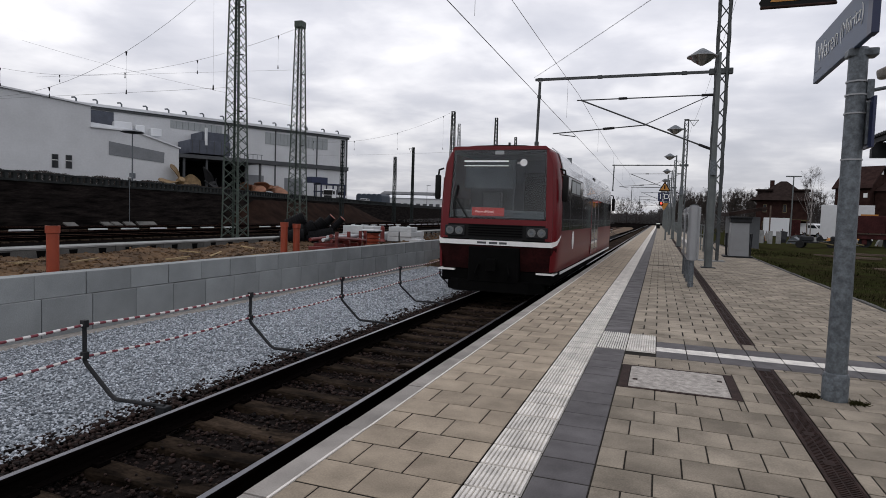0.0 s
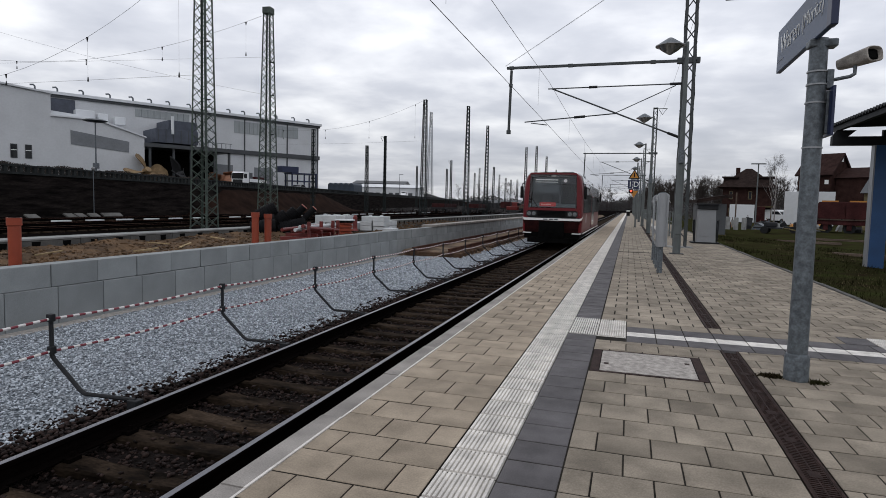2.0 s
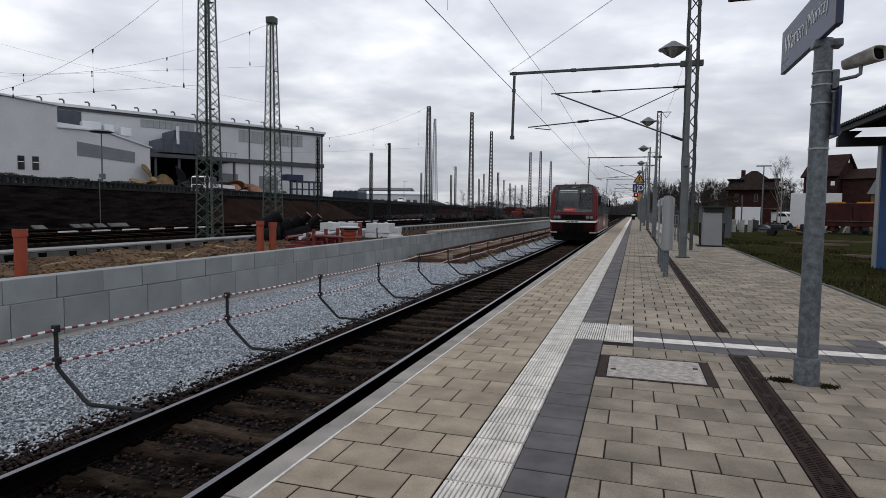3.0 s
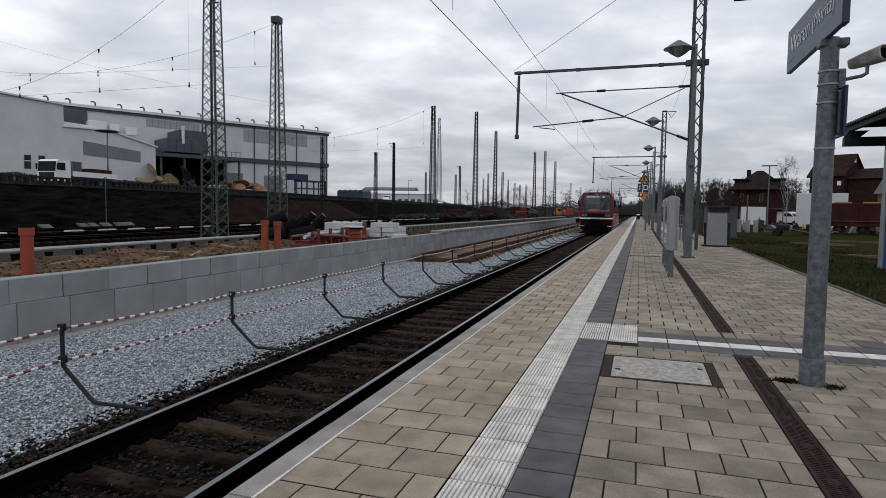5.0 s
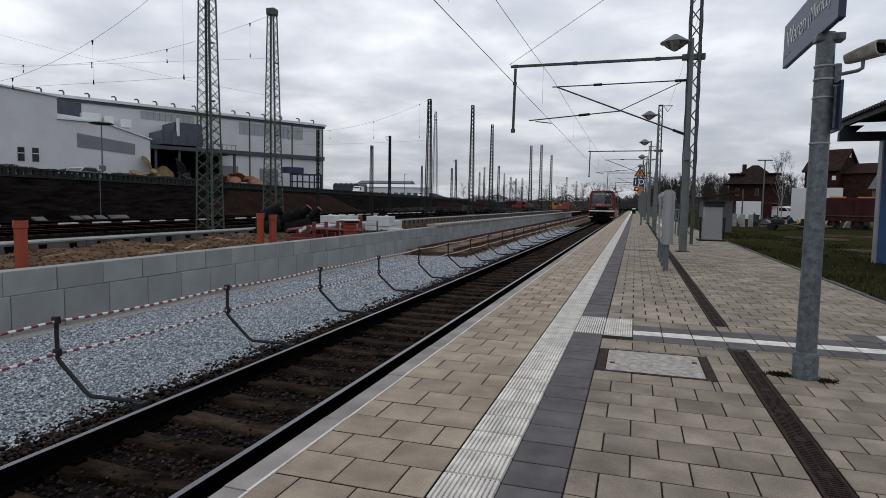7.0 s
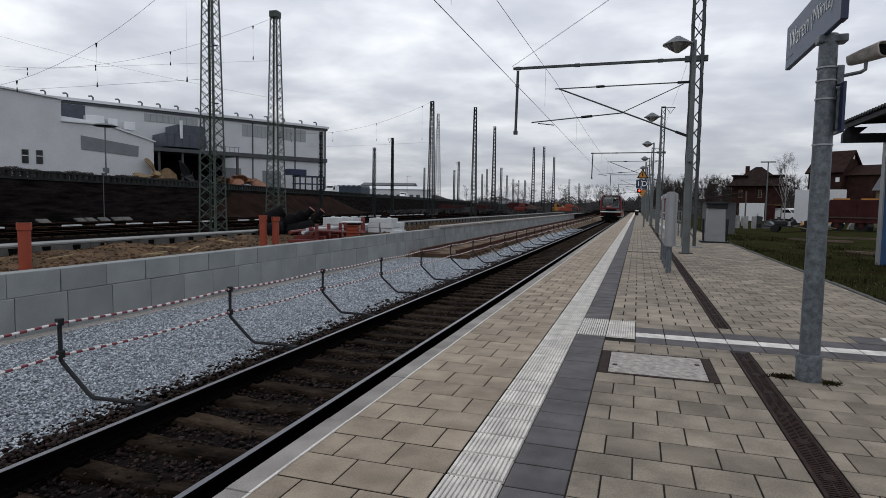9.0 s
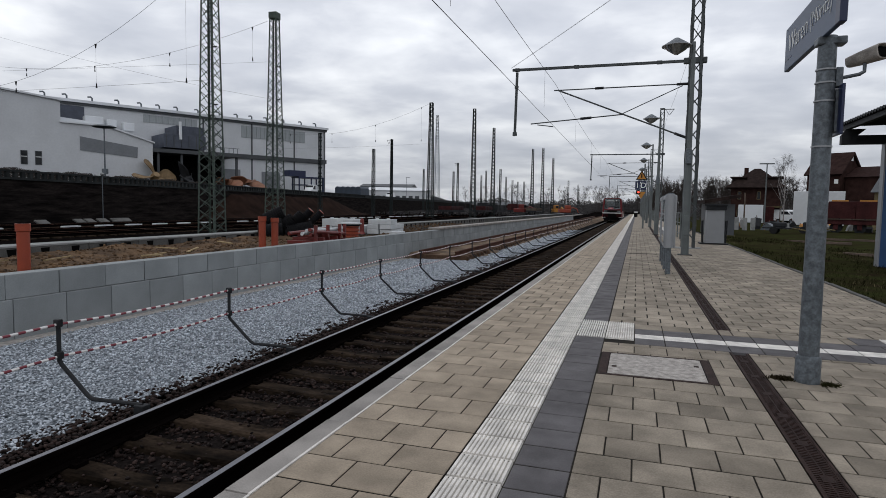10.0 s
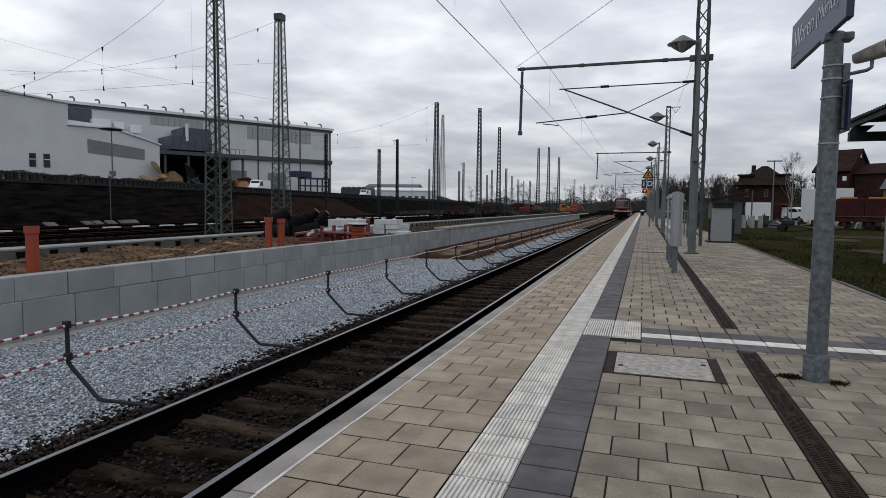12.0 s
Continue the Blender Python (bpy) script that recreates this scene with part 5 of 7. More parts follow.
# ---- materials lying on the unfinished platform ----
def pipe_marker(x, y, h):
    t = thing("marker_pipe", pose(x, y, 0.02), "upright orange plastic pipe standing in the earth fill", "pipe", "orange marker pipes")
    bm = lathe(bm_(), [(0.10, -0.1), (0.10, h - 0.14), (0.118, h - 0.13), (0.118, h), (0.10, h)], 16)
    part("tube", bm, ORANGE, t, smooth=True)
    # black disc on the closed end paints the shade inside the pipe
    part("mouth", lathe(bm_(), [(0.09, h + 0.001), (0.09, h + 0.004)], 14), UNDERCARRIAGE, t)


for x, y, h in ((-10.1, 7.6, 0.92), (-10.2, 14.7, 0.96), (-9.95, 14.95, 0.92)):
    pipe_marker(x, y, h)


def black_pipe(x, y, z, length, r, tilt, turn, mouth):
    t = thing("drain_pipe", pose(x, y, z, 0, tilt, turn), "black ribbed drain pipe with orange inner end" if mouth else "black ribbed drain pipe", "pipe", "drain pipes")
    bm = bm_()
    rings = []
    n = int(length / 0.09)
    for i in range(n):
        rings += [(r, i * 0.09), (r, i * 0.09 + 0.045), (r * 0.93, i * 0.09 + 0.05), (r * 0.93, i * 0.09 + 0.085)]
    part("tube", lathe(bm, rings, 18), BLACK_PLASTIC, t, smooth=False)
    # end disc: orange, else black painting the dark inside of the tube
    part("pipe_mouth", lathe(bm_(), [(r * 0.9, n * 0.09), (r * 0.9, n * 0.09 + 0.02)], 18), ORANGE if mouth else UNDERCARRIAGE, t)


for x, y, z, l, r, tl, tu, mo in ((-12.75, 20.1, 0.35, 0.7, 0.28, 60, 30, False), (-12.6, 20.5, 0.40, 0.8, 0.28, 52, 25, False), (-12.45, 20.9, 0.45, 0.85, 0.24, 46, 22, False), (-12.25, 21.0, 0.45, 1.0, 0.15, 42, 24, True),
                                  (-13.1, 20.4, 0.75, 0.8, 0.30, 62, 28, False), (-11.95, 21.1, 0.35, 1.15, 0.13, 44, 24, True), (-12.9, 19.6, 0.30, 0.9, 0.3, 82, 35, False), (-12.3, 20.4, 0.30, 1.1, 0.3, 80, 40, False)):
    black_pipe(x - 0.5, y - 0.55, z - 0.08, l, r, tl, tu, mo)


def red_frames():
    t = thing("shoring_frame", pose(-10.25, 18.0, 0.05, 0, 0, 5), "heap of red steel shoring frames and tubes", "steel frames")
    rnd = random.Random(5)
    for i in range(7):
        y = -1.2 + i * 0.36
        part("frame_bar", box(bm_(), -0.55, 0.55, y, y + 0.10, 0.02 + 0.1 * (i % 3), 0.13 + 0.1 * (i % 3), 0.01), RED_PLASTIC, t)
    for i in range(6):
        a = (rnd.uniform(-0.5, 0.5), -1.2, rnd.uniform(0.3, 0.5))
        b = (rnd.uniform(-0.5, 0.5), 1.3, rnd.uniform(0.25, 0.45))
        part("tube", rod(bm_(), a, b, 0.06, seg=10), RED_PLASTIC if i % 3 else FOAM, t)
    for y in (-1.15, -0.2, 0.8, 1.25):
        part("upright", box(bm_(), 0.35, 0.45, y, y + 0.09, 0.0, 0.62, 0.01), RED_PLASTIC, t)


def shaft_ring(x, y):
    t = thing("shaft_ring", pose(x, y, 0.05), "orange ribbed plastic shaft ring with a pale lid", "manhole shaft")
    rings = []
    for i in range(4):
        rings += [(0.33, i * 0.14), (0.33, i * 0.14 + 0.07), (0.28, i * 0.14 + 0.09), (0.28, i * 0.14 + 0.12)]
    part("ring", lathe(bm_(), rings, 24), ORANGE, t)
    part("lid", lathe(bm_(), [(0.42, 0.545), (0.42, 0.585), (0.34, 0.60)], 24), FOAM, t, "pale lid")
    part("collar", lathe(bm_(), [(0.36, 0.47), (0.38, 0.54)], 24), BLACK_PLASTIC, t)


def block_pile(x, y, nx, ny, nz, bw, bl, bh, label):
    t = thing("block_pile", pose(x, y, 0.05, 0, 0, 4), label, "blocks", "stacked blocks")
    me = mesh_of("block", box(bm_(), 0.01, bw - 0.01, 0.01, bl - 0.01, 0.005, bh - 0.005, 0.015), FOAM)
    knob = mesh_of("lifting_lug", box(bm_(), bw * 0.4, bw * 0.6, bl * 0.42, bl * 0.58, bh, bh + 0.05, 0.01), FOAM)
    rnd = random.Random(nx + ny)
    for i in range(nx):
        for j in range(ny):
            for k in range(nz - (1 if j == ny - 1 else 0)):
                b = piece("block", me, t, pose(i * bw + rnd.uniform(-0.03, 0.03), j * bl + rnd.uniform(-0.03, 0.03), k * bh, 0, 0, rnd.uniform(-2, 2)))
                if k == nz - 1:
                    piece("lifting_lug", knob, b, Matrix())


red_frames()
shaft_ring(-10.75, 21.4)
block_pile(-13.5, 23.9, 3, 2, 2, 0.52, 1.15, 0.33, "stack of white cast concrete blocks with lifting lugs")
block_pile(-11.6, 24.7, 2, 2, 3, 0.56, 0.95, 0.22, "stack of pale grey blocks on the fill")
block_pile(-10.05, 23.6, 1, 2, 1, 0.55, 0.6, 0.20, "single pale block lying by the wall")


def marker_cone():
    s = thing("marker_post", pose(-11.62, 24.2, 0.05), "small red marker post on the fill", "post")
    part("shaft", lathe(bm_(), [(0.16, 0), (0.10, 0.12), (0.09, 0.62), (0.05, 0.70)], 12), RED_PLASTIC, s)


marker_cone()


def clods():
    """Loose clods and splinters over the fill."""
    rng = np.random.default_rng(31)
    n = 7500
    y = 3 + 40 * rng.uniform(0, 1, n) ** 1.4
    x = rng.uniform(-13.3, -9.5, n)
    z = np.array([0.03 + rough(a, b, 0.8, 0.13) + rough(a, b, 2.7, 0.06) + 0.10 * min(1.0, max(0.0, (-12.3 - a) / 0.8)) for a, b in zip(x, y)])
    ob = scatter("clods", EARTH, np.stack([x, y, z], 1), rng.uniform(0.3, 1.0, n) ** 2 * 0.075, 32, 0.7)
    tagged(ob, "brown clods of earth on the fill", "earth", kind="stuff")
    rnd = random.Random(33)
    for i in range(9):
        p = thing("board_offcut", pose(rnd.uniform(-12.6, -9.9), rnd.uniform(7.5, 16), 0.10, rnd.uniform(-4, 4), rnd.uniform(-4, 4), rnd.uniform(0, 180)), "pale timber offcut lying on the earth", "timber", "timber offcuts")
        part("board", box(bm_(), -rnd.uniform(0.2, 0.6), rnd.uniform(0.2, 0.6), -0.03, 0.03, 0, 0.025), PALE_TIMBER, p)


clods()


def excavator(x, y, turn, material, label):
    t = thing("excavator", pose(x, y, -0.8, 0, 0, turn), label, "excavator", "excavators")
    for q in (-1, 1):
        part("crawler", box(bm_(), q * 1.0 - 0.25, q * 1.0 + 0.25, -1.7, 1.7, 0.0, 0.75, 0.2), STEEL_DARK, t)
    part("superstructure", box(bm_(), -1.2, 1.2, -1.2, 1.9, 0.9, 1.9, 0.15), material, t)
    cab = part("cab", box(bm_(), -1.2, -0.2, -1.2, 0.4, 1.9, 2.9, 0.12), material, t)
    part("cab_window", box(bm_(), -1.1, -0.3, -1.24, -1.19, 2.05, 2.75), GLASS_DARK, cab)
    part("boom", bent(bm_(), [(0.3, -0.9, 1.5), (0.3, -2.0, 2.35), (0.3, -3.2, 1.9)], 0.15, 6), material, t)
    part("arm", bent(bm_(), [(0.3, -3.2, 2.0), (0.3, -3.6, 0.9)], 0.11, 6), material, t)
    part("bucket", prism(bm_(), [(-4.0, 0.1), (-3.3, 0.2), (-3.4, 0.9), (-3.7, 0.9)], "x", -0.1, 0.7), STEEL_DARK, t)


def yard_wagon(x, y, length, high, material, label):
    t = thing("yard_wagon", pose(x, y, -0.56), label, "railway wagon", "yard wagons")
    part("frame", box(bm_(), -1.3, 1.3, -length / 2, length / 2, 0.75, 1.15, 0.03), STEEL_DARK, t)
    part("body", box(bm_(), -1.35, 1.35, -length / 2 + 0.3, length / 2 - 0.3, 1.15, high, 0.06), material, t)
    for k in range(int(length / 1.4)):
        y0 = -length / 2 + 0.8 + k * 1.4
        part("stanchion", box(bm_(), 1.35, 1.42, y0, y0 + 0.1, 1.1, high), STEEL_DARK, t)
    for q in (-0.34, 0.34):
        for u in (-0.75, 0.75):
            part("wheel", rod(bm_(), (u - 0.07, length * q, 0.46), (u + 0.07, length * q, 0.46), 0.46, seg=16), STEEL_DARK, t)


def far_machines():
    """Excavators and wagons standing far along the yard."""
    excavator(-27.6, 150, 70, RED_PLASTIC, "red crawler excavator far along the yard")
    excavator(-18.6, 166, 110, ORANGE, "orange crawler excavator far along the yard")
    excavator(-21.5, 172, 30, YELLOW, "yellow crawler excavator far along the yard")
    for x, y, n, h, mt, lab in ((-32.0, 128, 9, 2.0, WAGON, "low oxide-brown wagon in the yard"), (-32.0, 140, 10, 2.4, STEEL_DARK, "dark flat wagon in the yard"), (-37.0, 152, 12, 2.9, STEEL_DARK, "dark high-sided wagon in the yard"),
                                (-37.0, 120, 10, 1.9, WAGON, "brown low-sided wagon in the yard"), (-24.6, 150, 9, 1.8, WOOD_OLD, "wagon with pale timber in the yard"), (-32.0, 165, 12, 2.8, WAGON, "brown covered wagon in the yard")):
        yard_wagon(x, y, n, h, mt, lab)


far_machines()


# ---- retaining wall, embankment road and the hall ----
def wall_x(y):
    return -54 - 0.15 * (y - 49)


WALL_TURN = math.degrees(math.atan(0.15))


def embankment():
    y0, y1 = -40.0, 470.0
    t = thing("retaining_wall", label="tall sooty brick retaining wall of the embankment", category="wall", kind="structure")
    bm = bm_()
    prism(bm, [(wall_x(y0), y0), (wall_x(y1), y1), (wall_x(y1) - 1.0, y1), (wall_x(y0) - 1.0, y0)], "z", -1.2, 3.05)
    part("wall", bm, RETAIN, t)
    bm = bm_()
    prism(bm, [(wall_x(y0) + 0.14, y0), (wall_x(y1) + 0.14, y1), (wall_x(y1) - 1.1, y1), (wall_x(y0) - 1.1, y0)], "z", 3.05, 3.24)
    part("coping", bm, BALUSTER, t, "stained concrete coping")
    m = Matrix.Rotation(math.atan(0.15), 4, "Z")
    rail = thing("balustrade", pose(0, 0, 0), "stained concrete balustrade along the road", "railing", kind="structure")
    post = mesh_of("baluster", box(bm_(), -0.12, 0.12, -0.17, 0.17, 0, 0.52), BALUSTER)
    for i in range(150):
        y = 24 + i * 0.8
        piece("baluster", post, rail, Matrix.Translation((wall_x(y) - 0.3, y, 3.24)) @ m)
    bm = bm_()
    prism(bm, [(wall_x(10) - 0.12, 10), (wall_x(470) - 0.12, 470), (wall_x(470) - 0.5, 470), (wall_x(10) - 0.5, 10)], "z", 3.76, 3.92)
    part("handrail", bm, BALUSTER, rail)
    bm = bm_()
    prism(bm, [(wall_x(144) - 0.12, 144), (wall_x(470) - 0.12, 470), (wall_x(470) - 0.5, 470), (wall_x(144) - 0.5, 144)], "z", 3.24, 3.76)
    part("parapet", bm, BALUSTER, rail)
    bm = bm_()
    prism(bm, [(wall_x(y0) - 1.0, y0), (wall_x(y1) - 1.0, y1), (-500, y1), (-500, y0)], "z", -1.2, 3.18)
    tagged(part("embankment", bm, YARD), "raised ground of the works behind the wall", "ground", kind="structure")
    bm = bm_()
    prism(bm, [(wall_x(y0) - 1.9, y0), (wall_x(y1) - 1.9, y1), (wall_x(y1) - 9.0, y1), (wall_x(y0) - 9.0, y0)], "z", 3.15, ROAD_Z)
    tagged(part("road", bm, ROAD), "asphalt road on top of the embankment", "road", kind="structure")
    # earth bank heaped against the wall
    bm = bm_()
    rows = []
    for i in range(31):
        y = 66 + i * 2.4
        f = min(1, i / 4) * min(1, max(0.0, (30 - i) / 9))
        h = 3.6 * f + rough(0, y, 0.3, 0.3)
        rows.append([bm.verts.new((wall_x(y) + dx, y, -1.0 + max(0, h) * k)) for dx, k in ((0.1, 1.0), (0.8, 0.95), (2.6, 0.45), (5.0, 0.0))])
    for a, b in zip(rows, rows[1:]):
        for k in range(3):
            bm.faces.new((a[k], a[k + 1], b[k + 1], b[k]))
    tagged(part("earth_bank", bm, RAMP, smooth=True), "rust-brown earth bank against the retaining wall", "bank", kind="structure")


embankment()


def clipped_hedge():
    rng = np.random.default_rng(9)
    n = 60000
    y = rng.uniform(24, 84, n)
    off = rng.uniform(9.6, 11.0, n)
    z = 3.2 + rng.uniform(0, 1, n) ** 0.9 * (1.35 + 0.12 * np.sin(y * 0.7) + 0.08 * np.sin(y * 2.3))
    x = -54 - 0.15 * (y - 49) - off
    ob = scatter("scrub", TWIG, np.stack([x, y, z], 1), rng.uniform(0.02, 0.05, n), 10, 1.8)
    tagged(ob, "leafless grey scrub along the road", "scrub", kind="stuff")


clipped_hedge()


def hall():
    M = pose(-72.9, 131.1, 0, 0, 0, 60.2)
    t = thing("factory_hall", M, "long white-clad factory hall with grey window strips", "factory")
    part("wall", box(bm_(), -80, 0, 0, 42, 3.0, 19.0), HALL_WHITE, t, "white cladding wall")
    part("roof", box(bm_(), -80.4, 0.5, -0.6, 42.4, 19.25, 19.75), ROOF_LIGHT, t, "pale flat roof edge")
    part("fascia", box(bm_(), -80.2, 0.25, -0.3, 42.2, 18.75, 19.25), HALL_DARK, t, "dark fascia under the roof")
    for u in (-18.8, -8.4, -29.5, -0.35):
        part("panel_joint", box(bm_(), u - 0.14, u + 0.14, -0.12, 0.0, 3.2, 18.75), HALL_DARK, t)
    part("dark_band", box(bm_(), -28.5, 0.05, -0.5, 0.0, 11.1, 12.0), HALL_DARK, t, "dark horizontal steel band")
    for a, b in ((-21.2, -18.95), (-18.65, -14.0), (-12.6, -8.55), (-8.25, -5.6)):
        w = part("window", box(bm_(), a, b, -0.08, 0.0, 15.7, 18.3), STRIP_GLASS, t, "strip window of profiled glass")
        n = max(2, int((b - a) / 0.9))
        for k in range(1, n):
            part("mullion", box(bm_(), a + (b - a) * k / n - 0.035, a + (b - a) * k / n + 0.035, -0.12, -0.08, 15.7, 18.3), HALL_GREY, w)
    w = part("window", box(bm_(), -41.2, -30.8, -0.08, 0.0, 16.9, 18.4), STRIP_GLASS, t)
    for k in range(1, 9):
        part("mullion", box(bm_(), -41.2 + k * 1.15, -41.12 + k * 1.15, -0.12, -0.08, 16.9, 18.4), HALL_GREY, w)
    part("gate", box(bm_(), -26.5, -21.5, -0.1, 0.0, 3.2, 8.6), HALL_GREY, t, "grey roller gate")
    part("gate", box(bm_(), -16.5, -12.0, -0.1, 0.0, 3.2, 8.4), HALL_GREY, t)
    # lower wing
    prof = [(-80, 3.0), (-80, 20.5), (-65, 19.0), (-56.6, 18.2), (-56.6, 14.5), (-49.6, 14.5), (-41.9, 12.2), (-41.9, 3.0)]
    wing = part("wing", prism(bm_(), prof, "y", -8.0, -0.02), HALL_WHITE, t, "lower white wing with sloping roof")
    edge = [(-80, 20.75), (-65, 19.25), (-56.4, 18.42), (-56.4, 18.14), (-65, 18.97), (-80, 20.47)]
    part("verge", prism(bm_(), edge, "y", -8.35, -0.03), ROOF_LIGHT, wing)
    edge = [(-56.7, 14.75), (-49.5, 14.75), (-41.6, 12.38), (-41.6, 12.13), (-49.6, 14.48), (-56.7, 14.48)]
    part("verge", prism(bm_(), edge, "y", -8.3, -0.03), ROOF_LIGHT, wing)
    part("strip_window", prism(bm_(), [(-53.8, 12.4), (-44.5, 11.2), (-44.6, 9.25), (-53.8, 10.0)], "y", -8.08, -8.0), HALL_GREY, wing, "long grey strip window")
    for u in (-61.9, -59.9):
        f = part("wing_window", box(bm_(), u - 0.48, u + 0.48, -8.06, -8.0, 7.1, 9.4), HALL_DARK, wing)
        part("glazing", box(bm_(), u - 0.38, u + 0.38, -8.09, -8.06, 7.2, 9.3), GLASS_DARK, f)
        part("transom", box(bm_(), u - 0.42, u + 0.42, -8.12, -8.09, 8.35, 8.47), WHITE, f)
    part("upper_glazing", box(bm_(), -56.3, -51.4, -0.1, 0.0, 15.0, 18.6), STEEL_BLUE, t, "blue-grey upper glazing")
    part("roof_light", prism(bm_(), [(-56.4, 14.75), (-49.8, 14.75), (-50.5, 15.2), (-56.4, 15.6)], "y", -6.5, -2.0), ROOF_LIGHT, wing)
    # blue-grey plant housing on legs
    h = part("plant_housing", box(bm_(), -39.9, -32.0, -8.0, -0.5, 11.6, 14.2, 0.05), STEEL_BLUE, t, "blue-grey steel plant housing on legs")
    part("upper_box", box(bm_(), -37.4, -32.0, -7.4, -0.5, 14.2, 16.0, 0.05), STEEL_BLUE, h)
    for k in range(6):
        part("rib", box(bm_(), -39.5 + k * 1.4, -39.4 + k * 1.4, -8.08, -8.0, 11.6, 14.2), HALL_DARK, h)
    part("duct", rod(bm_(), (-36.8, -7.9, 13.3), (-36.8, -7.9, 16.7), 0.28, seg=10), ROOF_LIGHT, h)
    # black sheet on the wall, painting the shade below the plant housing
    part("bay_shade", box(bm_(), -39.9, -25.2, -0.45, -0.02, 3.2, 11.6), UNDERCARRIAGE, t, "black sheet painting the shade under the housing")
    part("crane_beam", box(bm_(), -41.9, -25.0, -8.2, -0.4, 10.6, 11.3), HALL_DARK, h, "dark crane runway beam")
    for u in (-40.8, -36.5, -33.2, -28.5, -25.5):
        part("leg", box(bm_(), u - 0.2, u + 0.2, -7.6, -7.2, 3.2, 10.6), HALL_DARK, h)
    for k in range(9):
        part("guard_post", box(bm_(), -32.8 + k * 0.9, -32.72 + k * 0.9, -8.15, -8.07, 11.3, 12.3), GALV, h)
    part("guard_rail", box(bm_(), -32.9, -25.2, -8.15, -8.07, 12.3, 12.4), GALV, h)
    for u, w, z in ((-47.5, 1.6, 14.9), (-44.6, 1.9, 14.6), (-50.4, 3.0, 15.2)):
        part("roof_fan", box(bm_(), u - w / 2, u + w / 2, -3.0, -1.0, z, z + 1.5, 0.1), ROOF_LIGHT, t, "pale roof ventilator box")
    # curved vents along the roof edge
    for k in range(15):
        u = -57.5 + k * 3.9 + 0.5 * math.sin(k * 5)
        part("roof_vent", bent(bm_(), [(u, 0.3, 19.7), (u, 0.3, 20.35), (u - 0.25, 0.3, 20.6), (u - 0.75, 0.3, 20.5)], 0.16, 6), GALV, t, "small curved roof vent")


hall()


def propeller(name, u, v, size, tilt, turn, material, label):
    """A cast ship's propeller lying on its hub."""
    base = pose(-72.9, 131.1, 0, 0, 0, 60.2) @ pose(u, v, 3.2 + size * 0.62)
    t = thing(name, base @ pose(0, 0, 0, tilt, 0, turn), label, "ship propeller", "ship propellers")
    part("hub", lathe(bm_(), [(size * 0.17, -size * 0.16), (size * 0.19, 0), (size * 0.14, size * 0.18)], 16), material, t, smooth=True)
    for k in range(4):
        bm = bm_()
        rows = []
        for i in range(9):
            f = i / 8
            r = size * (0.15 + 0.85 * f)
            w = size * 0.36 * math.sin(math.pi * (0.14 + 0.80 * f)) ** 0.8
            a = radians(52 - 34 * f)
            rows.append([bm.verts.new((r, s * w * math.cos(a), s * w * math.sin(a) + off)) for s in (-1, -0.4, 0.4, 1) for off in (-0.02 * size, 0.02 * size)])
        for a, b in zip(rows, rows[1:]):
            for j in range(0, 6, 2):
                bm.faces.new((a[j], a[j + 2], b[j + 2], b[j]))
                bm.faces.new((a[j + 1], b[j + 1], b[j + 3], a[j + 3]))
            bm.faces.new((a[0], b[0], b[1], a[1]))
            bm.faces.new((a[6], a[7], b[7], b[6]))
        bm.faces.new([rows[-1][i] for i in (0, 2, 4, 6, 7, 5, 3, 1)])
        part("blade", bm, material, t, smooth=True, m=pose(0, 0, 0, 0, 0, 90 * k))


propeller("ship_propeller", -42.5, -11.0, 4.2, 50, 15, BRONZE, "tan cast bronze ship propeller stored on the works ground")
propeller("ship_propeller", -36.5, -11.0, 3.8, 62, 60, STEEL_DARK, "dark cast ship propeller stored on the works ground")
propeller("ship_propeller", -28.5, -11.0, 3.4, 10, 20, COPPER, "reddish bronze ship propeller lying flat")
propeller("ship_propeller", -24.5, -11.0, 3.6, 14, 70, COPPER, "reddish bronze ship propeller lying flat")


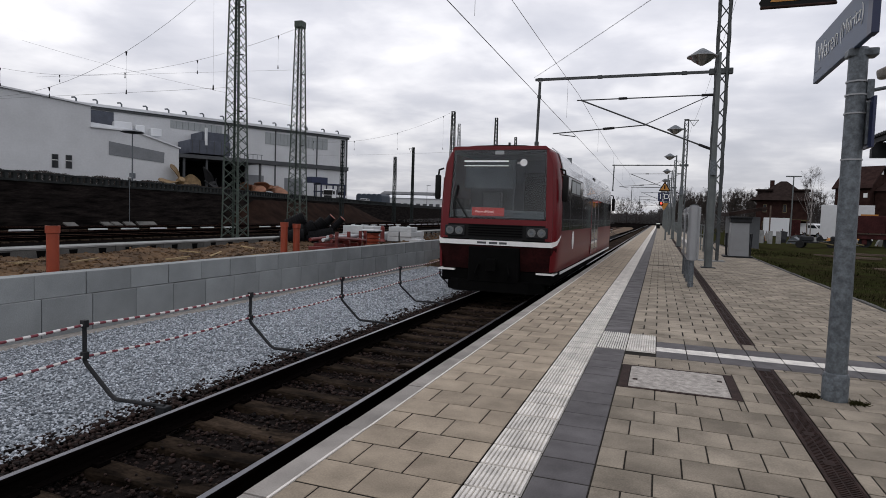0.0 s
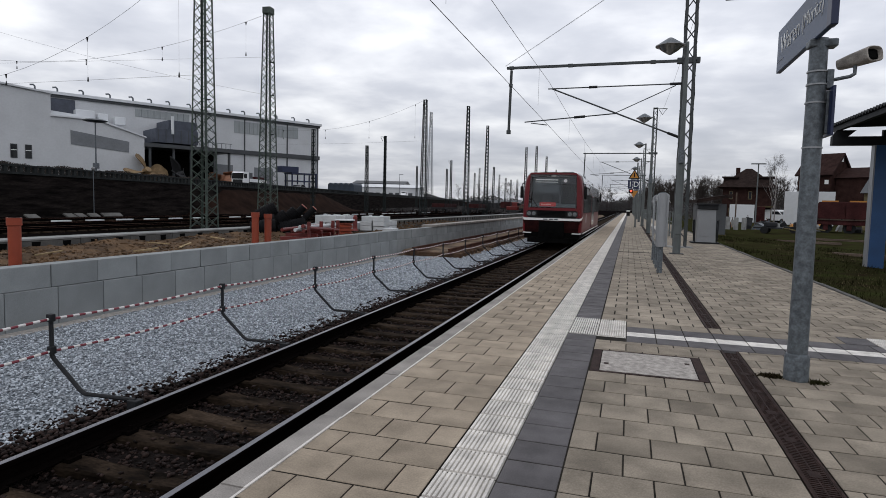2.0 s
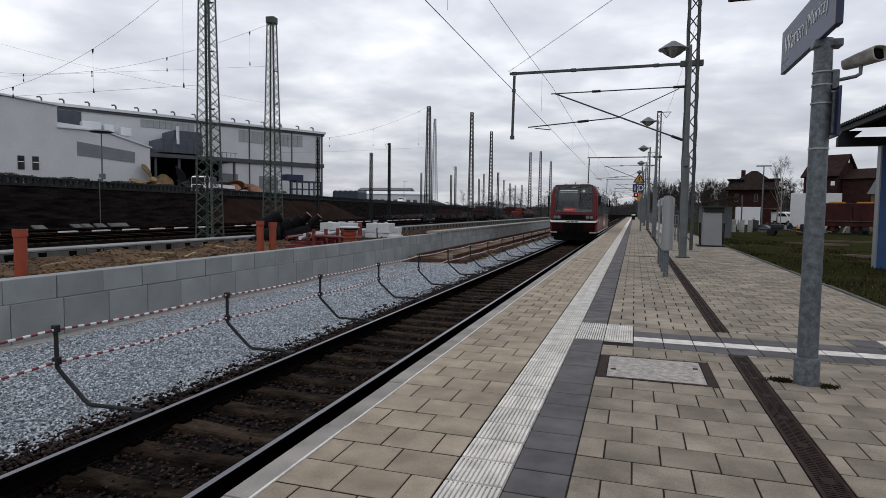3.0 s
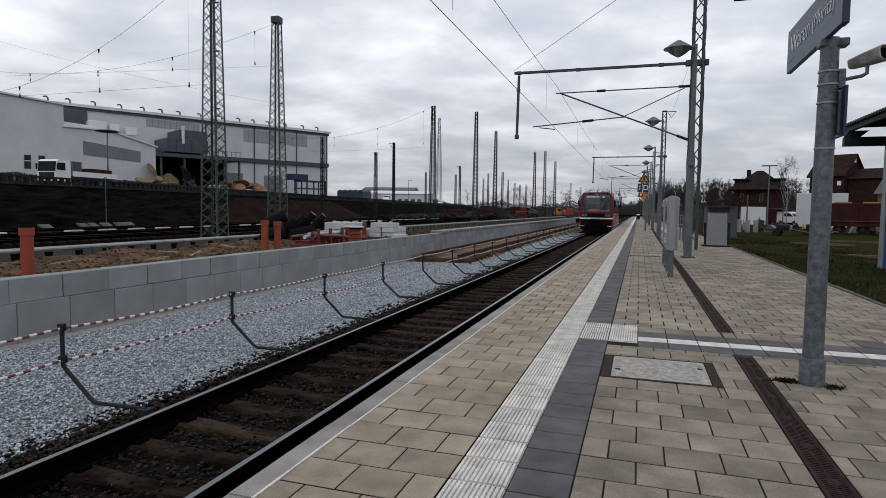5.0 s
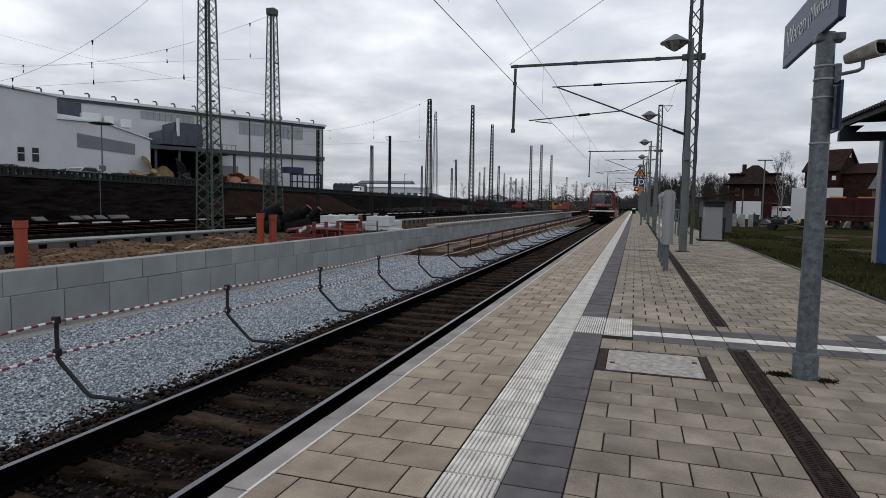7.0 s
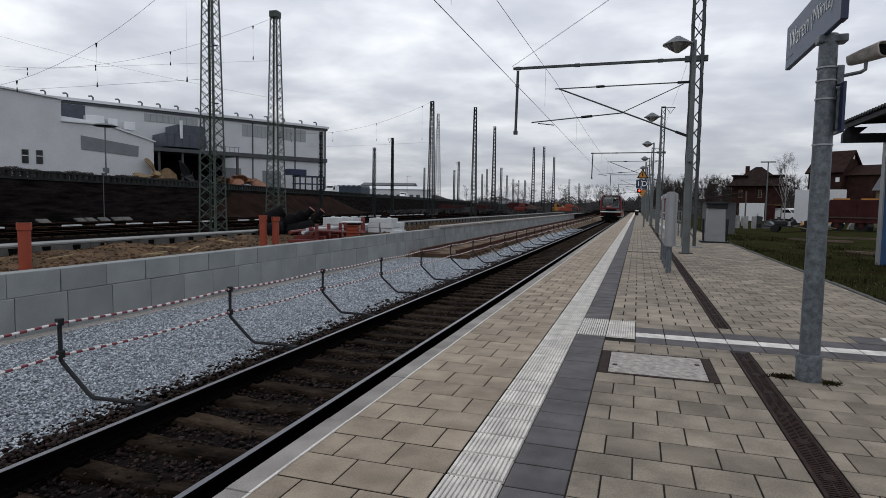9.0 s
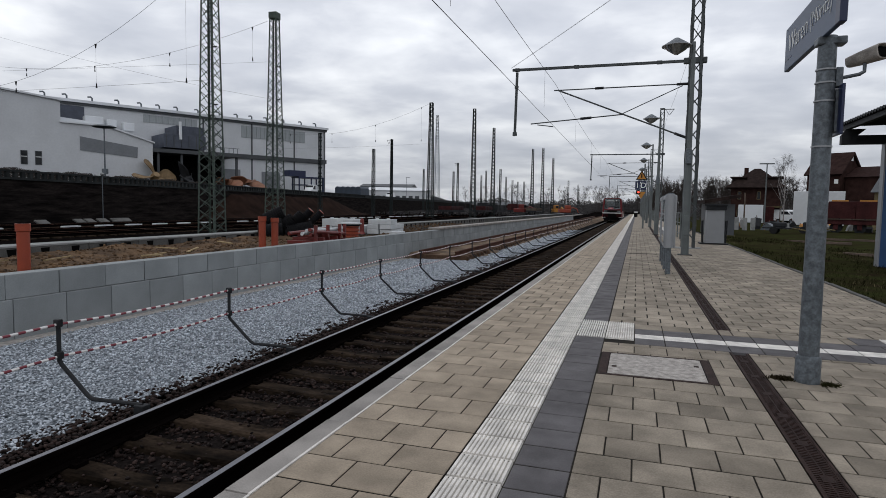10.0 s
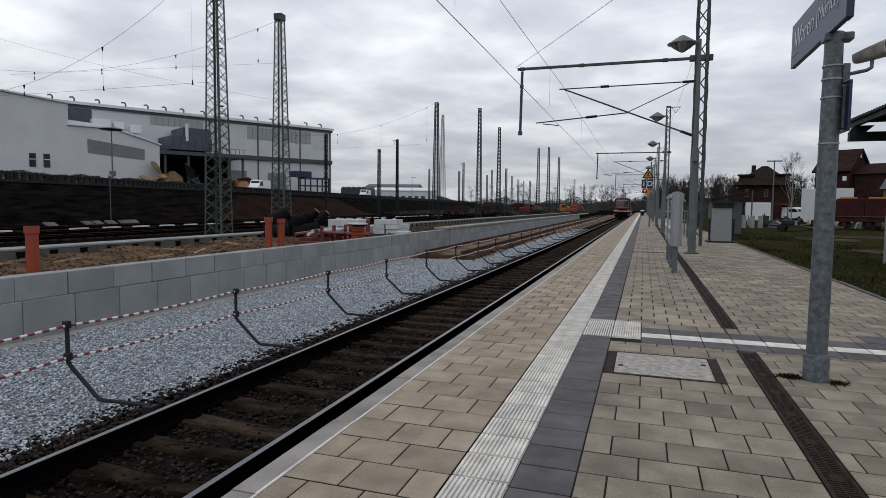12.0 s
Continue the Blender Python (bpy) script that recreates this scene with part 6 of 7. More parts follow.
def works_yard():
    M = pose(-72.9, 131.1, 0, 0, 0, 60.2)
    t = thing("loading_rack", M, "blue steel loading rack in front of the hall", "steel rack")
    for u in (-12.0, -9.0, -6.0):
        for v in (-9.0, -6.0):
            part("post", box(bm_(), u - 0.12, u + 0.12, v - 0.12, v + 0.12, 3.18, 7.2), DEEP_BLUE, t)
    part("deck", box(bm_(), -12.2, -5.8, -9.2, -5.8, 7.0, 7.3), DEEP_BLUE, t)
    part("container", box(bm_(), -14.5, -10.5, -9.2, -6.5, 7.3, 8.6, 0.05), DEEP_BLUE, t)
    part("deck", box(bm_(), -12.2, -5.8, -9.2, -5.8, 5.4, 5.6), DEEP_BLUE, t)
    hump = [(0.92 * math.cos(math.pi * k / 10), 2.8 + 0.9 * math.sin(math.pi * k / 10) if 0 < k < 10 else 0.0) for k in range(11)]
    for i in range(5):
        c = thing("covered_stack", pose(-88.6 + i * 1.75, 170.0, 3.18), "dark blue-grey tarpaulin hump over stacked goods", "covered goods", "covered stacks")
        part("tarpaulin", prism(bm_(), hump, "y", -3, 3), DARK_TARP, c)
    f = thing("yard_light", pose(road_x(60.0, 9.4), 60.0, 3.2), "tall light pole with a round floodlight crown", "street lamp")
    part("pole", rod(bm_(), (0, 0, 0), (0, 0, 7.4), 0.11, 0.07, seg=8), GALV, f)
    part("crown", lathe(bm_(), [(0.3, 7.3), (1.2, 7.4), (1.45, 7.5), (1.1, 7.68), (0.2, 7.78)], 18), GALV, f)
    part("control_box", box(bm_(), -0.35, 0.35, -0.2, 0.2, 1.5, 2.2, 0.03), GALV, f)
    for y, h in ((180.0, 9.0), (290.0, 10.0), (230, 9.5)):
        s = thing("street_lamp", pose(road_x(y, 9.4), y, 3.2), "slim grey street lamp on the embankment road", "street lamp", "road lamps")
        part("pole", rod(bm_(), (0, 0, 0), (0, 0, h), 0.12, 0.07, seg=8), GALV, s)
        part("head", box(bm_(), -0.2, 1.5, -0.15, 0.15, h, h + 0.15), GALV, s)
    s = thing("signal_lamp", pose(-50.9, 46.6, -0.8), "thin grey lamp post before the retaining wall", "street lamp")
    part("pole", rod(bm_(), (0, 0, 0), (0, 0, 4.6), 0.04, 0.035, seg=8), GALV, s)
    part("globe", lathe(bm_(), [(0.06, 4.55), (0.17, 4.66), (0.18, 4.8), (0.08, 4.92)], 12), LAMP_GLASS, s)
    # low sheds farther along
    for u, v, w, d, hh, mt, lab in ((-116, 285, 30, 20, 8.6, HALL_WHITE, "low pale industrial shed"), (-141, 330, 30, 20, 12.0, HALL_GREY, "low grey industrial shed"), (-88, 385, 40, 16, 6.5, BRICK_RED, "long low brick building")):
        b = thing("shed", pose(u, v, 3.0 if mt != BRICK_RED else -0.9, 0, 0, 12), lab, "building", "far sheds")
        part("wall", box(bm_(), -w / 2, w / 2, -d / 2, d / 2, 0, hh - 3), mt, b)
        part("roof", prism(bm_(), [(-d / 2 - 0.5, hh - 3), (d / 2 + 0.5, hh - 3), (0, hh - 1.2)], "x", -w / 2 - 0.5, w / 2 + 0.5), HALL_DARK if mt != HALL_WHITE else ROOF_LIGHT, b)
        for k in range(8):
            part("window", box(bm_(), -w / 2 + 2 + k * (w - 4) / 8, -w / 2 + 4 + k * (w - 4) / 8, -d / 2 - 0.05, -d / 2, 1.4, 3.0), HALL_DARK, b)


works_yard()

# wires across the yard
wire_run("span_wire", "headspan wire sagging from the tall yard mast", [(-25.7, 31.7, 16.8), (-70.0, 31.7, 16.8)], 0.011, 7.6, 24, droppers=8.9)
wire_run("span_wire", "lower span wire of the tall yard mast", [(-25.7, 31.7, 9.0), (-70.0, 31.7, 9.3)], 0.009, 0.1)
wire_run("span_wire", "headspan wire between the yard masts", [(-29.9, 45.0, 17.0), (-74.0, 45.0, 17.0)], 0.012, 2.9, 20, droppers=13.6)
wire_run("span_wire", "lower span wire between the yard masts", [(-29.9, 45.0, 13.4), (-62.0, 45.0, 14.3)], 0.009, 0.0)
wire_run("span_wire", "oblique wire across the yard", [(-29.9, 45.0, 10.2), (-64.0, 45.0, 18.2)], 0.009, 0.4)
wire_run("span_wire", "headspan wire across the far yard", [(-31.7, 92.0, 18.0), (-60.0, 92.0, 13.6)], 0.015, 2.0, droppers=11.8)
wire_run("span_wire", "lower span wire across the far yard", [(-31.7, 92.0, 11.4), (-62.0, 92.0, 11.0)], 0.011, 0.2)


# ---- signs and furniture on the platform ----
def name_sign():
    t = thing("station_sign", pose(1.352, 5.41, 0), "blue station name sign on a galvanised round pole", "sign")
    bm = lathe(bm_(), [(0.092, 0.0), (0.092, 0.19), (0.084, 0.215), (0.075, 0.22), (0.064, 2.72)], 24)
    part("pole", bm, GALV, t, "mottled galvanised pole", smooth=True)
    for z in (2.46, 2.36, 2.22, 1.87):
        part("clamp_band", lathe(bm_(), [(0.066, z), (0.073, z), (0.073, z + 0.012), (0.066, z + 0.012)], 24), SILVER, t)
    b = part("sign_board", box(bm_(), -0.05, -0.008, -0.455, 1.22, 2.71, 3.11, 0.006), STATION_BLUE, t, "dark blue sign board with white lettering")
    part("end_cap", box(bm_(), -0.054, -0.004, -0.468, -0.36, 2.705, 3.115, 0.006), DEEP_BLUE, b)
    text_mesh("lettering", "Waren", 0.24, WHITE, b, pose(-0.053, 0.74, 2.935, 90, 0, -90), thin=0.004)
    text_mesh("lettering", "(Müritz)", 0.185, WHITE, b, pose(-0.053, 0.04, 2.93, 90, 0, -90), thin=0.004)
    part("dark_streak", box(bm_(), -0.0525, -0.049, 0.95, 1.20, 2.80, 2.81), DEEP_BLUE, b)
    part("bracket", box(bm_(), -0.08, 0.12, -0.06, 0.06, 2.65, 2.71, 0.01), GALV, t)
    # loudspeaker on an arm
    bm = bm_()
    box(bm, 0.06, 0.11, -0.04, 0.04, 2.33, 2.48, 0.008)
    bent(bm, [(0.10, -0.0, 2.40), (0.22, -0.02, 2.42), (0.25, -0.02, 2.44), (0.25, -0.02, 2.50)], 0.014, 8)
    arm = part("speaker_arm", bm, GALV, t, "grey bracket arm")
    # a rounded horn that widens to its mouth
    bm = bm_()
    rings = []
    for y, w, h in ((0.175, 0.03, 0.028), (0.165, 0.046, 0.04), (0.06, 0.062, 0.05), (-0.095, 0.084, 0.058), (-0.115, 0.085, 0.059), (-0.12, 0.078, 0.052), (-0.09, 0.066, 0.042)):
        ring = []
        for k in range(20):
            c, q = math.cos(k * math.tau / 20), math.sin(k * math.tau / 20)
            ring.append(bm.verts.new((w * math.copysign(abs(c) ** 0.6, c), y, h * math.copysign(abs(q) ** 0.6, q))))
        rings.append(ring)
    for p, q in zip(rings, rings[1:]):
        for k in range(20):
            bm.faces.new((p[k], p[(k + 1) % 20], q[(k + 1) % 20], q[k]))
    bm.faces.new(rings[0])
    sp = part("loudspeaker", bm, LID, t, "beige-grey loudspeaker with a dark mouth", smooth=True, m=pose(0.285, 0.0, 2.56, -6, -6, 36))
    part("speaker_mouth", box(bm_(), -0.058, 0.058, -0.096, -0.082, -0.036, 0.036, 0.01), UNDERCARRIAGE, sp)
    # small plate seen from its edge
    bp = part("info_plate", box(bm_(), 0.085, 0.105, -0.13, 0.22, 1.96, 2.34, 0.004), DEEP_BLUE, t, "dark blue plate seen from the back edge")
    part("plate_back", box(bm_(), 0.068, 0.085, -0.04, 0.10, 1.99, 2.31), GALV, bp)
    # warning board above, on its own bracket
    w = part("warning_board", prism(bm_(), [(-0.30, 0.0), (0.30, 0.0), (0.325, 0.05), (0.03, 0.56), (-0.03, 0.56), (-0.325, 0.05)], "y", -0.012, 0.012), TRAIN_BLACK, t, "yellow triangular warning board with black border", m=pose(-0.43, 0.0, 3.075) @ Matrix.Diagonal((0.84, 1, 0.84, 1)))
    part("warning_face", prism(bm_(), [(-0.235, 0.045), (0.235, 0.045), (0.0, 0.45)], "y", -0.016, -0.0125), YELLOW, w)
    part("rim", box(bm_(), -0.315, 0.315, -0.018, 0.012, -0.014, 0.012, 0.01), CAST, w)
    part("warning_bracket", rod(bm_(), (-0.5, 0.02, 3.30), (0.0, 0.02, 3.30), 0.02), GALV, t)
    # weeds at the foot
    rng = np.random.default_rng(2)
    V, F = [], []
    for i in range(420):
        cx, cy, sx, sy = ((-0.17, 0.02, 0.045, 0.03), (0.15, -0.06, 0.035, 0.03))[i % 3 == 2]
        x, y = 1.352 + cx + rng.normal(0, sx), 5.41 + cy + rng.normal(0, sy)
        dx, dy, h = rng.normal(0, 0.02), rng.normal(0, 0.02), rng.uniform(0.006, 0.03)
        n = len(V)
        V += [(x - 0.007, y, 0.0), (x + 0.007, y, 0.0), (x + dx, y + dy, h)]
        F.append((n, n + 1, n + 2))
    tagged(new("weeds", mesh_arrays("weeds", V, F, GRASS)), "small weeds round the foot of the sign pole", "weeds", kind="stuff")


name_sign()


def notice_board():
    t = thing("notice_board", pose(0.66, 13.5, 0), "row of silver framed notice cases on grey posts", "notice board")
    for i, y in enumerate((0.0, 1.15, 2.1, 3.3)):
        part("post", rod(bm_(), (0, y, 0), (0, y, 1.72), 0.055, seg=12), GALV, t, smooth=True)
    for i, (a, b) in enumerate(((0.0, 1.12), (2.1, 3.28))):
        c = part("case", box(bm_(), -0.10, 0.13, a - 0.02, b, 0.56, 1.68, 0.03), SILVER, t, "silver notice case seen from its end")
        part("pane", box(bm_(), -0.108, -0.10, a + 0.08, b - 0.08, 0.66, 1.58), GLASS_CLEAR, c)
        part("poster", box(bm_(), -0.1015, -0.10, a + 0.12, b - 0.12, 0.70, 1.54), WHITE, c)
        part("end_profile", rod(bm_(), (0.0, a - 0.03, 0.56), (0.0, a - 0.03, 1.70), 0.085, seg=12), SILVER, c, smooth=True)


notice_board()


def cabinet():
    t = thing("ticket_cabinet", pose(3.0, 26.5, 0), "grey ticket machine cabinet beside the platform", "ticket machine")
    part("body", prism(bm_(), [(-0.36, 0.05), (0.36, 0.05), (0.32, 1.38), (-0.32, 1.38)], "y", -0.3, 0.3), SILVER, t, "pale grey cabinet body")
    part("front_panel", box(bm_(), -0.28, 0.28, -0.312, -0.30, 0.30, 1.30), SILVER, t)
    part("hood", box(bm_(), -0.36, 0.40, -0.36, 0.32, 1.38, 1.56, 0.02), STEEL_DARK, t, "dark hood")
    part("base", box(bm_(), -0.55, 0.50, -0.42, 0.42, 0.0, 0.06), STEEL_DARK, t)
    part("roof", box(bm_(), -0.42, 0.42, -0.4, 0.36, 1.55, 1.62, 0.01), STEEL_DARK, t)
    for s in (-1, 1):
        part("side_rail", bent(bm_(), [(s * 0.42, -0.2, 0.05), (s * 0.45, -0.2, 0.95), (s * 0.45, 0.2, 0.95), (s * 0.42, 0.2, 0.05)], 0.025), STEEL_DARK, t)
    h = thing("goods_shed", pose(4.75, 40.0, -0.1), "dark flat-roofed timber shed behind the ticket machine", "shed")
    part("wall", box(bm_(), -0.7, 0.75, -1.0, 3.0, 0, 1.85), HALL_DARK, h)
    part("roof", prism(bm_(), [(-0.95, 1.88), (1.0, 2.25), (1.0, 2.45), (-0.95, 2.08)], "y", -1.4, 3.4), ROOF_TILE, h)


cabinet()


def track_letter_sign():
    t = thing("platform_number_sign", pose(0.42, 45.0, 0), "blue platform sign with number and letter on a grey post", "sign")
    part("post", rod(bm_(), (0.0, 0.05, 0), (0.0, 0.05, 4.6), 0.06, 0.05, seg=10), POLE_GREY, t)
    for x0, x1, c in ((-0.62, -0.30, "1"), (-0.26, 0.14, "D")):
        b = part("board", box(bm_(), x0, x1, -0.03, 0.03, 2.74, 3.36, 0.01), DEEP_BLUE, t, "dark blue board")
        text_mesh("letter", c, 0.52, WHITE, b, pose((x0 + x1) / 2, -0.034, 3.05, 90))
    w = part("warning_triangle", prism(bm_(), [(-0.40, 0), (0.40, 0), (0.0, 0.68)], "y", -0.03, 0.0), TRAIN_BLACK, t, "yellow warning triangle", m=pose(-0.2, 0, 3.45))
    part("face", prism(bm_(), [(-0.29, 0.06), (0.29, 0.06), (0, 0.55)], "y", -0.034, -0.031), YELLOW, w)
    part("bolt", box(bm_(), -0.04, 0.04, -0.037, -0.035, 0.14, 0.42), TRAIN_BLACK, w)
    s = part("signal_box", box(bm_(), -0.55, -0.25, -0.06, 0.06, 2.42, 2.72, 0.03), TRAIN_BLACK, t, "black signal box with a red light")
    part("red_light", rod(bm_(), (-0.38, -0.09, 2.58), (-0.38, -0.06, 2.58), 0.075, seg=12), RED_SIGNAL, s)
    w = part("warning_triangle", prism(bm_(), [(-0.30, 0.5), (0.30, 0.5), (0.0, 0)], "y", -0.03, 0.0), YELLOW, t, m=pose(-0.2, 0, 2.1))
    b = thing("marker_post", pose(-0.2, 110.0, 0), "small black marker post with a white band", "post")
    part("shaft", box(bm_(), -0.30, 0.30, -0.2, 0.2, 0, 1.15, 0.05), TRAIN_BLACK, b)
    part("band", box(bm_(), -0.31, 0.31, -0.21, 0.21, 0.75, 0.95), WHITE, b)


track_letter_sign()


def fence_right():
    """A dark mesh fence along the far platform."""
    t = thing("platform_fence", pose(1.95, 30, 0), "dark grey steel railing along the platform's back", "railing")
    for i in range(34):
        part("post", box(bm_(), -0.03, 0.03, i * 2.0, i * 2.0 + 0.06, 0, 1.25), POLE_GREY, t)
    for z in (0.25, 0.75, 1.22):
        part("rail", box(bm_(), -0.015, 0.015, 0, 66, z - 0.02, z + 0.02), POLE_GREY, t)


fence_right()


def shelter():
    t = thing("platform_shelter", pose(6.7, 19.9, -0.40), "blue steel shelter with a dark corrugated roof", "shelter")
    for y in (0.0, -4.2):
        c = part("post", box(bm_(), -0.16, 0.24, y - 0.12, y + 0.12, 0.12, 3.70, 0.01), BLUE_PAINT, t, "blue steel post with a pale edge")
        part("flange", box(bm_(), -0.20, -0.163, y - 0.13, y + 0.13, 0.12, 3.70), SILVER, c)
        part("plinth", box(bm_(), -0.3, 0.35, y - 0.25, y + 0.25, -0.3, 0.12, 0.02), CONCRETE, t)
        part("beam", box(bm_(), -1.25, 5.5, y - 0.1, y + 0.1, 3.70, 3.95), STEEL_DARK, t, "dark cantilever beam")
        part("post", box(bm_(), 4.2, 4.6, y - 0.12, y + 0.12, 0.0, 3.70, 0.01), BLUE_PAINT, t)
        part("strut", prism(bm_(), [(-1.25, 3.95), (-0.85, 3.95), (-0.65, 4.13), (-1.15, 4.13)], "y", y - 0.06, y + 0.06), STEEL_DARK, t)
        for x in (0.0, 4.3):
            part("strut", box(bm_(), x, x + 0.12, y - 0.06, y + 0.06, 3.95, 4.13), STEEL_DARK, t)
    for x in (-1.12, 0.9, 2.9, 4.9):
        part("purlin", box(bm_(), x, x + 0.12, -5.2, 0.45, 4.13, 4.26), STEEL_DARK, t)
    bm = bm_()
    n = 60
    top, low = [], []
    for i in range(n + 1):
        y = -5.3 + 5.8 * i / n
        dz = 0.035 * math.cos(i * math.pi)
        top.append((bm.verts.new((-1.18, y, 4.33 + dz)), bm.verts.new((5.7, y, 4.45 + dz))))
        low.append((bm.verts.new((-1.18, y, 4.29 + dz)), bm.verts.new((5.7, y, 4.41 + dz))))
    for a, b in zip(top, top[1:]):
        bm.faces.new((a[0], b[0], b[1], a[1]))
    for a, b in zip(low, low[1:]):
        bm.faces.new((a[0], a[1], b[1], b[0]))
    for a, b, c, d in zip(top, top[1:], low, low[1:]):
        bm.faces.new((a[0], c[0], d[0], b[0]))
        bm.faces.new((a[1], b[1], d[1], c[1]))
    part("roof_sheet", bm, STEEL_DARK, t, "dark corrugated roof sheet")
    part("bench", box(bm_(), 0.6, 3.6, 0.4, 0.9, 0.40, 0.48, 0.01), WOOD_OLD, t)
    for x in (0.8, 3.3):
        part("bench_leg", box(bm_(), x, x + 0.08, 0.45, 0.85, -0.25, 0.40), STEEL_DARK, t)
    s = thing("litter_bag", pose(6.9, 15.6, lawn_z(6.9, 15.6)), "crumpled orange sheet lying on the grass", "litter")
    bm = bm_()
    for i in range(5):
        box(bm, -0.3 + i * 0.13, -0.12 + i * 0.13, -0.2, 0.2, 0.02, 0.16 + 0.08 * math.sin(i * 2), 0.03)
    part("sheet", bm, ORANGE, s)


shelter()


# ---- beyond the grass ----
def brick_house():
    t = thing("brick_house", pose(17.75, 105, -0.75, 0, 0, -12) @ Matrix.Diagonal((0.84, 0.84, 1.0, 1)), "dark red brick house with a hipped tiled roof", "house")
    part("wall", box(bm_(), -4.0, 4.0, -4, 4, 0, 5.9), BRICK_RED, t)
    bm = bm_()
    a = [bm.verts.new(p) for p in ((-5.0, -5, 5.7), (5.0, -5, 5.7), (5.0, 5, 5.7), (-5.0, 5, 5.7))]
    b = [bm.verts.new(p) for p in ((-0.5, -0.4, 8.75), (0.5, -0.4, 8.75), (0.5, 0.4, 8.75), (-0.5, 0.4, 8.75))]
    for k in range(4):
        bm.faces.new((a[k], a[(k + 1) % 4], b[(k + 1) % 4], b[k]))
    bm.faces.new(b)
    bm.faces.new(a[::-1])
    r = part("roof", bm, ROOF_TILE, t, "dark tiled hipped roof")
    part("chimney", box(bm_(), -2.2, -1.5, -0.6, 0.2, 6.5, 8.9, 0.03), BRICK_RED, r)
    for s in (-1, 1):
        d = part("dormer", box(bm_(), s * 2.9 - 1.1, s * 2.9 + 1.1, -3.2, 2.0, 6.0, 7.2), ROOF_TILE, r)
        part("dormer_roof", box(bm_(), s * 2.9 - 1.4, s * 2.9 + 1.4, -3.6, 2.2, 7.2, 7.4), ROOF_TILE, d)
    for x in (-2.6, 0.55):
        for z in (1.3, 3.9):
            w = part("window", box(bm_(), x - 0.3, x + 0.3, -4.06, -4.0, z, z + 1.2), PLASTER, t, "dull framed window")
            part("pane", box(bm_(), x - 0.23, x + 0.23, -4.08, -4.06, z + 0.07, z + 1.13), GLASS_DARK, w)
    part("door", box(bm_(), -1.4, -0.5, -4.07, -4.0, 0, 2.1), WOOD_OLD, t)
    p = part("porch_roof", box(bm_(), -0.8, 4.3, -5.6, -4.0, 2.7, 2.9), STRAW, t, "pale porch roof")
    for x in (-0.6, 4.0):
        part("porch_post", box(bm_(), x, x + 0.12, -5.5, -5.38, 0, 2.7), WOOD_OLD, p)


brick_house()


def big_barn():
    t = thing("brick_barn", pose(26.2, 101, -0.5, 0, 0, -38), "large dark red brick building with tiled gable roof", "building")
    part("wall", box(bm_(), -1.2, 3.2, -3.2, 3.2, 0, 7.5), BRICK_RED, t)
    part("gable", prism(bm_(), [(-3.2, 7.5), (3.2, 7.5), (0, 10.3)], "x", 2.8, 3.2), BRICK_RED, t)
    bm = bm_()
    prism(bm, [(-3.7, 7.2), (0, 10.45), (3.7, 7.2), (3.5, 7.05), (0, 10.1), (-3.5, 7.05)], "x", -1.5, 3.5)
    part("roof", bm, ROOF_RED, t, "rust-red tiled roof")
    for k in range(3):
        w = part("window", box(bm_(), -0.6 + k * 1.5, -0.1 + k * 1.5, -3.25, -3.2, 5.9, 6.5), WHITE, t)
    part("gable_window", box(bm_(), 3.2, 3.24, -0.3, 0.3, 9.2, 9.9), WHITE, t)
    part("annex", box(bm_(), 3.3, 20, -2, 5, 0, 6.9), BRICK_RED, t, "dark brick annex")
    part("annex_roof", prism(bm_(), [(-2.4, 6.8), (1.5, 8.4), (5.4, 6.8)], "x", 3.25, 20.3), ROOF_RED, t)
    y = thing("plaster_house", pose(26.6, 74, -0.4, 0, 0, -30), "yellowish plastered house with a grey roof", "house")
    part("wall", box(bm_(), -2.2, 4, -3, 3, 0, 4.0), PLASTER, y)
    part("roof", prism(bm_(), [(-3.4, 3.9), (3.4, 3.9), (0, 5.6)], "x", -2.5, 4.3), HALL_DARK, y)
    for x in (-1.2, 0.4, 2.0):
        for z in (0.9, 2.9):
            part("window", box(bm_(), x - 0.3, x + 0.3, -3.05, -3.0, z, z + 1.1), GLASS_DARK, y)


big_barn()


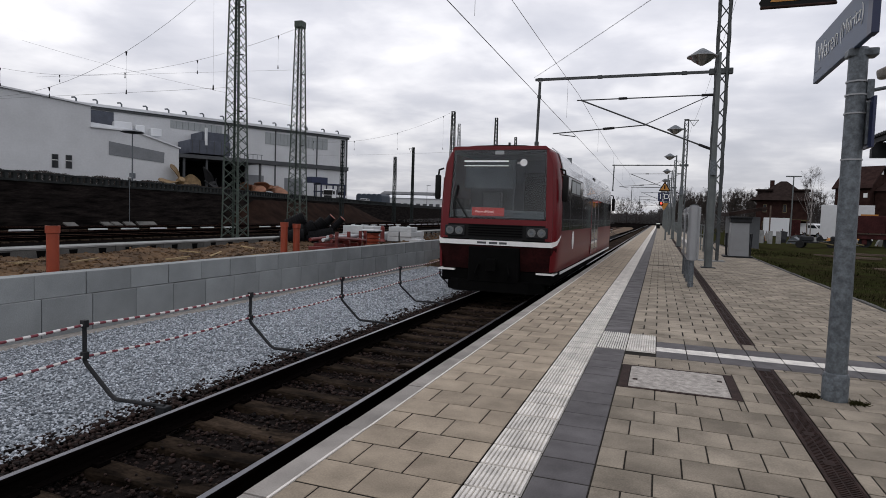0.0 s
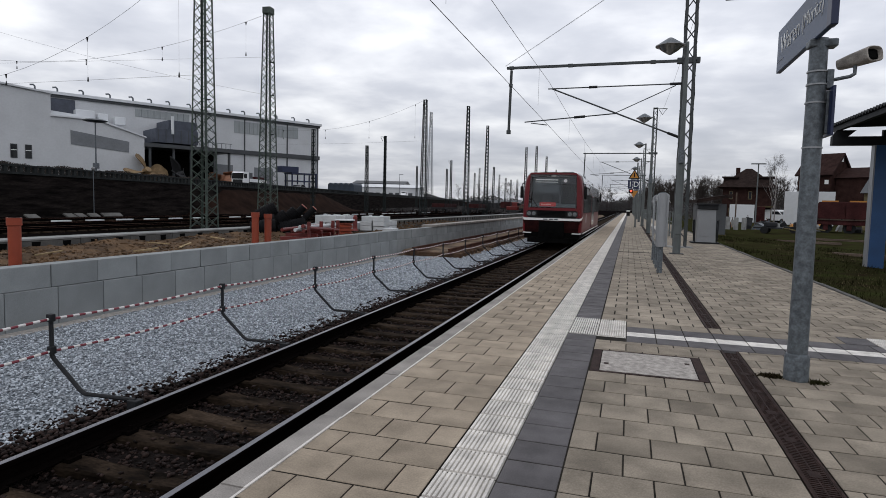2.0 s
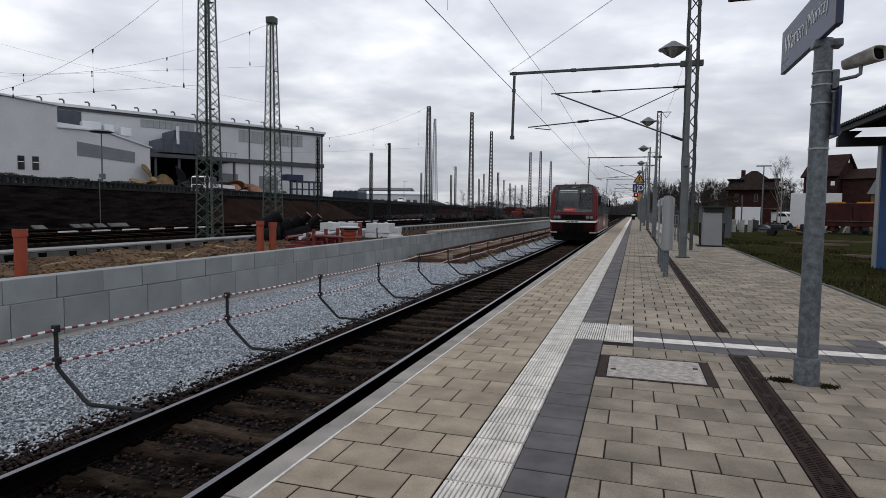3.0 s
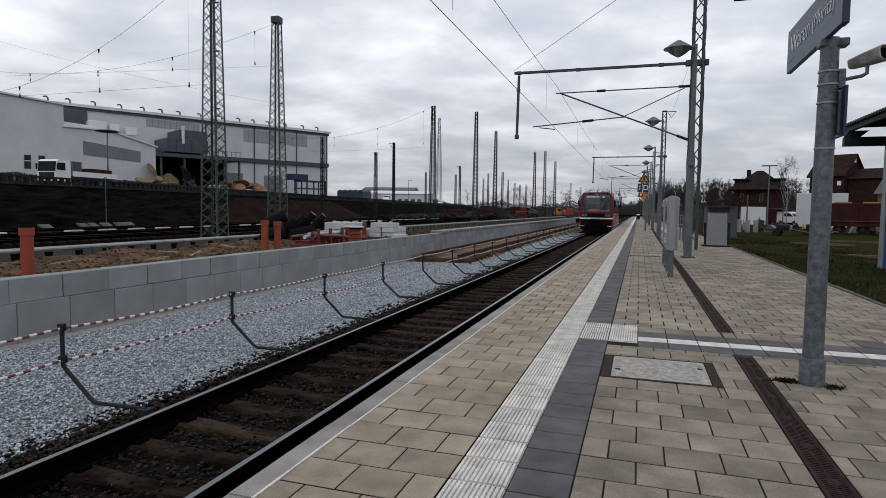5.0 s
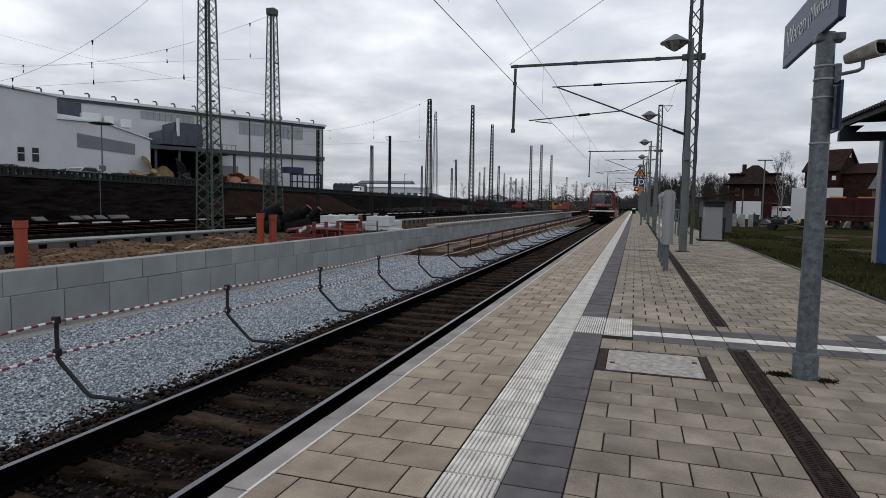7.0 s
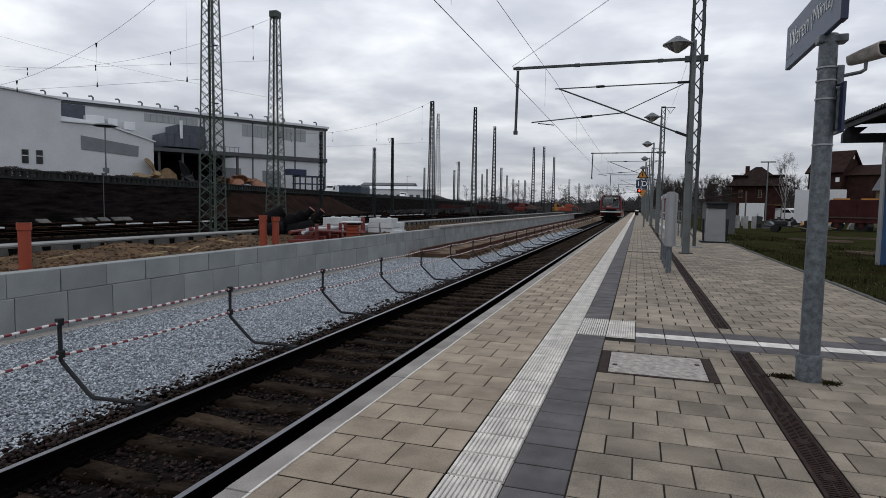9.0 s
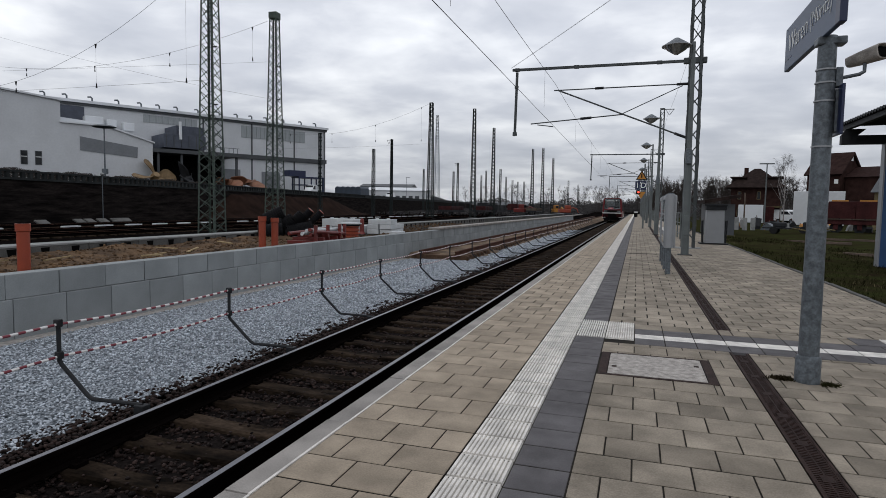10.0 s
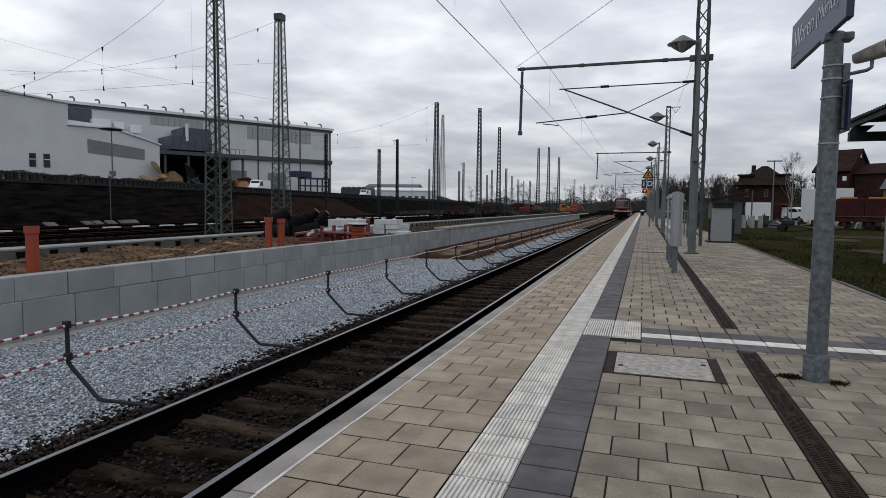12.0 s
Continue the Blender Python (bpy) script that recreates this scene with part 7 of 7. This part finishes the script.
def flat_wagon():
    t = thing("flat_wagon", pose(21.9, 58.5, -0.4, 0, 0, -18), "oxide-red low-sided railway wagon on rusty wheels", "railway wagon")
    part("underframe", box(bm_(), -7, 7, -1.2, 1.2, 0.75, 1.15, 0.02), WAGON, t)
    part("deck", box(bm_(), -7, 7, -1.3, 1.3, 1.15, 1.27), WOOD_OLD, t, "weathered plank deck")
    for k in range(6):
        part("dropside", box(bm_(), -6.3 + k * 2.1, -4.25 + k * 2.1, -1.33, -1.28, 1.27, 2.62), WAGON, t)
    part("load", box(bm_(), -6.2, 6.4, -1.0, 1.0, 1.27, 2.72, 0.05), WAGON, t)
    for k in range(6):
        part("yellow_bar", box(bm_(), -6.0 + k * 2.0, -4.8 + k * 2.0, -0.6, -0.4, 2.72, 2.84), YELLOW, t)
    for k in range(4):
        part("stake", box(bm_(), -6.3 + k * 0.9, -6.2 + k * 0.9, -1.32, -1.25, 1.2, 1.9), STEEL_DARK, t)
    for x in (-5.6, -3.9, 3.9, 5.6):
        for s in (-1, 1):
            w = part("wheel", rod(bm_(), (x, s * 0.75 - 0.07, 0.46), (x, s * 0.75 + 0.07, 0.46), 0.46, seg=20), STEEL_DARK, t)
            part("axle_box", box(bm_(), x - 0.18, x + 0.18, s * 1.0 - 0.1, s * 1.0 + 0.1, 0.3, 0.75, 0.02), WAGON, w)
    for s in (-1, 1):
        for q in (-0.6, 0.6):
            part("buffer", rod(bm_(), (s * 7.0, q, 1.0), (s * 7.45, q, 1.0), 0.14, seg=12), STEEL_DARK, t)
    r = thing("siding_rails", pose(22.6, 58.5, -0.42, 0, 0, -18), "rusty siding rails in the grass", "track", kind="structure")
    for s in (-0.75, 0.75):
        part("rail", prism(bm_(), [(s - 0.04, -0.1), (s + 0.04, -0.1), (s + 0.04, 0.05), (s - 0.04, 0.05)], "x", -14, 30), RUST, r)


flat_wagon()


def container(x, y, w, d, h, material, label, turn=0, z=None):
    z = lawn_z(x, y) if z is None else z
    t = thing("storage_cabin", pose(x, y, z, 0, 0, turn), label, "container", "site cabins")
    part("body", box(bm_(), -w / 2, w / 2, -d / 2, d / 2, 0.1, h, 0.03), material, t)
    for k in range(int(w / 0.5)):
        part("rib", box(bm_(), -w / 2 + 0.2 + k * 0.5, -w / 2 + 0.26 + k * 0.5, -d / 2 - 0.03, -d / 2, 0.2, h - 0.1), material, t)
    part("skid", box(bm_(), -w / 2, w / 2, -d / 2, d / 2, -0.1, 0.1), STEEL_DARK, t)


container(21.6, 86.0, 5.4, 2.4, 4.3, HALL_WHITE, "tall white site container", -14)
container(15.4, 95.0, 3.1, 2.0, 2.6, ROOF_LIGHT, "low white cabin beyond the grass", -6)
container(17.7, 95.0, 1.1, 1.2, 2.4, WAGON, "rust-red box between the cabins", 8)


def parked(x, y, turn, lab, mt):
    van("parked_van", pose(x, y, lawn_z(x, y), 0, 0, turn), mt, lab, 3.9, 2.0, "parked vans")


parked(21.4, 100.0, 40, "white pick-up van parked beyond the grass", VAN_WHITE)


def trailer(x, y, lab):
    t = thing("trailer", pose(x, y, lawn_z(x, y), 0, 0, 70), lab, "trailer", "small trailers")
    part("deck", box(bm_(), -0.5, 0.5, -1.0, 1.0, 0.40, 0.50, 0.01), STEEL_DARK, t)
    part("engine", box(bm_(), -0.3, 0.3, -0.6, 0.3, 0.50, 0.90, 0.1), STEEL_DARK, t)
    part("drawbar", rod(bm_(), (0, -1.0, 0.45), (0, -1.9, 0.30), 0.05), STRAW, t)
    for s in (-1, 1):
        part("wheel", rod(bm_(), (s * 0.5, 0.2, 0.28), (s * 0.65, 0.2, 0.28), 0.28, seg=16), TYRE, t)


trailer(10.4, 52.0, "yellow trailer with a dark engine unit")
trailer(13.0, 54.5, "small yellow trailer with black machine")


def bollards():
    me = mesh_of("shaft", box(bm_(), -0.15, 0.15, -0.15, 0.15, 0, 1.1, 0.03), CONCRETE)
    for i, (x, y) in enumerate(((7.4, 56.0), (8.2, 57.0), (9.0, 58.0), (9.9, 59.5))):
        t = thing("concrete_post", pose(x, y, lawn_z(x, y), 0, 0, 12 * i), "pale concrete block post in the grass", "post", "concrete posts")
        piece("shaft", me, t, Matrix())
    lp = thing("yard_lamp", pose(13.6, 75.0, -0.4), "tall thin lamp post with a flat head", "street lamp")
    part("pole", rod(bm_(), (0, 0, 0), (0, 0, 7.0), 0.08, 0.06), POLE_GREY, lp)
    part("head", box(bm_(), -0.75, 0.75, -0.12, 0.12, 7.0, 7.12), POLE_GREY, lp)
    for x, y, h in ((12.0, 78.0, 4.0), (14.8, 41.0, 1.7), (19.0, 55.0, 3.2)):
        p = thing("timber_post", pose(x, y, -0.5), "weathered upright timber post", "post", "timber posts")
        part("shaft", box(bm_(), -0.07, 0.07, -0.07, 0.07, 0, h), WOOD_OLD, p)
    for i, (x, y, l, a) in enumerate(((8.8, 26.5, 2.4, 62), (9.4, 37.0, 3.0, 70), (12.5, 42.0, 5.0, 75))):
        t = thing("timber_beam", pose(x, y, lawn_z(x, y), 0, 0, a), "weathered pale timber lying in the grass", "timber", "loose timbers")
        part("beam", box(bm_(), -0.08, 0.08, -l / 2, l / 2, 0.0, 0.12, 0.01), WOOD_OLD, t)


bollards()


# ---- plants ----
def tufts():
    """Clumps of longer grass, and dry blades between them."""
    rng = np.random.default_rng(12)
    for name, material, clumps, each, label in (("grass_blades", GRASS, 150, 70, "tufts of green grass beside the platform"), ("dry_blades", STRAW, 60, 40, "dry straw-coloured grass blades")):
        V, F = [], []
        for i in range(clumps):
            cy = 8 + 30 * rng.uniform() ** 1.6
            cx = 3.75 + rng.uniform() ** 1.3 * 8
            size = rng.uniform(0.15, 0.45)
            for k in range(each):
                x, y = max(3.66, cx + rng.normal() * size), cy + rng.normal() * size * 1.4
                h = rng.uniform(0.03, 0.12) * (1.0 if material is GRASS else 0.5)
                w = 0.005 + y * 0.0004
                a, lean = rng.uniform(0, math.tau), rng.uniform(0.3, 1.3) * h
                z = lawn_z(x, y)
                n = len(V)
                V += [(x - w * math.sin(a), y + w * math.cos(a), z - 0.02), (x + w * math.sin(a), y - w * math.cos(a), z - 0.02), (x + lean * math.cos(a), y + lean * math.sin(a), z + h)]
                F.append((n, n + 1, n + 2))
        tagged(new(name, mesh_arrays(name, V, F, material)), label, "grass", kind="stuff")


tufts()


def bare_tree(name, m, height, spread, seed, bark, twigs, label, category="tree", group=""):
    """Leafless: a tapered trunk, limbs that fork, and a haze of fine twigs."""
    rnd = random.Random(seed)
    t = thing(name, m, label, category, group)
    bm = bm_()
    ends = []

    def grow(p, d, length, r, level):
        q = p + d * length
        rod(bm, p, q, r, r * 0.62, seg=7 if level < 2 else 4, caps=False)
        if level >= 3:
            ends.append((p, q))
            return
        for i in range(4 if level else 7):
            f = rnd.uniform(0.35, 1.0) if level else 0.28 + 0.72 * i / 6
            side = Vector((rnd.uniform(-1, 1), rnd.uniform(-1, 1), rnd.uniform(0.0, 0.7))).normalized()
            nd = (d * rnd.uniform(0.6, 1.1) + side * spread).normalized()
            grow(p + d * length * f, nd, length * rnd.uniform(0.42, 0.62) * (1.1 - 0.5 * f if not level else 1), r * 0.42 * (1.15 - 0.5 * f), level + 1)

    grow(Vector((0, 0, -0.1)), Vector((0, 0, 1)), height * 0.82, height * 0.010, 0)
    part("trunk", bm, bark, t, smooth=True)
    V, F = [], []
    for p, q in ends:
        for i in range(16):
            s = p.lerp(q, rnd.uniform(0.1, 1))
            d = Vector((rnd.gauss(0, 1), rnd.gauss(0, 1), rnd.gauss(0.35, 0.8))).normalized() * height * rnd.uniform(0.03, 0.085)
            w = Vector((rnd.gauss(0, 1), rnd.gauss(0, 1), rnd.gauss(0, 1))).normalized() * height * 0.0011
            k = len(V)
            V += [s - w, s + w, s + d]
            F.append((k, k + 1, k + 2))
    ob = new("crown", mesh_arrays("crown", V, F, twigs))
    ob.parent = t
    return t


bare_tree("birch_tree", pose(19.0, 92, -0.4), 8.3, 0.30, 3, BIRCH, TWIG, "bare pale-barked birch behind the vans")
kinds = [bare_tree("bare_tree", pose(40 + 6 * k, 205, -0.5), 8.6 + 0.8 * k, 0.26 + 0.06 * k, 20 + k, BARK, TWIG, "tall leafless grey tree of the distant wood", group="distant trees") for k in range(3)]
rnd_t = random.Random(6)
for i in range(180):
    y = rnd_t.uniform(185, 250)
    x = 5 + i * 0.23 + rnd_t.uniform(-1, 1)
    copy_thing(kinds[i % 3], pose(x, y, -0.5, 0, 0, rnd_t.uniform(0, 360)))
bushy = [bare_tree("round_tree", pose(-16 + 16 * k, 320 + 6 * k, -0.5), 12 - k, 0.95, 40 + k, BARK, TWIG, "broad leafless tree at the end of the line", group="trees at the line's end") for k in range(2)]
for i in range(54):
    y = rnd_t.uniform(290, 400)
    x = (-85 + i * 2.6 if i % 3 else -24 + i * 0.9) + rnd_t.uniform(-3, 3)
    if abs(x - TRACK_X) > 5:
        copy_thing(bushy[i % 2], pose(x, y, -0.5, 0, 0, rnd_t.uniform(0, 360)) @ Matrix.Diagonal((1, 1, 1, 1)))


def far_woods():
    rng = np.random.default_rng(15)
    pts, sizes = [], []
    for x0, x1, y0, y1, h, n, z0 in ((-230, -12, 420, 480, 9.5, 26000, -0.9), (2, 150, 300, 360, 11.0, 16000, -0.9), (-24, 10, 400, 470, 11.0, 8000, -0.9), (-120, -20, 250, 300, 2.4, 9000, -0.9), (-60, -16, 130, 230, 1.1, 5000, -0.9), (2.5, 14, 110, 300, 2.6, 5000, -0.5)):
        x, y = rng.uniform(x0, x1, n), rng.uniform(y0, y1, n)
        hh = h * (0.72 + 0.16 * np.sin(x * 0.11 + 0.4) + 0.10 * np.sin(x * 0.37 + y * 0.1) + 0.07 * np.sin(x * 1.1 + 1))
        pts.append(np.stack([x, y, z0 + hh * rng.uniform(0, 1, n) ** 0.85], 1))
        sizes.append(rng.uniform(0.12, 0.42, n) * (1.0 if h > 5 else 0.45) + 0.03)
    ob = scatter("far_woods", HAZY_WOOD, np.concatenate(pts), np.concatenate(sizes), 16, 0.9)
    tagged(ob, "leafless woods and scrub along the horizon, haze painted into their colour", "woods", kind="stuff")


far_woods()


def far_ridge():
    """Wooded rise that closes the view at the end of the line."""
    bm = bm_()
    rows = []
    for i in range(91):
        x = -420 + i * 10
        h = 6.5 + 3.0 * math.sin(x * 0.021) + rough(x, 0, 0.05, 3.0) + rough(x, 9, 0.3, 1.0)
        rows.append([bm.verts.new((x, y, z)) for y, z in ((470, -1.0), (486, h * 0.75), (500, h), (560, -1.0))])
    for a, b in zip(rows, rows[1:]):
        for k in range(3):
            bm.faces.new((a[k], b[k], b[k + 1], a[k + 1]))
    tagged(part("wooded_ridge", bm, HAZY_WOOD), "wooded rise at the horizon, haze painted into its colour", "backdrop", kind="structure")


far_ridge()


def scrap():
    """Rubble and scrap lying along the siding."""
    rnd = random.Random(77)
    for i in range(22):
        x, y = 8.6 + i * 0.52 + rnd.uniform(-0.3, 0.3), rnd.uniform(60, 70)
        kind = i % 4
        mt, lab = ((STEEL_DARK, "dark scrap machine part lying beyond the grass"), (GALV, "grey scrap sheet leaning on the scrap row"), (YELLOW, "dull yellow machine part in the scrap row"), (CONCRETE, "broken grey concrete lump in the scrap row"))[kind]
        t = thing("scrap_piece", pose(x, y, lawn_z(x, y) - 0.05, rnd.uniform(-12, 12), rnd.uniform(-15, 15), rnd.uniform(0, 180)), lab, "scrap", "scrap row")
        w, d, h = rnd.uniform(0.2, 0.5), rnd.uniform(0.12, 0.35), rnd.uniform(0.3, 0.85)
        if kind == 0:
            w, d, h = w * 1.7, d * 1.5, h * 1.35
        part("main_piece", prism(bm_(), [(-w, 0), (w, 0), (w * rnd.uniform(0.5, 1), h * rnd.uniform(0.5, 1)), (w * rnd.uniform(-0.3, 0.3), h), (-w * rnd.uniform(0.6, 1), h * rnd.uniform(0.4, 0.9))], "y", -d, d), mt, t)
        part("bar", rod(bm_(), (-w * 0.8, -d * 1.2, 0.05), (w * 0.9, d * 0.6, h * rnd.uniform(0.9, 1.4)), 0.035, seg=6), RUST, t)


scrap()


def motions():
    move_train()
    move_vehicles()


motions()
